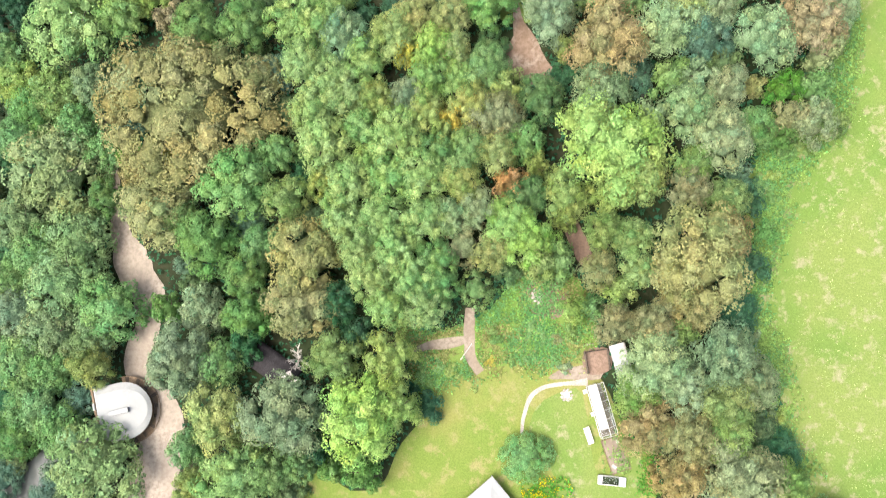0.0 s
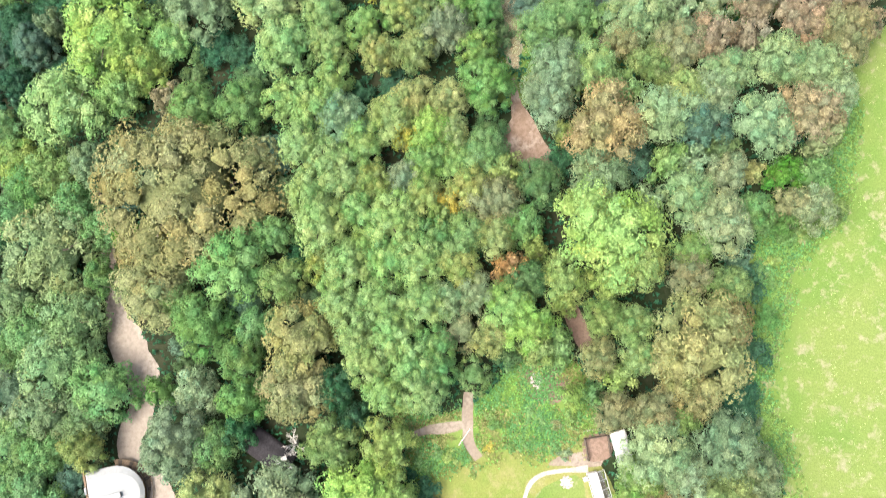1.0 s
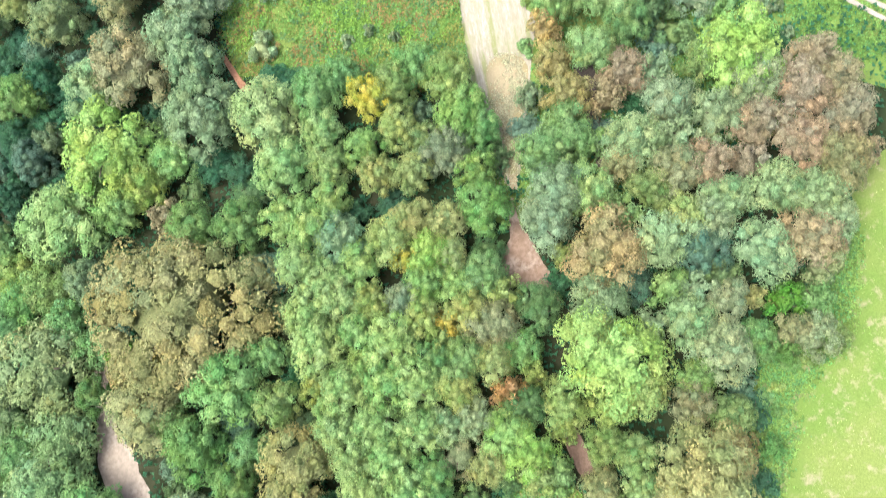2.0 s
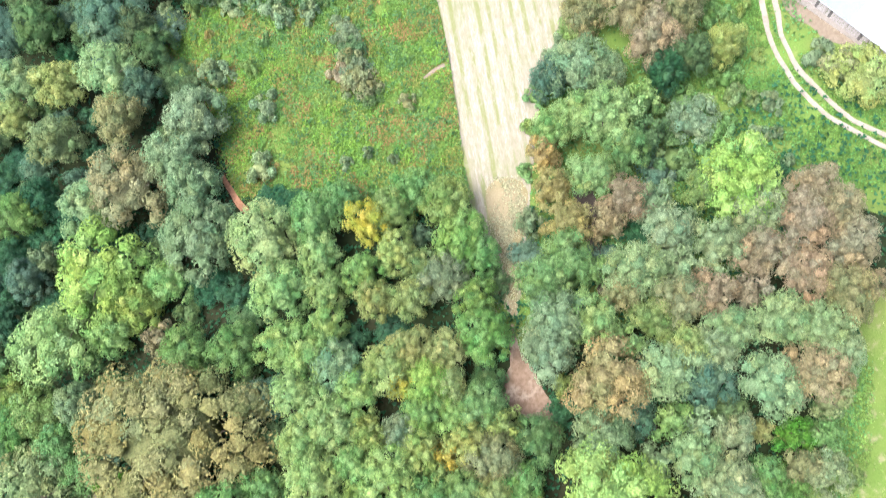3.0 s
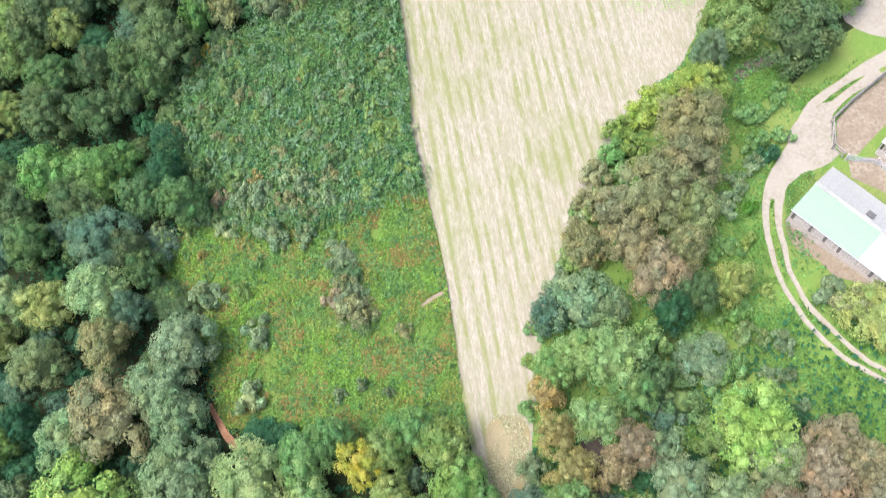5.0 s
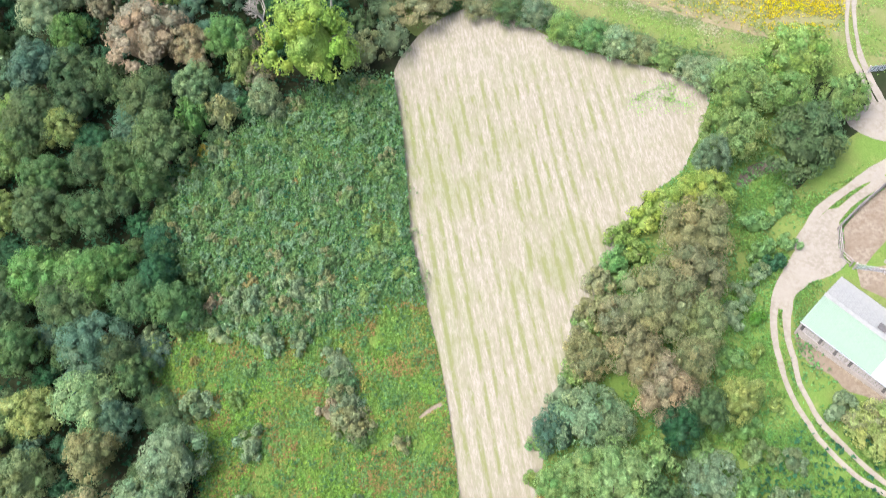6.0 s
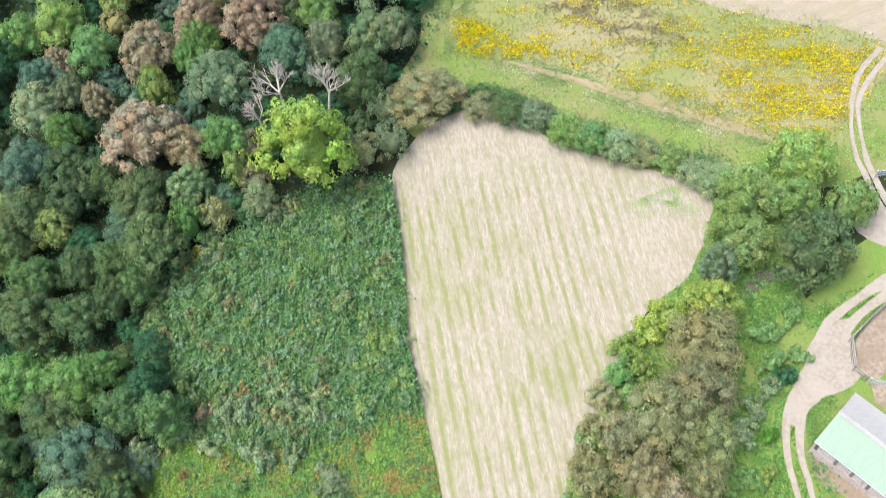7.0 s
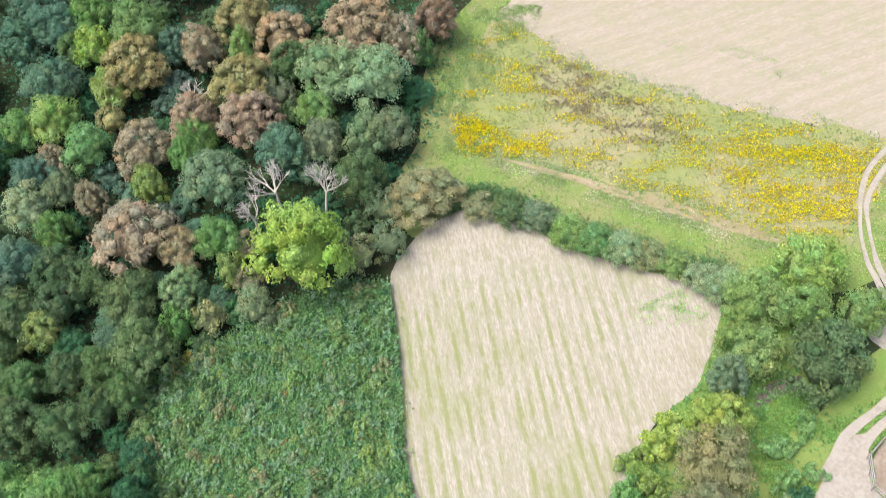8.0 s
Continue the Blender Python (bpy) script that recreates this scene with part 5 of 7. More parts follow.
tree(-74.2, 144.3, 2.9, 8.6, "dark", "W")
tree(-64.9, 7.1, 3.5, 8.0, "blue", "L")
tree(-69.0, 108.2, 3.3, 8.2, "olive", "W")
tree(-70.7, 88.2, 3.0, 7.4, "dkolive", "W")
tree(-63.4, 110.3, 3.2, 6.8, "olive", "D")
tree(-67.4, 36.0, 2.6, 6.5, "green", "L")
tree(-69.7, 184.0, 2.6, 9.9, "olive", "L")
tree(-24.6, 176.1, 2.8, 9.8, "blue", "L")
tree(-19.3, -20.5, 3.5, 7.6, "dkolive", "D")
tree(-67.0, 62.4, 3.0, 7.4, "blue", "D")
tree(-59.8, 183.2, 3.4, 9.3, "dkolive", "D")
tree(-24.8, -21.4, 3.5, 7.9, "green", "W")
tree(-68.4, 47.3, 2.8, 7.2, "blue", "D")
tree(-36.9, 180.8, 3.5, 10.2, "dkolive", "L")
tree(-64.9, 12.4, 2.9, 7.2, "olive", "L")
tree(-62.8, 23.3, 2.6, 7.8, "dkolive", "W")
tree(-67.7, 121.4, 2.7, 7.9, "blue", "W")
tree(-77.1, 157.2, 2.7, 9.6, "dkolive", "L")
tree(-63.0, -13.4, 3.1, 8.4, "blue", "L")
tree(-63.5, 91.4, 3.0, 6.9, "dkblue", "F")
tree(-72.5, 112.8, 2.7, 7.0, "blue", "F")
tree(27.4, -19.1, 3.1, 6.5, "goldol", "W")
tree(-69.5, 97.9, 2.6, 8.4, "green", "L")
tree(36.2, -19.4, 2.9, 7.6, "olive", "F")
tree(-71.9, 148.1, 2.8, 10.1, "olive", "F")
tree(-69.8, 152.7, 2.9, 9.6, "olive", "W")
tree(-72.2, 117.5, 3.1, 7.8, "blue", "L")
tree(-51.3, 178.7, 2.8, 9.0, "green", "W")
tree(-64.9, 1.2, 2.6, 8.2, "blue", "L")
tree(1.4, 179.1, 2.5, 8.6, "rust", "W")
tree(-68.3, 179.6, 2.9, 8.9, "dkolive", "D")
tree(-67.2, 135.5, 2.7, 9.7, "dkolive", "D")
tree(-66.4, 147.9, 2.8, 9.8, "dark", "F")
tree(-21.2, 179.3, 2.8, 9.6, "blue", "F")
tree(42.0, -17.8, 3.0, 6.6, "green", "W")
tree(-71.4, 103.1, 2.9, 6.9, "blue", "W")
# Low fillers added in canopy gaps; their dark hues carry the gaps' shade.
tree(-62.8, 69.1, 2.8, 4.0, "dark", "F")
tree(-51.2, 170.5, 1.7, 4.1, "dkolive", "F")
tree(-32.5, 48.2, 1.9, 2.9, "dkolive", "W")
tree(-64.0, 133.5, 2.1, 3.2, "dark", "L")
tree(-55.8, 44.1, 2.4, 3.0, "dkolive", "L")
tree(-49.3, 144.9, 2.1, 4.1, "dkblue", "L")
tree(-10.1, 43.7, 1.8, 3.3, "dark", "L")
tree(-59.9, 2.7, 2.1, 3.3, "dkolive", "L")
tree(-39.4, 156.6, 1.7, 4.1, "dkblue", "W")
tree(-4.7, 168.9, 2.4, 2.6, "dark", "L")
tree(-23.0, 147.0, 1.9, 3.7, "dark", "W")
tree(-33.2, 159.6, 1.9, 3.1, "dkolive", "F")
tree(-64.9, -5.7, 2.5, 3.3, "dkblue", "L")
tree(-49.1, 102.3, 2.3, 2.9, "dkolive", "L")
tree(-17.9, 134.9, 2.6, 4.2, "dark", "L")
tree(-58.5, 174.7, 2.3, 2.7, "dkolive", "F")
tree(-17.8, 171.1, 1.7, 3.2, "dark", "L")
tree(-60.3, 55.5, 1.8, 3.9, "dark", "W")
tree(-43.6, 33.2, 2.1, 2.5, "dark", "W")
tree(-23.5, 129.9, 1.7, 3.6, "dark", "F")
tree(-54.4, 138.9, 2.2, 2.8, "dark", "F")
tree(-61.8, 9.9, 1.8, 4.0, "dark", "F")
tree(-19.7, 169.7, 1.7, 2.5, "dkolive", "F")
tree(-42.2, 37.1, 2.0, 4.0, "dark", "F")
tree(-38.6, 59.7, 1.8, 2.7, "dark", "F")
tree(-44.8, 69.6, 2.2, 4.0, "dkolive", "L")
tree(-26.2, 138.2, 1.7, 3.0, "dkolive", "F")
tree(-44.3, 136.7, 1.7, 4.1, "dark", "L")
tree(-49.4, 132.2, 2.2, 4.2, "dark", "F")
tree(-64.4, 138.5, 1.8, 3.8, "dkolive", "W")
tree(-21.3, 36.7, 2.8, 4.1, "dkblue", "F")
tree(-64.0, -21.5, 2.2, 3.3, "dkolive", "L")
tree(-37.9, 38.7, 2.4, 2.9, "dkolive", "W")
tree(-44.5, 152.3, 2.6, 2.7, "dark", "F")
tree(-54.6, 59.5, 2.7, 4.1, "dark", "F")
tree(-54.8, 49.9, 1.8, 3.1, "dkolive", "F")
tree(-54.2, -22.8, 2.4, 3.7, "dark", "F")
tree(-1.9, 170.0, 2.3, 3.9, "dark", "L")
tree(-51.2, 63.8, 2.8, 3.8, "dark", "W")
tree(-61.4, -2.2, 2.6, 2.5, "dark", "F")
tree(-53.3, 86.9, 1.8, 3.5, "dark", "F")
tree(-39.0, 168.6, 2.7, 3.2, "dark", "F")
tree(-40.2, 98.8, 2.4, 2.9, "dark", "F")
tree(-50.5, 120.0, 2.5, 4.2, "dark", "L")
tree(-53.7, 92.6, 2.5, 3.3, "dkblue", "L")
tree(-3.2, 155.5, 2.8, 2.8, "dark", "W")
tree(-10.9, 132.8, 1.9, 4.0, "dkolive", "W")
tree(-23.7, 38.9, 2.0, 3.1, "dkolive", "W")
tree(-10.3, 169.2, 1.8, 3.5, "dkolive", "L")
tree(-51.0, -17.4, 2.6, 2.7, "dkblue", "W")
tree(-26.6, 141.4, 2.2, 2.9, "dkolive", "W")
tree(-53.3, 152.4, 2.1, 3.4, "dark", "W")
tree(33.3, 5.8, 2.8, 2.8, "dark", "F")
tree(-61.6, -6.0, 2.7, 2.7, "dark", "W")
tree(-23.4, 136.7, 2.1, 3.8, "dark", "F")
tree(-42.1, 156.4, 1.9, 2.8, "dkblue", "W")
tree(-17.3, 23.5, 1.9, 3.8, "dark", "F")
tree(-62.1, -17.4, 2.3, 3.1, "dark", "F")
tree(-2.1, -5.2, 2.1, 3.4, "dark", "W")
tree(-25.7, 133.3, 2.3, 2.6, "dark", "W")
tree(-56.9, 75.2, 1.9, 4.1, "dark", "L")
tree(-34.8, 134.0, 2.8, 3.4, "dkblue", "L")
tree(28.9, 55.2, 1.8, 3.7, "dark", "L")
tree(-13.1, 149.6, 2.7, 3.2, "dark", "L")
tree(-36.5, 81.4, 2.7, 3.0, "dkolive", "L")
tree(-46.3, 137.9, 2.0, 3.7, "dkblue", "L")
tree(-62.4, 63.1, 1.9, 2.9, "dkolive", "F")
tree(-19.7, 31.4, 2.7, 3.4, "dkolive", "F")
tree(-43.2, 40.4, 1.9, 2.8, "dkolive", "L")
tree(-49.5, 172.8, 1.9, 2.9, "dark", "F")
tree(-65.7, 157.6, 1.8, 2.6, "dkblue", "W")
tree(-57.1, -4.7, 1.9, 4.0, "dark", "L")
tree(7.9, 11.2, 1.8, 3.4, "dkolive", "W")
tree(-29.0, 159.3, 1.8, 3.0, "dark", "L")
tree(-62.7, 53.9, 2.1, 4.1, "dkblue", "W")
tree(-44.8, 173.9, 1.8, 4.2, "dkolive", "F")
tree(-58.6, -11.9, 1.9, 3.0, "dark", "W")
tree(-45.0, 123.7, 2.5, 3.2, "dkblue", "L")
tree(22.2, 33.4, 2.4, 3.5, "dkblue", "F")
tree(-7.0, 141.1, 2.1, 2.4, "dark", "F")
tree(-53.7, 161.3, 2.7, 3.3, "dark", "W")
tree(18.0, -23.6, 2.7, 3.5, "dark", "F")
tree(-30.1, 172.2, 2.7, 3.2, "dark", "F")
tree(-58.8, 23.9, 1.9, 2.9, "dkolive", "W")
tree(-36.0, 61.8, 2.5, 3.5, "dark", "W")
tree(-59.1, 51.9, 1.8, 3.9, "dark", "W")
tree(-47.0, 117.7, 1.9, 3.7, "dkolive", "L")
tree(-25.7, 50.1, 2.3, 3.7, "dark", "L")
tree(-50.3, 68.0, 1.8, 4.0, "dkblue", "L")
tree(-59.3, 15.4, 2.1, 3.3, "dark", "W")
tree(-48.2, 71.8, 1.9, 3.3, "dark", "W")
tree(-2.6, 55.9, 1.8, 3.5, "dkblue", "W")
tree(-35.4, 170.8, 2.4, 4.0, "dkolive", "F")
tree(-62.8, 84.6, 1.8, 3.0, "dark", "W")
tree(-24.5, 17.6, 2.3, 3.5, "dkblue", "L")
tree(-49.0, 77.5, 2.0, 2.5, "dark", "L")
tree(-24.2, 170.9, 2.3, 2.8, "dkblue", "F")
tree(-60.4, 28.1, 2.2, 3.8, "dark", "W")
tree(-46.7, 135.2, 2.5, 2.6, "dkblue", "F")
tree(-60.5, 72.1, 2.6, 2.4, "dark", "W")
tree(-46.2, 149.8, 2.2, 2.7, "dark", "F")
tree(19.2, 51.5, 2.2, 3.3, "dkblue", "F")
tree(-32.0, -22.7, 2.7, 3.6, "dark", "W")
tree(-54.2, 84.3, 2.2, 3.4, "dkolive", "F")
tree(-7.2, 158.6, 1.7, 2.5, "dkolive", "W")
tree(-35.4, 154.5, 1.7, 3.2, "dark", "F")
tree(-65.2, -19.0, 1.9, 3.1, "dkolive", "F")
tree(35.5, -6.8, 2.3, 3.7, "dkolive", "W")
tree(-63.1, 58.7, 2.3, 3.8, "dkblue", "F")
tree(-64.2, 162.5, 2.5, 3.3, "dkblue", "L")
tree(-40.5, 159.4, 2.8, 3.6, "dkblue", "W")
tree(-61.0, 164.2, 2.8, 3.9, "dkblue", "L")
tree(-54.3, 157.2, 2.2, 3.8, "dark", "L")
tree(38.8, 59.5, 1.8, 4.1, "dark", "W")
tree(-13.2, 168.3, 2.1, 3.7, "dkolive", "W")
tree(-61.5, 17.5, 1.9, 3.4, "dkolive", "L")
tree(-44.8, 120.0, 2.3, 3.6, "dkblue", "W")
tree(-47.3, -17.8, 2.4, 3.3, "dkolive", "W")
tree(26.9, -23.7, 2.0, 2.6, "dark", "W")
tree(-43.7, 59.2, 2.5, 2.9, "dark", "W")
tree(-65.3, 141.7, 1.8, 4.0, "dark", "L")
tree(-38.7, 138.0, 1.9, 3.3, "dkblue", "F")
tree(37.7, -9.7, 2.4, 3.4, "dark", "L")
tree(-61.5, 36.8, 2.6, 2.5, "dark", "L")
tree(-42.1, 102.9, 1.9, 2.7, "dkolive", "W")
tree(-57.3, 67.2, 1.8, 4.1, "dkolive", "W")
tree(-53.1, 117.3, 2.0, 2.6, "dark", "L")
tree(-5.2, 150.4, 2.1, 2.9, "dark", "W")
tree(-62.7, 106.0, 2.5, 2.5, "dark", "W")
tree(-61.7, 148.1, 2.6, 3.9, "dark", "L")
tree(-27.0, 121.6, 2.0, 3.4, "dark", "F")
tree(-63.3, -9.5, 1.7, 3.1, "dkblue", "W")
tree(-41.7, 31.1, 2.0, 3.2, "dkblue", "F")
tree(-56.2, 78.8, 1.8, 3.1, "dkolive", "F")
tree(-22.2, 151.9, 1.8, 4.2, "dkolive", "L")
tree(-41.3, 106.5, 2.1, 3.6, "dark", "W")
tree(-50.0, -13.7, 2.0, 3.0, "dkblue", "F")
tree(-21.9, 168.1, 2.1, 4.1, "dark", "L")
tree(-14.2, 133.0, 2.2, 3.5, "dark", "F")
tree(4.9, -24.0, 2.3, 2.5, "dark", "F")
tree(34.7, 11.1, 2.2, 3.0, "dark", "W")
tree(26.1, 61.7, 2.2, 2.6, "dkblue", "F")
tree(-38.1, 103.8, 2.7, 3.9, "dark", "W")
tree(10.9, 52.2, 2.2, 2.8, "dkblue", "F")
tree(-19.8, 131.5, 2.2, 3.9, "dkolive", "W")
tree(-18.8, 160.3, 2.3, 3.7, "dkblue", "F")
tree(23.2, 54.6, 2.0, 2.5, "dark", "F")
tree(-21.6, 62.1, 2.3, 3.2, "dark", "W")
tree(-34.0, 78.7, 2.6, 3.4, "dkolive", "F")
tree(-52.6, 103.2, 2.1, 3.7, "dkolive", "W")
tree(-16.4, 17.6, 2.7, 3.9, "dkolive", "L")
tree(30.7, -22.8, 2.0, 3.9, "dark", "L")
tree(-33.0, 12.2, 1.7, 3.5, "dkblue", "F")
tree(-52.4, 50.7, 2.3, 3.1, "dark", "L")
tree(-64.4, 79.6, 2.2, 3.3, "dkblue", "F")
tree(-64.7, 20.8, 2.2, 2.5, "dark", "W")
tree(-36.9, 71.9, 2.4, 4.0, "dkolive", "F")
tree(-36.0, 56.4, 2.3, 4.1, "dkolive", "L")
tree(-30.9, 146.0, 1.9, 3.0, "dark", "F")
tree(-51.1, 83.9, 1.9, 3.4, "dkolive", "W")
tree(-56.0, -12.6, 1.8, 2.7, "dkolive", "F")
tree(-62.5, 95.0, 2.0, 2.6, "dkolive", "W")
tree(-49.6, 56.2, 1.7, 2.4, "dark", "L")
tree(-19.1, 164.9, 2.1, 2.7, "dkolive", "L")
tree(-50.9, 89.6, 2.2, 3.9, "dkolive", "F")
tree(-38.2, 88.6, 2.9, 3.1, "dkblue", "L")
tree(-58.2, -14.9, 2.9, 4.1, "dkblue", "W")
tree(-20.5, 154.7, 1.7, 2.6, "dkolive", "F")
tree(34.6, 18.3, 2.1, 3.0, "dark", "W")
tree(-31.7, 10.2, 1.8, 3.9, "dkolive", "W")
tree(-49.3, 52.2, 1.9, 3.7, "dkblue", "F")
tree(-65.8, 88.2, 2.8, 2.9, "dkblue", "L")
tree(-31.2, 118.0, 1.8, 2.8, "dkolive", "F")
tree(-41.2, 152.3, 1.8, 3.1, "dark", "L")
tree(-30.4, 123.8, 2.7, 3.3, "dkblue", "W")
tree(-53.7, 76.6, 2.1, 4.2, "dkblue", "W")
tree(-29.5, 51.3, 2.7, 4.2, "dark", "F")
tree(-59.6, 115.8, 1.9, 3.0, "dark", "W")
tree(-57.2, 70.8, 2.4, 3.8, "dkblue", "W")
tree(-59.4, 111.5, 2.8, 2.5, "dkolive", "L")
tree(31.3, -17.2, 2.5, 4.1, "dkblue", "L")
tree(-36.5, 140.2, 2.4, 3.1, "dkblue", "F")
tree(24.1, -22.7, 2.3, 3.1, "dark", "L")
tree(-15.5, 136.9, 1.9, 3.0, "dark", "L")
tree(-12.9, 130.2, 2.0, 4.0, "dkblue", "F")
tree(-47.1, -4.2, 2.4, 3.7, "dkblue", "W")
tree(-38.8, 126.9, 2.7, 3.1, "dkblue", "W")
tree(-55.8, 103.7, 1.7, 3.4, "dark", "F")
tree(-45.7, 142.0, 2.1, 3.9, "dkblue", "W")
tree(-5.3, 43.7, 2.4, 2.6, "dark", "L")
tree(-49.4, 86.0, 1.8, 2.5, "dkblue", "L")
tree(-24.0, 47.2, 2.5, 2.9, "dkolive", "F")
tree(14.5, 34.0, 1.9, 2.5, "dark", "F")
tree(6.9, 49.3, 2.0, 3.3, "dkolive", "L")
tree(33.4, 21.0, 1.7, 3.7, "dkblue", "L")
tree(-30.3, 134.5, 1.8, 3.5, "dark", "L")
tree(-18.7, 61.0, 2.5, 3.7, "dark", "L")
tree(5.8, 37.8, 2.3, 3.1, "dkolive", "F")
tree(-43.4, 93.9, 1.9, 2.9, "dark", "L")
tree(-60.1, 59.0, 2.6, 3.7, "dark", "F")
tree(-18.8, -16.1, 2.2, 3.9, "dkolive", "W")


def bush_mesh(seed):
    rng = np.random.default_rng(seed)
    centres, radii = [], []
    for i in range(15):
        a, q = rng.uniform(0, 6.28), math.sqrt(rng.uniform(0, 1))
        centres.append(np.array((0.74 * q * math.cos(a), 0.74 * q * math.sin(a), 0.22 + 0.58 * (1 - q * q))))
        radii.append(rng.uniform(0.17, 0.31))
    mid = np.array((0, 0, 0.1))
    subs, sizes, which = clumps(rng, np.array(centres), np.array(radii), mid, 4)
    leaves, own = leaf_cloud(rng, subs, sizes, which, 900, 0.075, 0.9, mid, 0.0)
    return foliage_mesh("bush", rng, subs, sizes, which, leaves, own, 0.66, [(np.array((0, 0, 0.2)), np.array((0.5, 0.5, 0.3)))])


BUSHES = [bush_mesh(40 + i) for i in range(4)]


def bush(x, y, r, h, hue):
    ob = new("bush", DICE.choice(BUSHES))
    ob.matrix_world = pose(x, y, land(x, y), 0, 0, DICE.uniform(0, 360)) @ Matrix.Diagonal((1.15 * r, 1.15 * r * DICE.uniform(0.85, 1.1), h, 1))
    ob.color = (*(0.96 * v for v in HUES[hue]), 1)
    return tagged(ob, WORDS[hue] + " leafy bush standing in rough grass and bracken", "bush", "bushes of the glade")


bush(-21.8, 88.3, 2.4, 3.7, "teal")
bush(-17.5, 87.6, 1.8, 2.9, "teal")
bush(-13.2, 85.5, 1.5, 2.4, "teal")
bush(-12.7, 83.1, 1.6, 2.6, "blue")
bush(-11.5, 80.1, 1.9, 3.0, "tanol")
bush(-10.2, 76.6, 2.6, 3.9, "tanol")
bush(-13.0, 78.4, 1.8, 2.8, "tan")
bush(-23.8, 84.7, 1.1, 2.0, "green")
bush(-30.3, 80.4, 2.6, 3.9, "teal")
bush(-22.8, 75.2, 2.2, 3.4, "teal")
bush(-4.0, 73.7, 1.3, 2.2, "tanol")
bush(-29.4, 94.1, 1.8, 2.8, "tan")
bush(-31.9, 91.8, 1.6, 2.5, "teal")
bush(-28.4, 89.6, 1.7, 2.7, "greyol")
bush(-34.4, 91.3, 1.7, 2.7, "olive")
bush(-23.6, 66.8, 2.4, 3.6, "greyol")
bush(-9.0, 67.6, 1.0, 1.8, "blue")
bush(-11.9, 66.3, 1.1, 1.9, "teal")
bush(-5.7, 66.2, 0.9, 1.6, "blue")
bush(-35.6, 81.8, 1.6, 2.5, "olive")
bush(-25.6, 80.9, 1.4, 2.3, "olive")
bush(-37.7, 89.4, 1.7, 2.8, "olive")
bush(-17.3, 94.2, 2.1, 3.3, "blue")
bush(-14.2, 92.5, 1.4, 2.2, "blue")
bush(-23.7, 94.3, 2.2, 3.3, "teal")
bush(-20.4, 93.0, 1.8, 2.9, "tanol")
bush(-27.0, 94.9, 1.9, 2.9, "teal")
bush(-32.9, 98.2, 2.2, 3.4, "dkfern")
bush(-26.1, 91.6, 1.3, 2.2, "teal")
bush(-19.7, 96.3, 1.8, 2.9, "greyol")
bush(-31.7, 86.7, 0.9, 1.7, "orangeol")
bush(35.1, 70.5, 1.8, 2.8, "willow")
bush(37.1, 69.7, 1.2, 2.0, "willow")
bush(37.8, 86.0, 1.2, 2.0, "vivid")
bush(35.1, 86.4, 1.9, 3.0, "teal")
bush(36.7, 89.5, 1.5, 2.5, "teal")
tree(49.1, 71.3, 3.9, 4.2, "goldol", "W")
bush(47.0, 73.0, 2.6, 3.9, "tanol")
bush(44.8, 74.5, 2.1, 3.3, "blue")
tree(30.2, 67.3, 3.1, 4.2, "teal", "W")
bush(28.1, 63.1, 2.8, 4.1, "dkfern")
bush(32.1, 62.5, 2.0, 3.1, "green")
bush(29.3, 70.6, 2.0, 3.1, "green")
bush(37.5, 65.1, 1.4, 2.4, "teal")
bush(39.5, 65.4, 1.1, 1.8, "blue")
bush(27.4, 69.4, 1.8, 2.8, "dkfern")
bush(32.2, 65.8, 1.7, 2.7, "emer")
bush(40.3, 61.5, 1.3, 2.2, "teal")
bush(34.2, 66.7, 1.6, 2.5, "green")
bush(37.1, 81.8, 1.2, 2.1, "lime")
bush(-26.7, 93.2, 1.6, 2.5, "teal")
bush(-24.8, 96.7, 1.3, 2.2, "orangeol")
bush(-21.3, 100.0, 1.5, 2.4, "tanol")
bush(-14.5, 99.4, 1.2, 2.0, "tanol")
bush(-12.7, 106.5, 1.0, 1.8, "tan")
bush(-19.5, 110.4, 0.8, 1.4, "orangeol")
bush(-23.3, 109.3, 0.7, 1.3, "orangeol")
bush(-18.6, 103.6, 0.9, 1.6, "orangeol")
bush(-16.1, 105.7, 0.8, 1.5, "tan")
bush(-33.1, 107.5, 1.2, 2.1, "tanol")
bush(-38.8, 108.2, 1.5, 2.5, "willow")
bush(-36.7, 104.8, 1.7, 2.7, "tanol")
bush(-33.2, 116.3, 1.3, 2.1, "gold")
bush(-34.7, 115.0, 1.1, 1.9, "orangeol")
bush(-29.5, 116.2, 1.4, 2.3, "tanol")
bush(-35.2, 98.6, 1.3, 2.2, "greyol")
bush(-32.1, 99.7, 1.3, 2.2, "greyol")
bush(-38.0, 90.8, 1.8, 2.8, "greyol")
bush(-18.4, 91.7, 1.4, 2.3, "tanol")
bush(-15.5, 92.8, 1.6, 2.5, "greyol")
bush(18.7, 84.3, 2.7, 3.6, "tanol")
bush(17.1, 80.9, 2.4, 3.2, "olive")
bush(20.9, 87.9, 2.6, 3.4, "tanol")
bush(15.1, 78.3, 2.5, 3.3, "blue")
bush(22.2, 92.3, 2.2, 2.9, "green")
bush(18.2, 87.3, 1.9, 2.5, "olive")
bush(12.2, 72.8, 1.8, 2.4, "green")
bush(11.5, 68.6, 1.5, 2.0, "olive")
bush(10.8, 63.0, 1.4, 1.8, "green")
bush(34.5, 72.9, 2.1, 2.7, "emer")
bush(39.2, 69.1, 1.7, 2.2, "blue")
bush(33.3, 81.1, 1.9, 2.4, "emer")
bush(6.5, 2.9, 1.0, 1.0, "emer")
bush(12.0, 2.9, 0.9, 0.8, "green")
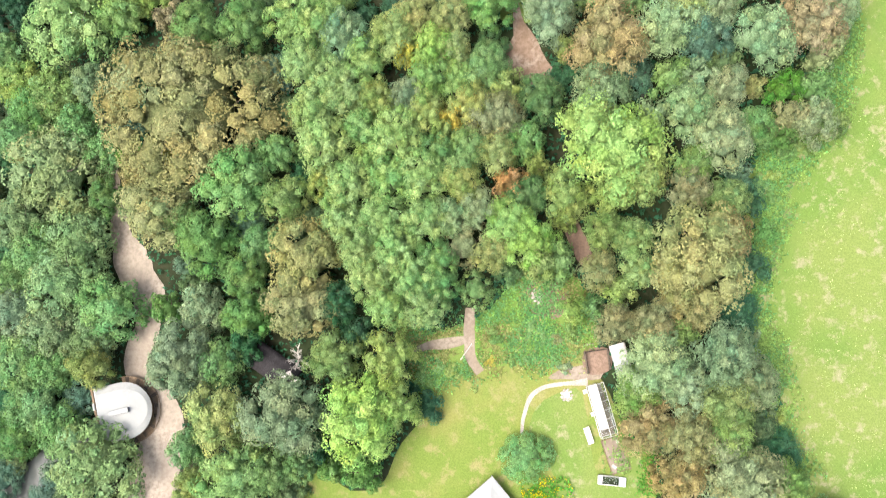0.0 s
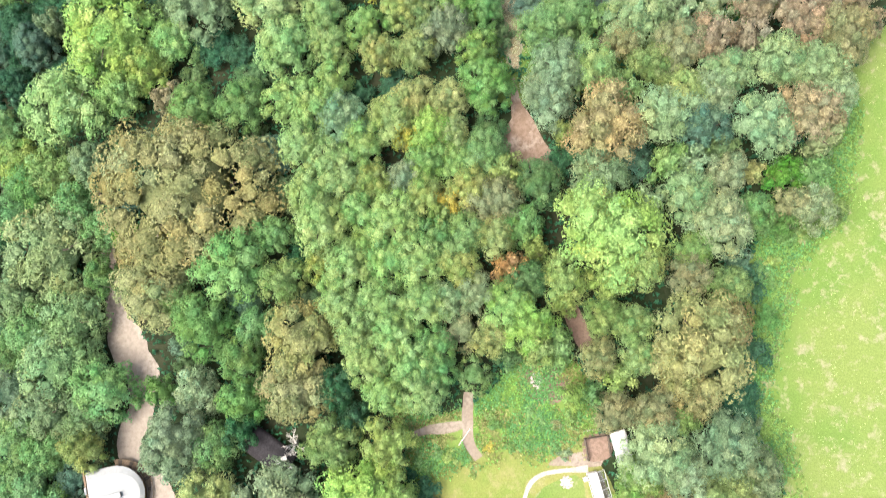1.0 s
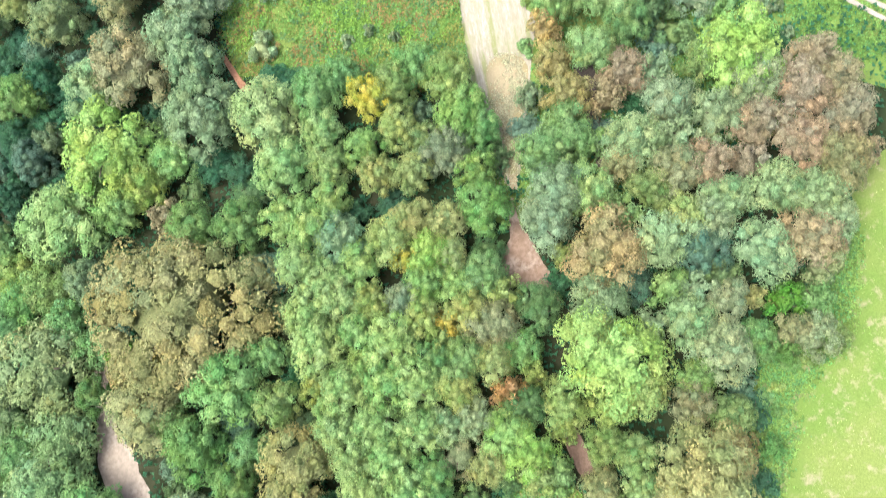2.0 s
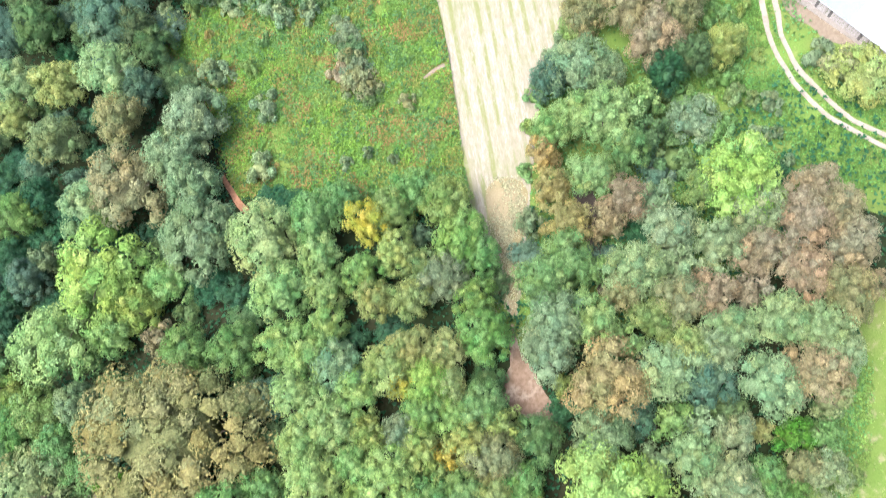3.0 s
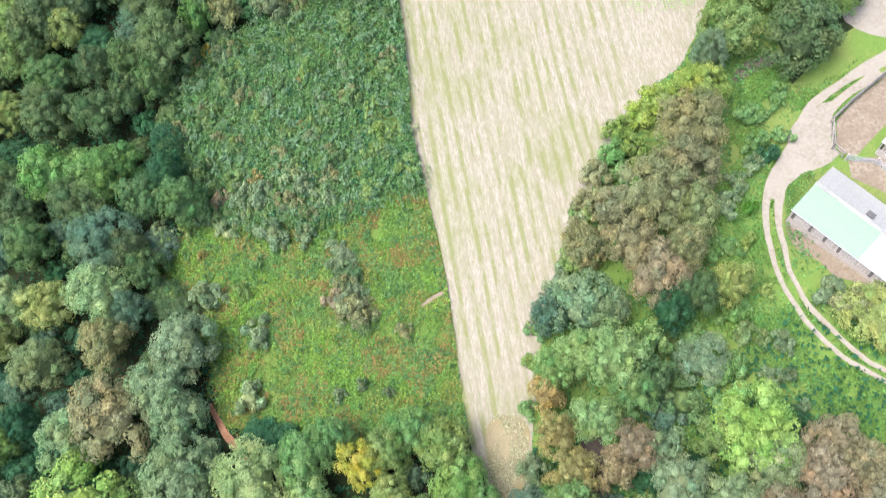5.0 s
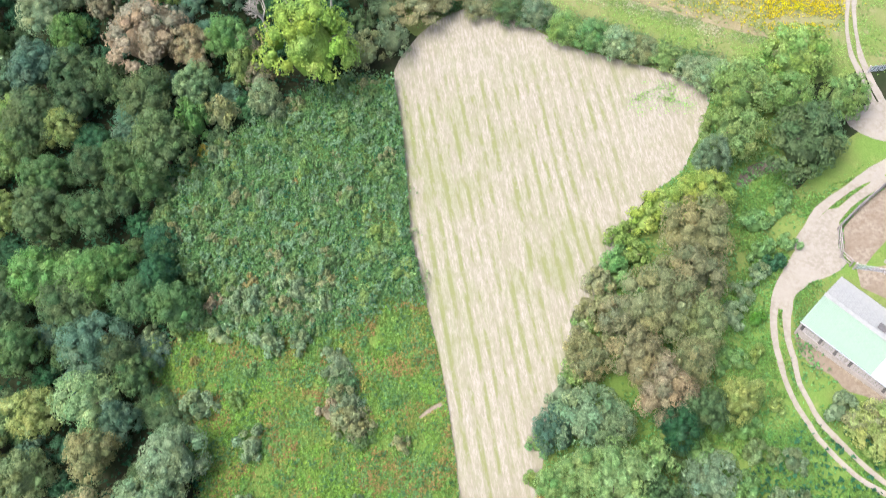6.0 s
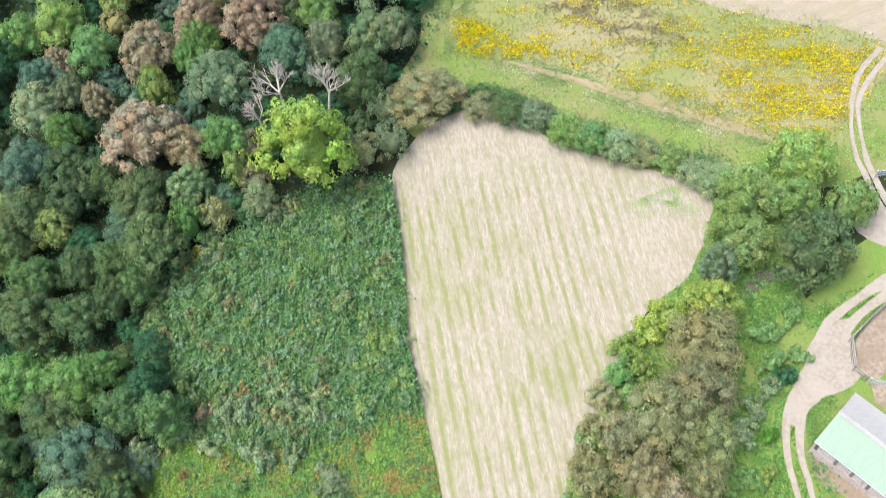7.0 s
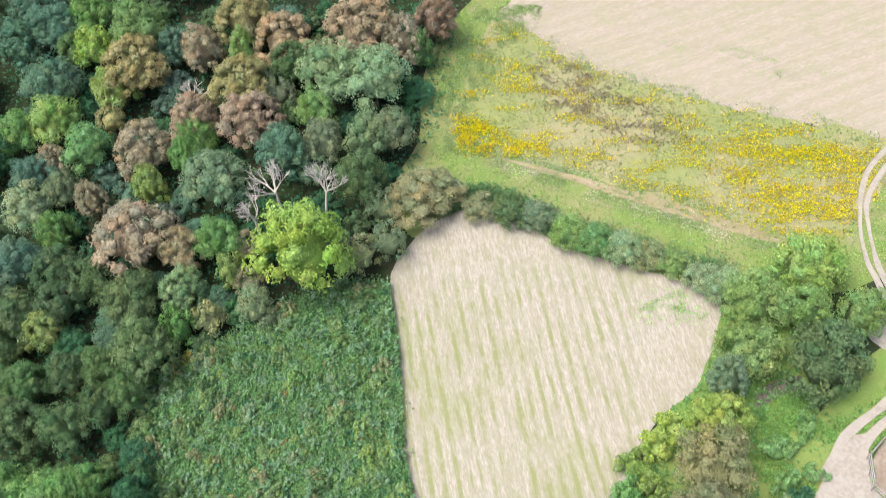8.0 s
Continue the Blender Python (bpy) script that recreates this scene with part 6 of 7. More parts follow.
bush(10.6, 4.1, 1.0, 1.0, "green")
bush(13.5, 2.8, 0.9, 0.8, "tanol")
bush(14.4, -0.4, 0.9, 0.8, "teal")
bush(1.1, -1.0, 1.1, 1.0, "lime")
bush(-0.4, -0.4, 0.9, 0.9, "green")
bush(-1.8, -2.6, 0.9, 0.9, "emer")
bush(5.7, 0.3, 0.8, 0.7, "gold")
bush(8.2, 0.3, 0.8, 0.7, "emer")
bush(9.8, 0.2, 0.7, 0.6, "green")
bush(15.1, 3.6, 1.1, 1.1, "olive")
bush(13.5, 0.2, 0.8, 0.7, "green")
bush(6.0, 4.0, 0.9, 0.9, "olive")
bush(-3.7, -3.1, 1.1, 1.0, "dark")
bush(15.2, 5.6, 1.0, 0.9, "lime")
bush(11.0, 11.6, 1.4, 1.3, "green")
bush(13.8, 11.6, 1.3, 1.2, "olive")
bush(8.2, 10.3, 1.2, 1.1, "green")
bush(-2.7, -1.1, 0.9, 0.9, "green")
bush(3.8, -3.1, 0.5, 0.5, "lime")
bush(38.3, 30.8, 1.5, 1.4, "vivid")
bush(35.9, 31.4, 1.2, 1.1, "pale")
bush(36.1, 26.1, 1.5, 1.4, "green")
bush(39.2, 24.1, 1.3, 1.2, "emer")
bush(40.7, 24.4, 1.2, 1.1, "olive")
bush(36.2, 20.1, 1.2, 1.1, "green")
bush(37.7, 18.8, 0.9, 0.9, "emer")
bush(35.6, 16.3, 0.9, 0.9, "olive")
bush(37.7, 21.3, 1.0, 1.0, "lime")
bush(36.3, -3.6, 1.5, 1.4, "green")
bush(37.8, -6.1, 1.3, 1.2, "lime")
bush(36.0, -9.3, 1.4, 1.3, "green")
bush(40.7, 31.4, 1.3, 1.2, "emer")
bush(41.9, 33.9, 1.3, 1.2, "green")
bush(35.2, 3.4, 1.2, 1.1, "teal")
bush(39.2, 98.6, 2.2, 2.8, "green")
bush(42.6, 100.2, 1.3, 1.7, "emer")
bush(39.5, 94.8, 1.9, 2.4, "green")
bush(40.5, 92.9, 1.7, 2.2, "dark")
bush(35.1, 80.9, 1.4, 1.8, "green")
bush(35.5, 76.8, 1.8, 2.3, "olive")
bush(38.4, 75.4, 1.2, 1.6, "lime")
bush(42.8, 95.5, 1.5, 1.9, "green")
bush(38.7, 92.0, 1.6, 2.0, "teal")
bush(42.8, 101.7, 1.6, 2.1, "green")


# ---- the canvas-roofed round house by the stream ----
def round_house():
    x0, y0 = -40.7, -6.0
    z0 = land(-37.5, -6.0) + 0.1
    house = thing("round_house", x0, y0, z0, "white canvas-roofed round cabin with a flat timber front on a deck", "cabin", 14)
    r, n = 3.4, 14
    outline = [(-2.9, -r), (-1.4, -r)] + [(r * math.sin(math.pi * i / n), -r * math.cos(math.pi * i / n)) for i in range(n + 1)] + [(-1.4, r), (-2.9, r)]
    bm = bmesh.new()
    lo = [bm.verts.new((x, y, 0.1)) for x, y in outline]
    hi = [bm.verts.new((x, y, 2.1)) for x, y in outline]
    for i in range(len(outline)):
        j = (i + 1) % len(outline)
        bm.faces.new((lo[i], lo[j], hi[j], hi[i]))
    part("wall", bm, TIMBER, house, "brown timber wall")
    bm = bmesh.new()
    rim = [bm.verts.new((x * 1.09 + 0.05, y * 1.07, 2.05)) for x, y in outline]
    sh = [bm.verts.new((x * 0.97, y * 0.80, 2.45)) for x, y in outline]
    top = [bm.verts.new((min(max(x, -2.9), 0.4 + 0.1 * x), 0.02 * y, 2.95)) for x, y in outline]
    m = len(outline)
    for i in range(m - 1):
        bm.faces.new((rim[i], rim[i + 1], sh[i + 1], sh[i]))
        bm.faces.new((sh[i], sh[i + 1], top[i + 1], top[i]))
    bm.faces.new(top)
    bm.faces.new((rim[0], sh[0], top[0], top[-1], sh[-1], rim[-1]))
    thicken(bm, 0.06)
    roof = part("roof", bm, CANVAS, house, "white stretched canvas roof")
    bm = boxed(-0.1, 0, 3.16, 2.4, 0.66, 0.5, 0, 0.04)
    vent = part("roof_vent", bm, CANVAS, house, "raised white roof vent")
    # Dark panel stands in for the shadow on the vent's east end.
    part("vent_end", boxed(1.11, 0, 3.22, 0.05, 0.54, 0.32), DARKPANE, vent, "dark panel for the shadow on the vent's end")
    for k in range(6):
        part("vent_slat", boxed(-1.0 + 0.36 * k, -0.345, 3.25, 0.24, 0.03, 0.2), WHITEPAINT, vent)
    # deck boards round the east side, posts below
    for i in range(26):
        a = math.pi * (i + 0.5) / 26
        part("deck_board", boxed(math.sin(a) * (r + 0.5), -math.cos(a) * (r + 0.5), 0.05, 0.9, 0.47, 0.06, math.degrees(a) - 90), TIMBER if i % 3 else DARKWOOD, house)
    bm = bmesh.new()
    for i in range(27):
        a, b = math.pi * i / 27, math.pi * (i + 1) / 27
        bar(bm, (math.sin(a) * (r + 0.95), -math.cos(a) * (r + 0.95), 0.55), (math.sin(b) * (r + 0.95), -math.cos(b) * (r + 0.95), 0.55), 0.05, n=5)
    part("hand_rail", bm, TIMBER, house, "curved timber hand rail")
    part("deck", boxed(-1.2, 0, -0.06, 6.2, 7.4, 0.14), TIMBER, house, "timber platform")
    part("front_beam", boxed(-3.35, 0, 2.0, 0.22, 7.6, 0.22, 0, 0.02), TIMBER, house, "long timber beam across the front")
    part("front_beam", boxed(-3.75, 0, 0.9, 0.14, 7.6, 0.14), DARKWOOD, house)
    for y in (-3.6, -1.2, 1.2, 3.6):
        part("front_post", boxed(-3.35, y, 0.95, 0.16, 0.16, 2.0), TIMBER, house)
        part("stilt", boxed(-3.6, y, -1.2, 0.2, 0.2, 2.3), DARKWOOD, house)
        part("stilt", boxed(-0.6, y, -0.9, 0.2, 0.2, 1.6), DARKWOOD, house)
    for y in (-2.2, 1.4):
        part("canvas_roll", boxed(-3.45, y, 2.14, 0.3, 0.9, 0.2, 0, 0.05), CANVAS, house, "rolled cream canvas")


round_house()


# ---- the barn ----
def roof_sheet(name, length, mat_, parent, x, y, z, tilt, shared):
    """A ribbed roof sheet a metre wide, from its lower edge up the slope."""
    if shared.get(name) is None:
        bm = bmesh.new()
        rows = []
        for v in (0.0, length):
            rows.append([bm.verts.new((-0.51 + 1.02 * i / 20, v, 0.03 if i % 4 in (1, 2) else 0.0)) for i in range(21)])
            rows.append([bm.verts.new((-0.51 + 1.02 * i / 20, v, -0.03)) for i in range(21)])
        for i in range(20):
            bm.faces.new((rows[0][i], rows[0][i + 1], rows[2][i + 1], rows[2][i]))
            bm.faces.new((rows[1][i + 1], rows[1][i], rows[3][i], rows[3][i + 1]))
            bm.faces.new((rows[0][i + 1], rows[0][i], rows[1][i], rows[1][i + 1]))
            bm.faces.new((rows[2][i], rows[2][i + 1], rows[3][i + 1], rows[3][i]))
        me = bpy.data.meshes.new(name)
        bm.to_mesh(me)
        bm.free()
        me.materials.append(mat_)
        shared[name] = me
    ob = new(name, shared[name])
    ob.parent = parent
    ob.matrix_local = pose(x, y, z, 0, 0, 0 if tilt > 0 else 180) @ pose(0, 0, 0, abs(tilt), 0, 0)
    return ob


def barn():
    wide, eave, rise = 7.7, 2.9, 1.15
    x0, y0 = 41.9, 84.2
    z0 = land(43, 86)
    ob = thing("barn", x0, y0, z0, "long low barn with mint green and white sheet roof", "barn", -45)
    shared = {}
    half = wide / 2 + 0.3
    slope = math.degrees(math.atan2(rise, half))
    run = math.hypot(half, rise)
    for i in range(24):
        name, m = ("mint_sheet", MINT) if i < 9 else ("white_sheet", WHITEROOF)
        roof_sheet(name, run, m, ob, 0.25 + i * 1.02, -0.3, eave + 0.05 + 0.01 * (i % 2), slope, shared)
        roof_sheet("grey_sheet", run, GREYROOF, ob, 0.25 + i * 1.02, wide + 0.3, eave + 0.05 + 0.01 * (i % 2), -slope, shared)
    bm = bmesh.new()
    for s in (-1, 1):
        box(bm, 12.0, wide / 2 + s * 0.12, eave + rise + 0.09, 24.6, 0.26, 0.04)
    part("ridge_cap", bm, GREYROOF, ob)
    light = part("skylight", boxed(0, 0, 0, 1.0, 1.0, 0.10), DARKPANE, ob, "dark square roof light")
    light.matrix_local = pose(6.7, wide / 2 + 1.15, eave + rise - 0.18, -slope, 0, 0)
    part("low_wall", boxed(12, 0, 0.45, 24, 0.2, 1.3), CONCRETE, ob, "pale concrete dwarf wall")
    for i in range(9):
        part("post", boxed(i * 3.0, -0.12, 1.4, 0.2, 0.14, 3.0), CONCRETE, ob, "pale concrete post")
    for i in range(8):
        for k in range(8):
            part("board", boxed(i * 3.0 + 0.3 + k * 0.345, -0.03 - 0.02 * (k % 2), 2.0, 0.32, 0.04, 1.75), GREYWOOD if (i * 3 + k) % 7 else DARKPANE, ob)
    bm = bmesh.new()
    vs = [bm.verts.new(v) for v in ((0, 0, -0.4), (0, wide, -0.4), (0, wide, eave), (0, wide / 2, eave + rise), (0, 0, eave))]
    bm.faces.new(vs)
    thicken(bm, 0.15)
    part("gable_wall", bm, GREYWOOD, ob, "grey boarded gable")
    bm = bmesh.new()
    vs = [bm.verts.new(v) for v in ((24, 0, -0.4), (24, wide, -0.4), (24, wide, eave), (24, wide / 2, eave + rise), (24, 0, eave))]
    bm.faces.new(vs)
    thicken(bm, 0.15)
    part("gable_wall", bm, GREYWOOD, ob)
    part("back_wall", boxed(12, wide, 1.2, 24, 0.15, 3.2), GREYWOOD, ob)
    part("gutter", bar(bmesh.new(), (-0.3, -0.34, eave - 0.02), (24.3, -0.34, eave - 0.02), 0.07, n=6), STEEL, ob)


barn()


def cattle_shed():
    x0, y0 = 53.4, 92.6
    ob = thing("cattle_shed", x0, y0, land(x0, y0), "slate-grey roofed cattle shed with slatted sides", "shed", -45)
    for k in range(12):
        a = part("roof_sheet", boxed(k * 1.02 + 0.3, 4.2, 2.9, 1.0, 9.0, 0.06), SLATE, ob)
        a.rotation_euler = (radians(4), 0, 0)
    for i in range(5):
        part("post", boxed(i * 3.0, 0.1, 1.35, 0.18, 0.18, 2.8), STEEL, ob, "galvanised post")
        part("post", boxed(i * 3.0, 8.2, 1.35, 0.18, 0.18, 3.2), STEEL, ob)
    for k in range(40):
        part("slat", boxed(k * 0.3 + 0.15, 0, 1.9, 0.2, 0.04, 1.5), GREYWOOD if k % 4 else DARKWOOD, ob)
    part("low_wall", boxed(6, 0, 0.4, 12, 0.2, 1.3), CONCRETE, ob)
    for k in range(24):
        part("slat", boxed(0, k * 0.34 + 0.2, 1.7, 0.04, 0.22, 2.1), GREYWOOD, ob)
    part("back_wall", boxed(6, 8.3, 1.2, 12, 0.15, 2.8), GREYWOOD, ob)


cattle_shed()


def steel_gate(x, y, turn, w, group="gates of the yard"):
    ob = thing("field_gate", x, y, land(x, y) + 0.1, "galvanised tubular steel farm gate", "gate", turn, group)
    for k in range(6):
        part("rail", bar(bmesh.new(), (0, 0, 0.15 + 0.2 * k), (w, 0, 0.15 + 0.2 * k), 0.03, n=6), STEEL, ob)
    for u in (0, w / 2, w):
        part("upright", bar(bmesh.new(), (u, 0, 0), (u, 0, 1.2), 0.03, n=6), STEEL, ob)
    for u in (-0.15, w + 0.15):
        part("gate_post", boxed(u, 0, 0.5, 0.2, 0.2, 1.7, 0, 0.02), GREYWOOD, ob)


steel_gate(49.9, 91.9, -12, 3.4)
steel_gate(53.2, 91.0, -45, 4.2)
steel_gate(57.3, 120.8, 10, 3.6)


def fence(pts, height, label, wood=FENCEWOOD):
    """Post and rail fence along a line: posts every two metres, three rails, close boards below."""
    ob = thing("pen_fence", pts[0][0], pts[0][1], land(*pts[0]), label, "fence")
    ox, oy, oz = ob.location
    for a, b in zip(pts, pts[1:]):
        a, b = Vector(a), Vector(b)
        n = max(1, round((b - a).length / 1.9))
        turn = math.degrees(math.atan2(b.y - a.y, b.x - a.x))
        for i in range(n + 1):
            q = a.lerp(b, i / n)
            part("post", boxed(q.x - ox, q.y - oy, land(q.x, q.y) - oz + 0.6, 0.15, 0.15, height + 0.35, turn), wood, ob)
            if i == n:
                continue
            e = a.lerp(b, (i + 1) / n)
            m = (q + e) / 2
            for h in (0.35, 0.75, 1.12):
                bm = bmesh.new()
                z1, z2 = land(q.x, q.y) - oz + h * height, land(e.x, e.y) - oz + h * height
                bar(bm, (q.x - ox, q.y - oy, z1), (e.x - ox, e.y - oy, z2), 0.075, n=4)
                part("rail", bm, wood, ob)
    return ob


fence([(49.4, 92.3), (48.5, 93.6), (48.9, 97.3), (51.6, 99.8), (54.8, 102.4), (58.5, 105.5)], 1.25, "grey weathered wooden post and rail fence round the pen")
fence([(17.1, -1.1), (16.7, 1.3), (19.3, 1.7), (19.6, -0.6)], 0.9, "low dark wooden fence round the dug garden plot", DARKWOOD)

# ---- the garden ----
def greenhouse():
    ob = thing("greenhouse", 18.6, -5.4, land(18.6, -5.4), "long narrow white-framed glass greenhouse with plants inside", "greenhouse", -75)
    w, l, h = 1.9, 6.2, 1.5
    part("plinth", boxed(0, 0, 0.05, l, w, 0.3), CONCRETE, ob)
    part("soil_bed", boxed(0, 0, 0.24, l - 0.2, w - 0.2, 0.08), EARTH, ob)
    for s in (-1, 1):
        for k in range(7):
            x = -l / 2 + k * l / 6
            part("glazing_bar", bar(bmesh.new(), (x, s * w / 2, 0.2), (x, s * w / 2, h), 0.035, n=4), WHITEPAINT, ob)
            part("glazing_bar", bar(bmesh.new(), (x, s * w / 2, h), (x, 0, h + 0.65), 0.035, n=4), WHITEPAINT, ob)
        for z, y in ((h, w / 2), (0.22, w / 2)):
            part("eave_bar", bar(bmesh.new(), (-l / 2, s * y, z), (l / 2, s * y, z), 0.045, n=4), WHITEPAINT, ob)
        for k in range(6):
            x = -l / 2 + (k + 0.5) * l / 6
            pane = part("roof_pane", boxed(0, 0, 0, l / 6 - 0.06, 1.12, 0.015), (CANVAS if s < 0 and k < 5 else GLASS), ob, "milky shading panel" if s < 0 and k < 5 else "")
            pane.matrix_local = pose(x, s * w / 4, h + 0.34, -s * 34.4, 0, 0)
            pane.visible_shadow = not (s > 0)
            side = part("side_pane", boxed(x, s * w / 2, 0.86, l / 6 - 0.06, 0.012, 1.2), GLASS, ob)
            side.visible_shadow = False
    part("ridge_bar", bar(bmesh.new(), (-l / 2, 0, h + 0.66), (l / 2, 0, h + 0.66), 0.05, n=4), WHITEPAINT, ob, "white ridge")
    for x in (-l / 2, l / 2):
        part("end_bar", bar(bmesh.new(), (x, 0, 0.2), (x, 0, h + 0.65), 0.04, n=4), WHITEPAINT, ob)


greenhouse()


def raised_bed(x, y, turn, l, w):
    ob = thing("raised_bed", x, y, land(x, y), "timber-edged vegetable bed with green plants", "garden bed", turn)
    for s in (-1, 1):
        part("side_board", boxed(0, s * w / 2, 0.12, l, 0.10, 0.36), TIMBER, ob)
        part("end_board", boxed(s * l / 2, 0, 0.12, 0.10, w, 0.36), TIMBER, ob)
    part("soil", boxed(0, 0, 0.13, l - 0.1, w - 0.1, 0.24), EARTH, ob)
    for i, (u, v) in enumerate(((-1.4, 0.6), (0.2, 0.3), (1.2, -0.7))):
        part("slab", boxed(u, v, 0.28, 0.6, 0.35, 0.06, 15 * i), CONCRETE, ob, "pale stone slab")


raised_bed(20.3, -10.6, -72, 4.0, 2.3)


def cold_frame():
    ob = thing("cold_frame", 19.7, -13.6, land(19.7, -13.6), "white cold frame with a steel end box", "cold frame", -6)
    for s in (-1, 1):
        part("side", boxed(0, s * 0.5, 0.3, 3.0, 0.08, 0.6), WHITEPAINT, ob)
    part("end_box", boxed(-1.35, 0, 0.36, 0.5, 1.05, 0.66, 0, 0.03), WHITEPAINT, ob, "white end box")
    part("end_box", boxed(1.25, 0, 0.38, 0.8, 1.08, 0.7, 0, 0.06), STEEL, ob, "steel end box")
    part("soil", boxed(0, 0, 0.15, 2.9, 0.92, 0.3), LITTER, ob)
    part("glass_lid", boxed(-0.1, 0, 0.6, 1.95, 0.95, 0.02), GLASS, ob, "glass lid").visible_shadow = False


cold_frame()


def garden_bench():
    ob = thing("garden_table", 17.1, -8.4, land(17.1, -8.4), "long white garden table on the lawn", "table", -72)
    for k in range(4):
        part("top_board", boxed(0, -0.27 + 0.18 * k, 0.72, 2.0, 0.17, 0.04), WHITEPAINT, ob)
    for x in (-0.85, 0.85):
        for y in (-0.25, 0.25):
            part("leg", boxed(x, y, 0.35, 0.07, 0.07, 0.72), WHITEPAINT, ob)


garden_bench()


def garden_chair(x, y, turn):
    ob = thing("garden_chair", x, y, land(x, y) + 0.06, "white plastic garden chair on the lawn", "chair", turn, "chairs on the lawn")
    part("seat", boxed(0, 0, 0.42, 0.46, 0.46, 0.04, 0, 0.01), WHITEPAINT, ob)
    part("backrest", boxed(0, 0.22, 0.66, 0.46, 0.04, 0.46, 0, 0.01), WHITEPAINT, ob)
    for u in (-0.2, 0.2):
        for v in (-0.2, 0.2):
            part("leg", boxed(u, v, 0.2, 0.04, 0.04, 0.42), WHITEPAINT, ob)
        part("arm", boxed(u * 1.1, 0, 0.62, 0.05, 0.42, 0.03), WHITEPAINT, ob)


garden_chair(18.1, -5.2, 20)
garden_chair(17.6, -5.9, 110)
garden_chair(16.7, -3.3, 200)


def lean_to():
    ob = thing("garden_shed", 20.7, 0.6, land(20.7, 0.6), "small shed with a pale corrugated roof under trees", "shed", -75)
    for k in range(5):
        a = part("roof_sheet", boxed(-1.4 + 0.7 * k, 0, 2.1, 0.69, 1.7, 0.04), WHITEROOF, ob)
        a.rotation_euler = (radians(6), 0, 0)
    for s in (-1, 1):
        part("side_wall", boxed(0, s * 0.75, 1.0, 3.3, 0.08, 2.1), GREYWOOD, ob)
        part("end_wall", boxed(s * 1.65, 0, 1.0, 0.08, 1.5, 2.1), GREYWOOD, ob)


lean_to()


def block_edging():
    ob = thing("block_edging", 16.7, 2.2, land(16.7, 2.2), "row of pale stones edging dug earth", "edging", 6)
    rng = random.Random(4)
    for k in range(9):
        b = boxed(k * 0.34, rng.uniform(-0.05, 0.05), 0.15, 0.26, 0.24, 0.3 + rng.uniform(-0.05, 0.1), rng.uniform(-12, 12), 0.04)
        part("block", b, STONE if k % 2 else WHITESTONE, ob)


block_edging()


def marquee():
    ob = thing("marquee", 5.4, -17.7, land(5, -16), "white canvas marquee with a peaked roof", "tent", 40)
    bm = bmesh.new()
    e = [bm.verts.new((x, y, 2.1)) for x, y in ((-3.2, -3.2), (3.2, -3.2), (3.2, 3.2), (-3.2, 3.2))]
    top = bm.verts.new((0, 0, 3.6))
    for i in range(4):
        bm.faces.new((e[i], e[(i + 1) % 4], top))
    bmesh.ops.subdivide_edges(bm, edges=bm.edges[:], cuts=3, use_grid_fill=True)
    for v in bm.verts:
        d = max(abs(v.co.x), abs(v.co.y)) / 3.2
        v.co.z -= 0.25 * math.sin(math.pi * d) if d < 1 else 0
    thicken(bm, 0.03)
    part("canopy", bm, CANVAS, ob, "white canopy")
    for x in (-3.1, 3.1):
        for y in (-3.1, 3.1):
            part("pole", bar(bmesh.new(), (x, y, -0.6), (x, y, 2.2), 0.05), STEEL, ob)
    for i in range(4):
        a = i * 90
        v = part("valance", boxed(0, 0, 0, 6.4, 0.03, 0.35), CANVAS, ob)
        v.matrix_local = pose(0, 0, 0, 0, 0, a) @ pose(0, 3.2, 1.95)


marquee()


def stone_ring(x, y, r, n, label):
    ob = thing("fire_pit", x, y, land(x, y), label, "fire pit")
    rng = random.Random(9)
    for i in range(n):
        a = 2 * math.pi * i / n
        bm = bmesh.new()
        bmesh.ops.create_icosphere(bm, subdivisions=1, radius=0.22, matrix=pose(r * math.cos(a), r * math.sin(a), 0.1, 0, 0, rng.uniform(0, 90)) @ Matrix.Diagonal((1.2, 0.9, 0.8, 1)))
        for v in bm.verts:
            v.co += Vector((rng.uniform(-0.05, 0.05), rng.uniform(-0.05, 0.05), rng.uniform(-0.03, 0.03)))
        part("stone", bm, STONE if i % 3 else WHITESTONE, ob)
    bm = bmesh.new()
    bmesh.ops.create_cone(bm, cap_ends=True, segments=14, radius1=r, radius2=r * 0.6, depth=0.16, matrix=Matrix.Translation((0, 0, 0.08)))
    part("ash", bm, CONCRETE, ob, "pale grey ash")


stone_ring(11.6, 8.1, 0.85, 11, "ring of stones round pale ash")
stone_ring(14.7, -3.7, 0.6, 9, "small stone ring on the lawn")


def black_hut():
    x0, y0 = -21.0, -0.4
    ob = thing("black_hut", x0, y0, land(x0, y0), "low hut under black tarpaulin among trees", "hut", -35)
    bm = bmesh.new()
    vs = []
    for i in range(9):
        for j in range(7):
            u, v = -3.2 + 6.4 * i / 8, -1.7 + 3.4 * j / 6
            vs.append(bm.verts.new((u, v, 2.2 - 0.35 * abs(v) + 0.12 * noise.noise(Vector((u, v, 2))))))
    for i in range(8):
        for j in range(6):
            a = i * 7 + j
            bm.faces.new((vs[a], vs[a + 7], vs[a + 8], vs[a + 1]))
    thicken(bm, 0.04)
    part("tarpaulin", bm, BLACKSHEET, ob, "black tarpaulin roof", True)
    for s in (-1, 1):
        part("side_wall", boxed(0, s * 1.45, 0.8, 6.0, 0.1, 1.7), DARKWOOD, ob)
        part("end_wall", boxed(s * 3.0, 0, 0.8, 0.1, 2.8, 1.7), DARKWOOD, ob)


black_hut()


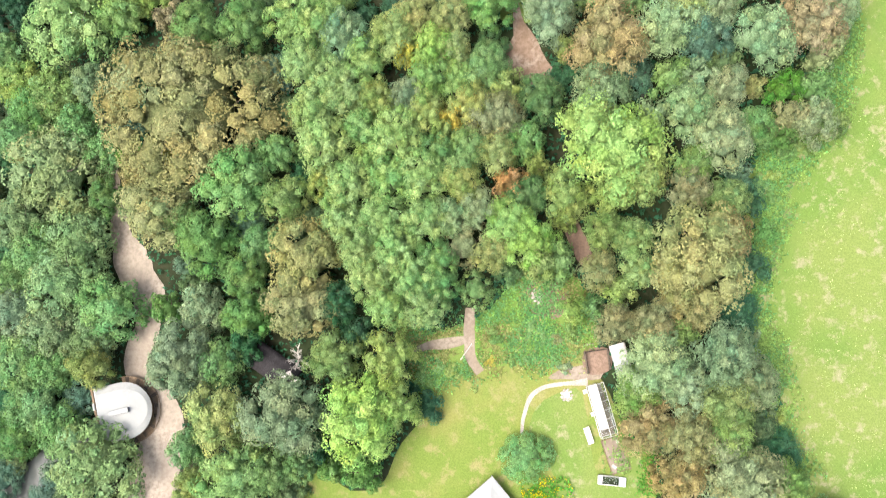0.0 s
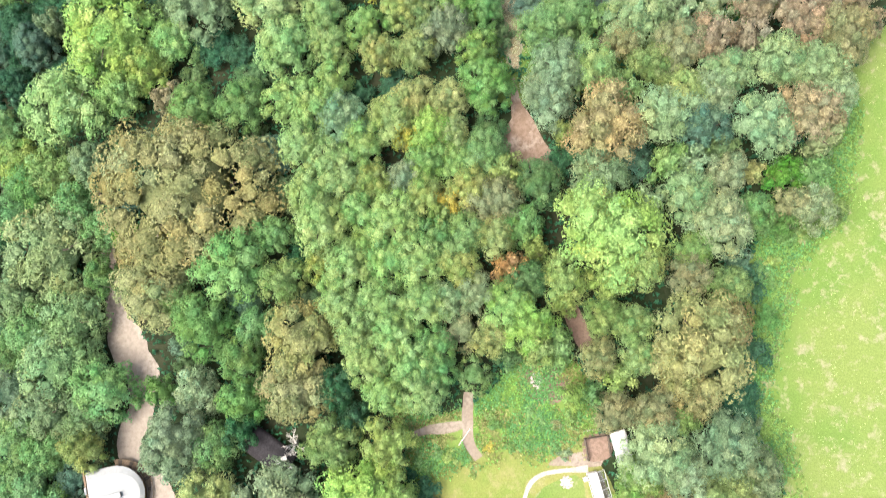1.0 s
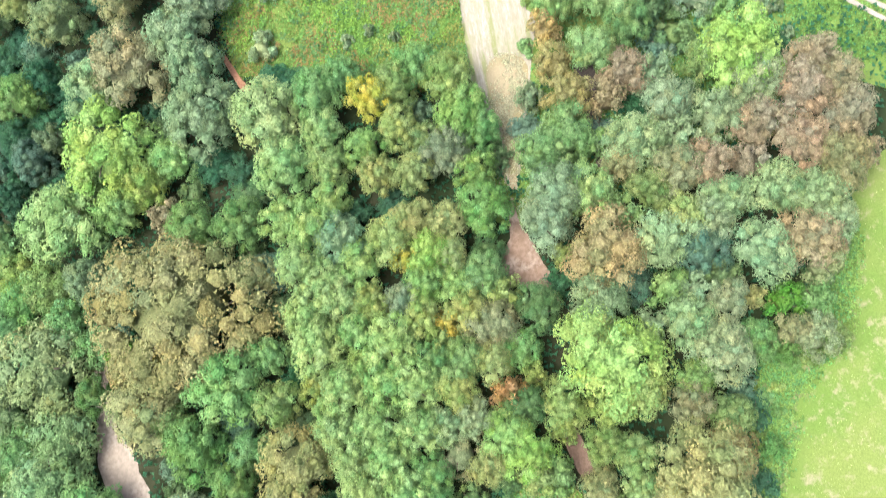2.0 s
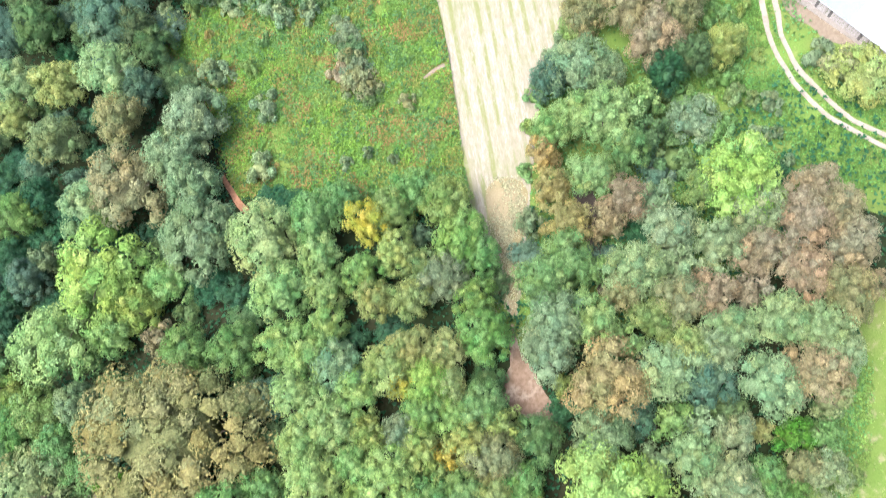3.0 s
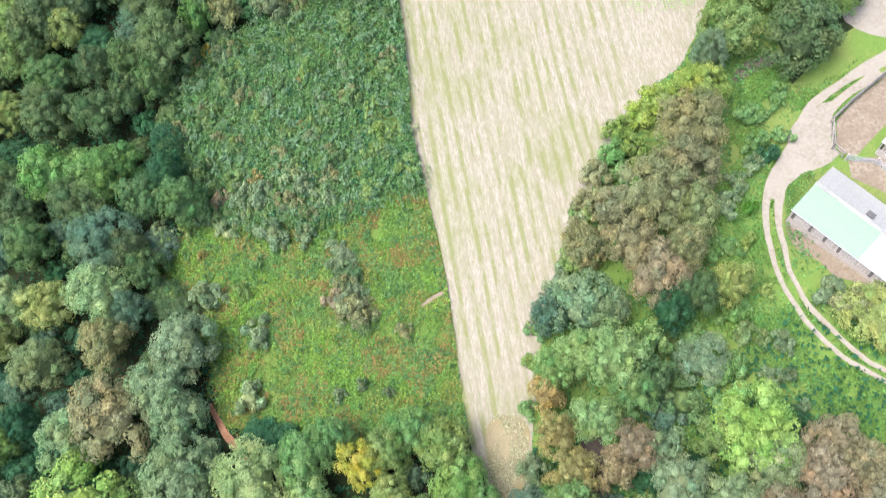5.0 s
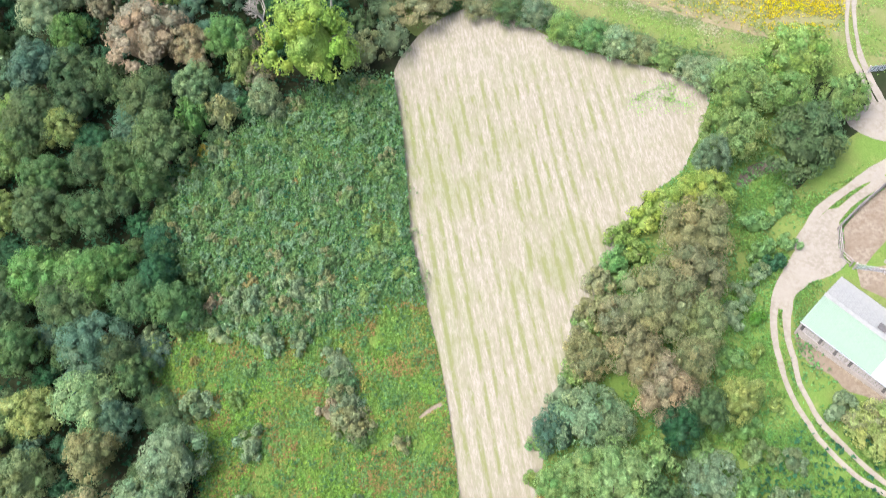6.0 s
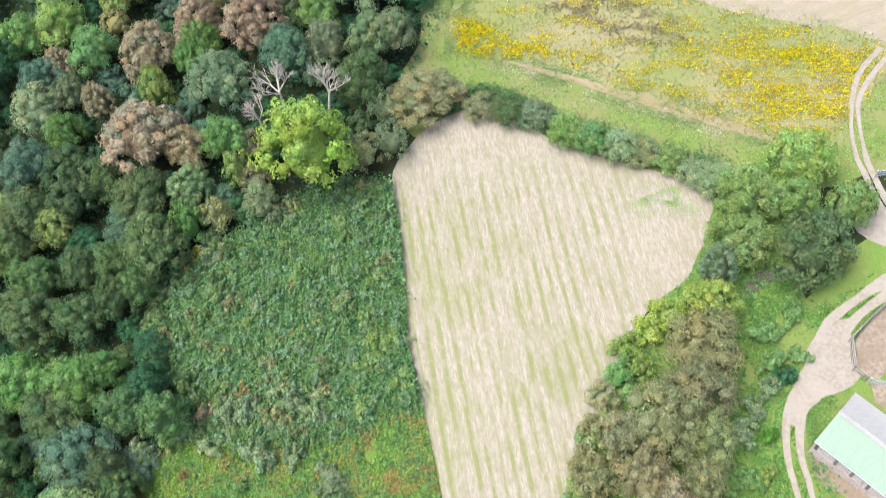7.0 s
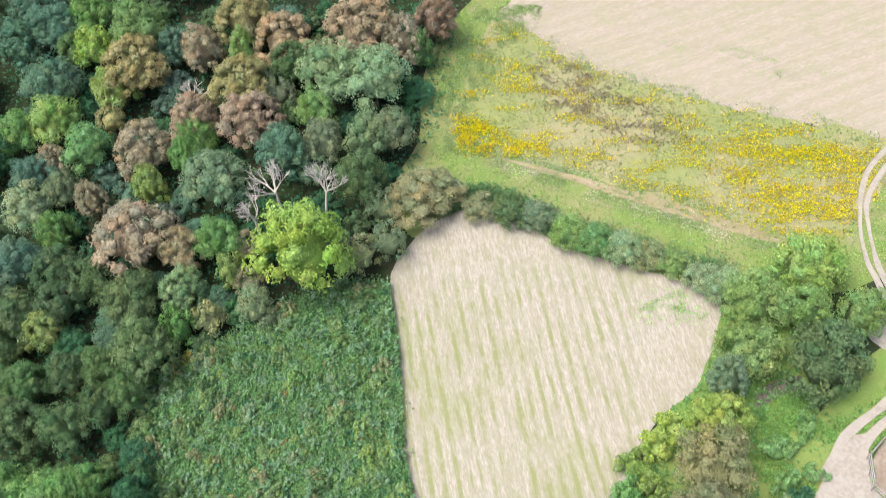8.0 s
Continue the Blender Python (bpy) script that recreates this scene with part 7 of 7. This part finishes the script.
def white_board(x, y, z, turn, w, d, tilt):
    ob = thing("white_panel", x, y, land(x, y) + z, "white board lying by the black hut", "board", turn, "boards by the hut")
    a = part("sheet", boxed(0, 0, 0, w, d, 0.06), WHITEPAINT, ob)
    a.rotation_euler = (radians(tilt), 0, 0)
    part("batten", boxed(0, d * 0.3, 0.07, w, 0.08, 0.06), GREYWOOD, ob).rotation_euler = (radians(tilt), 0, 0)
    for s in (-1, 1):
        part("leg", boxed(s * w * 0.4, 0, -z / 2, 0.08, 0.08, z), DARKWOOD, ob)


white_board(-23.4, 1.0, 1.9, 12, 1.5, 0.7, 10)
white_board(-19.4, -1.4, 2.0, 22, 1.4, 0.6, -8)
white_board(-19.6, -2.5, 1.7, 30, 1.0, 0.7, 5)
white_board(-18.3, -2.3, 1.6, 10, 0.8, 0.7, -5)


def branchy(bm, rng, a, d, length, r, depth):
    """A bare branch that forks into thinner ones."""
    b = a + d * length
    bar(bm, a, b, r, r * 0.65, 5)
    if depth == 0:
        return
    for k in range(3 if depth > 1 else 2):
        e = (d + Vector((rng.uniform(-0.7, 0.7), rng.uniform(-0.7, 0.7), rng.uniform(-0.15, 0.5)))).normalized()
        branchy(bm, rng, b if k else a.lerp(b, 0.7), e, length * rng.uniform(0.55, 0.8), r * 0.6, depth - 1)


def dead_tree(x, y, h, lean, seed, label):
    ob = thing("dead_tree", x, y, land(x, y), label, "tree")
    rng = random.Random(seed)
    bm = bmesh.new()
    top = Vector((lean[0], lean[1], h * 0.55))
    bar(bm, (0, 0, -0.3), top, 0.28, 0.13, 8)
    part("trunk", bm, DEADWOOD, ob)
    for k in range(5):
        bm = bmesh.new()
        d = Vector((lean[0] * 0.3 + rng.uniform(-0.8, 0.8), lean[1] * 0.3 + rng.uniform(-0.8, 0.8), rng.uniform(0.6, 1.1))).normalized()
        branchy(bm, rng, top * rng.uniform(0.8, 1.0), d, h * 0.17, 0.13, 4)
        part("branch", bm, DEADWOOD, ob)


dead_tree(-21.5, 135.5, 11.0, (-0.8, 0.6), 5, "bleached dead tree with bare forked branches")
dead_tree(-15.7, 134.9, 11.5, (0.6, 0.4), 3, "bleached dead tree with bare forked branches")
dead_tree(-24.5, 132.8, 10.0, (-0.6, 0.0), 6, "bare grey dying tree among green crowns")
dead_tree(-37.2, 153.3, 8.5, (0.5, 0.0), 8, "bleached dead tree with bare forked branches")
dead_tree(-17.8, 0.8, 6.0, (0.4, -0.3), 11, "bare dead branches beside the black hut")


def fallen_pole(x, y, turn, l):
    ob = thing("fallen_pole", x, y, land(x, y) + 0.12, "grey fallen pole across the grass", "pole", turn)
    part("shaft", bar(bmesh.new(), (-l / 2, 0, 0), (l / 2, 0, 0.1), 0.09, 0.06, 7), DEADWOOD, ob)


fallen_pole(2.8, 1.4, 55, 2.4)


def bramble_clumps():
    """Low rounded clumps that break up the bracken."""
    rng = np.random.default_rng(77)
    xs, ys = rng.uniform(-42, 2, 1600), rng.uniform(66, 128, 1600)
    ok = inside(BRACKEN_LINE, xs, ys) & ~inside(STUBBLE_LINE, xs + 1.5, ys)
    for x, y in list(zip(xs[ok].tolist(), ys[ok].tolist()))[:170]:
        r = rng.uniform(0.7, 1.9)
        ob = bush(x, y, r, r * rng.uniform(0.8, 1.3) + 0.5, str(rng.choice(["fern", "fern", "fern", "dkfern", "dkfern", "green", "teal", "olive", "tanol", "fern"])))
        ob.name = "bramble_clump"
        tagged(ob, "low bramble clump among bracken", "bramble", "bramble clumps")


bramble_clumps()


# ---- undergrowth, bracken and flowers ----
def near_track(x, y):
    return any((x - p.x) ** 2 + (y - p.y) ** 2 < (p.z + 0.12) ** 2 for p in TRACK_POINTS.get((int(x // 4), int(y // 4)), ()))


TRACK_POINTS = {}
for line in TRACK_LINES:
    for p in smooth_loop(line, False, 0.35, 0.0):
        for i in (-1, 0, 1):
            for j in (-1, 0, 1):
                TRACK_POINTS.setdefault((int(p.x // 4) + i, int(p.y // 4) + j), []).append(p)


def scatter(name, line, count, size, height, hue, label, category, seed, avoid=(), bias=1.0, grain=0.22, stretch=(1, 1), up=0.55, feather=0.35):
    """Low foliage of many small blades over an area of the ground; bias under 1 gathers it into soft drifts."""
    rng = np.random.default_rng(seed)
    xs, ys = [p[0] for p in line], [p[1] for p in line]
    pts = []
    for _ in range(12):
        x, y = rng.uniform(min(xs), max(xs), count), rng.uniform(min(ys), max(ys), count)
        ok = inside(line, x + rng.normal(0, 0.8, count), y + rng.normal(0, 0.8, count))
        for a in avoid:
            ok &= ~inside(a, x, y)
        dice = rng.uniform(-feather, feather, count)
        lift = rng.uniform(0.6, 1.0, count)
        for u, v, d, k in zip(x[ok].tolist(), y[ok].tolist(), dice[ok].tolist(), lift[ok].tolist()):
            gu, gv = u * grain * stretch[0], v * grain * stretch[1]
            if d > bias + noise.noise(Vector((gu, gv, seed))) + 0.5 * noise.noise(Vector((gu * 3, gv * 3, seed))) or near_track(u, v):
                continue
            bulge = 0.5 + 0.5 * noise.noise(Vector((u * 0.9, v * 0.9, seed + 5))) + 0.3 * noise.noise(Vector((u * 2.3, v * 2.3, seed + 8)))
            pts.append((u, v, land(u, v) + height * max(0.1, 0.2 + bulge) * k))
        if len(pts) >= count:
            break
    del pts[count:]
    p = np.array(pts)
    tris = blades(rng, p, np.array((0, 0, 1.0)) + up * rng.normal(size=p.shape), size)
    ob = mesh_object(name, tris.tolist(), [(3 * i, 3 * i + 1, 3 * i + 2) for i in range(len(p))], LEAF)
    ob.color = (*HUES[hue], 1)
    return tagged(ob, label, category, kind="stuff")


HEDGE_FOOT = [(0.5, 136.1), (6.1, 139.6), (10, 137.5), (17.7, 133.3), (25, 129.6), (32.1, 126.4), (38.2, 123.8), (39.6, 119.4), (36, 118.8), (31.5, 121.8), (24.5, 124.4), (17.3, 127.4), (12.9, 130.8), (7.6, 133.9), (2.1, 133.2)]
MEADOW_NEAR = [(30, -25), (66, -25), (66, 48), (44, 48), (36, 28), (33, 10)]
WOOD_LINE = [(-75, -30), (75, -30), (75, 60), (45, 75), (20, 60), (-5, 62), (-25, 70), (-25, 100), (-10, 130), (0, 150), (8, 210), (-90, 210)]
OPEN = (STUBBLE_LINE, MEADOW_LINE, LAWN_LINE, CLEARING_LINE, GLADE_LINE, BRACKEN_LINE, HOLLOW_LINE, STREAM_LINE, PLOT_LINE, WORN_LINE)
# Undergrowth hue kept dark to carry the shade of gaps between crowns.
scatter("undergrowth", WOOD_LINE, 55000, 0.36, 1.5, "dark", "bramble and fern undergrowth, coloured dark for the shade between crowns", "undergrowth", 1, OPEN)
scatter("bracken", BRACKEN_LINE, 42000, 0.22, 1.9, "fern", "dense green bracken", "bracken", 2, (STUBBLE_LINE,))
scatter("bracken", GLADE_LINE, 9000, 0.22, 0.9, "fern", "clumps of bracken spreading into the glade", "bracken", 23, (STUBBLE_LINE,), bias=-0.1, feather=0.12)
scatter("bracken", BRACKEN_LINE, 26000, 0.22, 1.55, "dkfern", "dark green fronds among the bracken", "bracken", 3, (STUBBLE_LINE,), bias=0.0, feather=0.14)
scatter("bracken", BRACKEN_LINE, 9000, 0.22, 1.6, "blue", "grey-green fronds among the bracken", "bracken", 43, (STUBBLE_LINE,), bias=-0.12, grain=0.4, feather=0.12)
scatter("bracken", BRACKEN_LINE, 9000, 0.27, 2.5, "teal", "paler upright fronds above the bracken", "bracken", 96, (STUBBLE_LINE,), bias=-0.22, grain=0.7, feather=0.08)
# The dark hue puts the shade between bracken clumps into these fronds.
scatter("bracken", BRACKEN_LINE, 3000, 0.26, 2.1, "dark", "fronds coloured dark for the shade within the bracken", "bracken", 97, (STUBBLE_LINE,), bias=-0.25, grain=0.8, feather=0.08)
scatter("dry_fern", BRACKEN_LINE, 2200, 0.22, 1.4, "tanol", "withered tan fronds in the bracken", "fern", 13, bias=-0.3, grain=0.35, feather=0.15)
scatter("rough_grass", GLADE_LINE, 20000, 0.19, 0.6, "sward", "light green rough grass", "grass", 44, (STUBBLE_LINE,), bias=0.1)
scatter("rough_grass", GLADE_LINE, 12000, 0.20, 0.6, "lime", "tall rough yellow-green grass", "grass", 4, (STUBBLE_LINE,), bias=-0.02, feather=0.2)
scatter("rough_grass", GLADE_LINE, 10000, 0.22, 0.8, "fresh", "bright rough grass", "grass", 14, (STUBBLE_LINE,), bias=-0.12, grain=0.12, feather=0.14)
scatter("dry_fern", GLADE_LINE, 8000, 0.20, 0.8, "goldfern", "golden dry fern", "fern", 5, (STUBBLE_LINE,), bias=-0.22, grain=0.24, feather=0.2)
scatter("rough_grass", GLADE_LINE, 2200, 0.26, 1.3, "dkfern", "tall dark tufts of coarse grass", "grass", 87, (STUBBLE_LINE,), bias=-0.28, grain=0.6, feather=0.15)
scatter("rough_grass", GLADE_LINE, 8000, 0.26, 0.8, "sward", "tall tufts of pale green grass", "grass", 88, (STUBBLE_LINE,), bias=-0.12, grain=0.35, feather=0.15)
scatter("dry_fern", GLADE_LINE, 14000, 0.19, 0.75, "orange", "rusty dry fern", "fern", 5, (STUBBLE_LINE,), bias=-0.11, grain=0.22, feather=0.16, up=0.35)
scatter("rough_grass", CLEARING_LINE, 6500, 0.18, 0.6, "green", "weeds and rough grass in the clearing", "grass", 6, (PLOT_LINE,), bias=0.0)
scatter("rough_grass", CLEARING_LINE, 2500, 0.18, 0.6, "limeol", "yellowing weeds in the clearing", "grass", 26, (PLOT_LINE,), bias=-0.1)
scatter("dry_fern", CLEARING_LINE, 3000, 0.20, 0.5, "orangeol", "dry rusty weeds in the clearing", "fern", 16, (PLOT_LINE,), bias=-0.15)
scatter("rough_grass", BANK_LINE, 6000, 0.18, 0.35, "green", "lush rough grass and nettles", "grass", 7, (YARD_LINE, PEN_LINE, REAR_LINE), bias=0.0, grain=0.12)
scatter("rough_grass", BANK_LINE, 22000, 0.18, 0.4, "sward", "bright green rough grass", "grass", 17, (YARD_LINE, PEN_LINE, REAR_LINE), bias=0.0)
scatter("rough_grass", YELLOW_LINE, 7000, 0.18, 0.3, "turf", "dry green weeds among the flowers", "grass", 28, bias=0.2)
scatter("rough_grass", HEDGE_LINE, 15000, 0.22, 0.8, "green", "rank grass and nettles under the hedgerow", "grass", 60, (STUBBLE_LINE, BANK_LINE), bias=0.2)
scatter("dry_grass", YELLOW_LINE, 4500, 0.17, 0.12, "straw", "dry straw-coloured grass among the flowers", "grass", 29, bias=0.0, up=0.2)
scatter("yellow_flowers", YELLOW_LINE, 9000, 0.16, 0.6, "yellow", "drifts of yellow ragwort flowers", "flowers", 8, bias=-0.20, grain=0.28, stretch=(0.45, 1.7), feather=0.28)
scatter("yellow_flowers", FLOWERS_WEST_LINE, 2600, 0.16, 0.6, "yellow", "dense bank of yellow ragwort flowers", "flowers", 81, bias=0.0, grain=0.4, feather=0.5)
scatter("yellow_flowers", FLOWERS_EAST_LINE, 7000, 0.16, 0.6, "yellow", "dense yellow ragwort flowers by the track", "flowers", 82, bias=-0.05, feather=0.5, grain=0.22, stretch=(0.5, 1.6))
scatter("dock_stalks", DOCK_LINE, 2000, 0.21, 0.7, "rust", "dark brown dock stalks", "weeds", 9, bias=-0.12, grain=0.5, stretch=(0.6, 1.4), feather=0.3)
scatter("dry_grass", FIELD_SEAM_LINE, 7000, 0.20, 0.08, "straw", "dry straw-coloured grass along the field seam", "grass", 86, bias=0.1, up=0.15)
scatter("regrowth", REGROWTH_LINE, 3000, 0.13, 0.15, "limeol", "green regrowth in the stubble", "grass", 83, bias=0.0, grain=0.25)
scatter("dry_grass", TIP_LINE, 2500, 0.16, 0.3, "straw", "dry grass at the field's narrow end", "grass", 84, bias=0.1, up=0.25)
scatter("dry_grass", HEDGE_FOOT, 7000, 0.20, 1.1, "tanol", "dry brown grass along the hedge foot", "grass", 36, (STUBBLE_LINE,), bias=0.2)
scatter("rough_grass", HEDGE_FOOT, 12000, 0.21, 1.7, "dkfern", "green weeds along the hedge foot", "grass", 37, (STUBBLE_LINE,), bias=0.1)
scatter("rough_grass", MARGIN_LINE, 3000, 0.17, 0.25, "sward", "green grass of the field margin", "grass", 10, (YELLOW_LINE, STUBBLE_LINE, FAR_LINE), bias=0.1)
EDGE_LINE = [(45.3, 41.7), (42.6, 35.4), (41, 29.1), (35.6, 26.1), (33.7, 19.7), (34.3, 13.8), (33, 5.4), (34.8, 1.5), (37.2, -3.6), (36, -8.8), (39, -13.2), (42.6, -13.1), (39.3, -9.3), (39.7, -3.6), (37.9, 2.8), (36.4, 6.7), (38.2, 13.1), (39.5, 20.1), (42.2, 23.9), (45.8, 28.8), (47.1, 35.1), (47.7, 41.5)]
DRY_EDGE = [(8.0, 146.0), (16.0, 143.4), (24.8, 140.2), (33.6, 136.6), (40.5, 133.0), (46.0, 128.8), (44.6, 126.8), (38.8, 129.4), (32.4, 132.4), (23.6, 136.2), (14.0, 140.6), (7.0, 143.2)]
FIELD_WEST = [(0.8, 146.1), (1.2, 158.1), (6.5, 173.3), (16.6, 175.0), (9.0, 161.4), (6.7, 152.6), (7.8, 144.4)]
FAR_GREEN = [(34.4, 170.7), (40.4, 168.6), (48.4, 164.0), (57.9, 159.9), (61.0, 155.5), (56.1, 155.7), (45.4, 161.5), (33.1, 166.8)]
scatter("dry_grass", DRY_EDGE, 7000, 0.17, 0.12, "straw", "dry straw-coloured grass along the field's edge", "grass", 90, bias=-0.05, up=0.2)
scatter("rough_grass", DRY_EDGE, 9000, 0.17, 0.15, "turf", "green grass along the field's edge", "grass", 91, bias=-0.05, up=0.25)
scatter("rough_grass", FIELD_WEST, 16000, 0.18, 0.15, "turf", "yellowish green grass thinning into the weedy field", "grass", 92, bias=-0.05, up=0.3)
scatter("rough_grass", FAR_GREEN, 2600, 0.18, 0.10, "turf", "pale green regrowth in the far stubble", "grass", 93, bias=-0.25, grain=0.22, stretch=(0.5, 1.2), feather=0.25, up=0.2)
scatter("rough_grass", FIELD_SEAM_LINE, 6000, 0.18, 0.12, "turf", "thin green grass along the field seam", "grass", 94, bias=-0.05, up=0.25)
scatter("rough_grass", MARGIN_LINE, 9000, 0.17, 0.15, "lime", "yellowish grass of the field margin", "grass", 95, (YELLOW_LINE, STUBBLE_LINE, FAR_LINE), bias=-0.05, grain=0.3, up=0.3)
scatter("bramble", EDGE_LINE, 4000, 0.20, 0.6, "green", "bramble and long grass along the wood's edge", "bramble", 31, bias=0.1)
scatter("long_grass", EDGE_LINE, 16000, 0.19, 0.4, "lime", "long bright grass along the wood's edge", "grass", 32, bias=0.0)
scatter("seed_heads", MEADOW_NEAR, 6000, 0.14, 0.06, "pale", "pale seed heads in the meadow", "grass", 33, bias=-0.05)
BED_LINE = [(18.6, -9.0), (20.6, -8.6), (22.0, -12.0), (20.0, -12.8)]
scatter("vegetables", BED_LINE, 420, 0.16, 0.7, "lime", "leafy green and yellow vegetables", "vegetables", 51, bias=0.05, grain=0.8)
BORDER_LINE = [(10.5, -13.5), (14.0, -13.2), (15.5, -16.0), (9.0, -17.0)]
scatter("border_plants", BORDER_LINE, 700, 0.18, 0.7, "vivid", "leafy garden border plants", "plants", 52, bias=0.1, grain=0.6)
scatter("border_flowers", BORDER_LINE, 260, 0.13, 0.9, "yellow", "yellow and orange border flowers", "flowers", 53, bias=-0.1, grain=0.6)
GARDEN_EDGE = [(20.0, -4.0), (23.5, -3.0), (25.5, -12.0), (24.5, -16.0), (22.0, -12.0)]
scatter("garden_weeds", GARDEN_EDGE, 1500, 0.19, 0.5, "vivid", "bright green garden weeds", "plants", 54, bias=0.1)
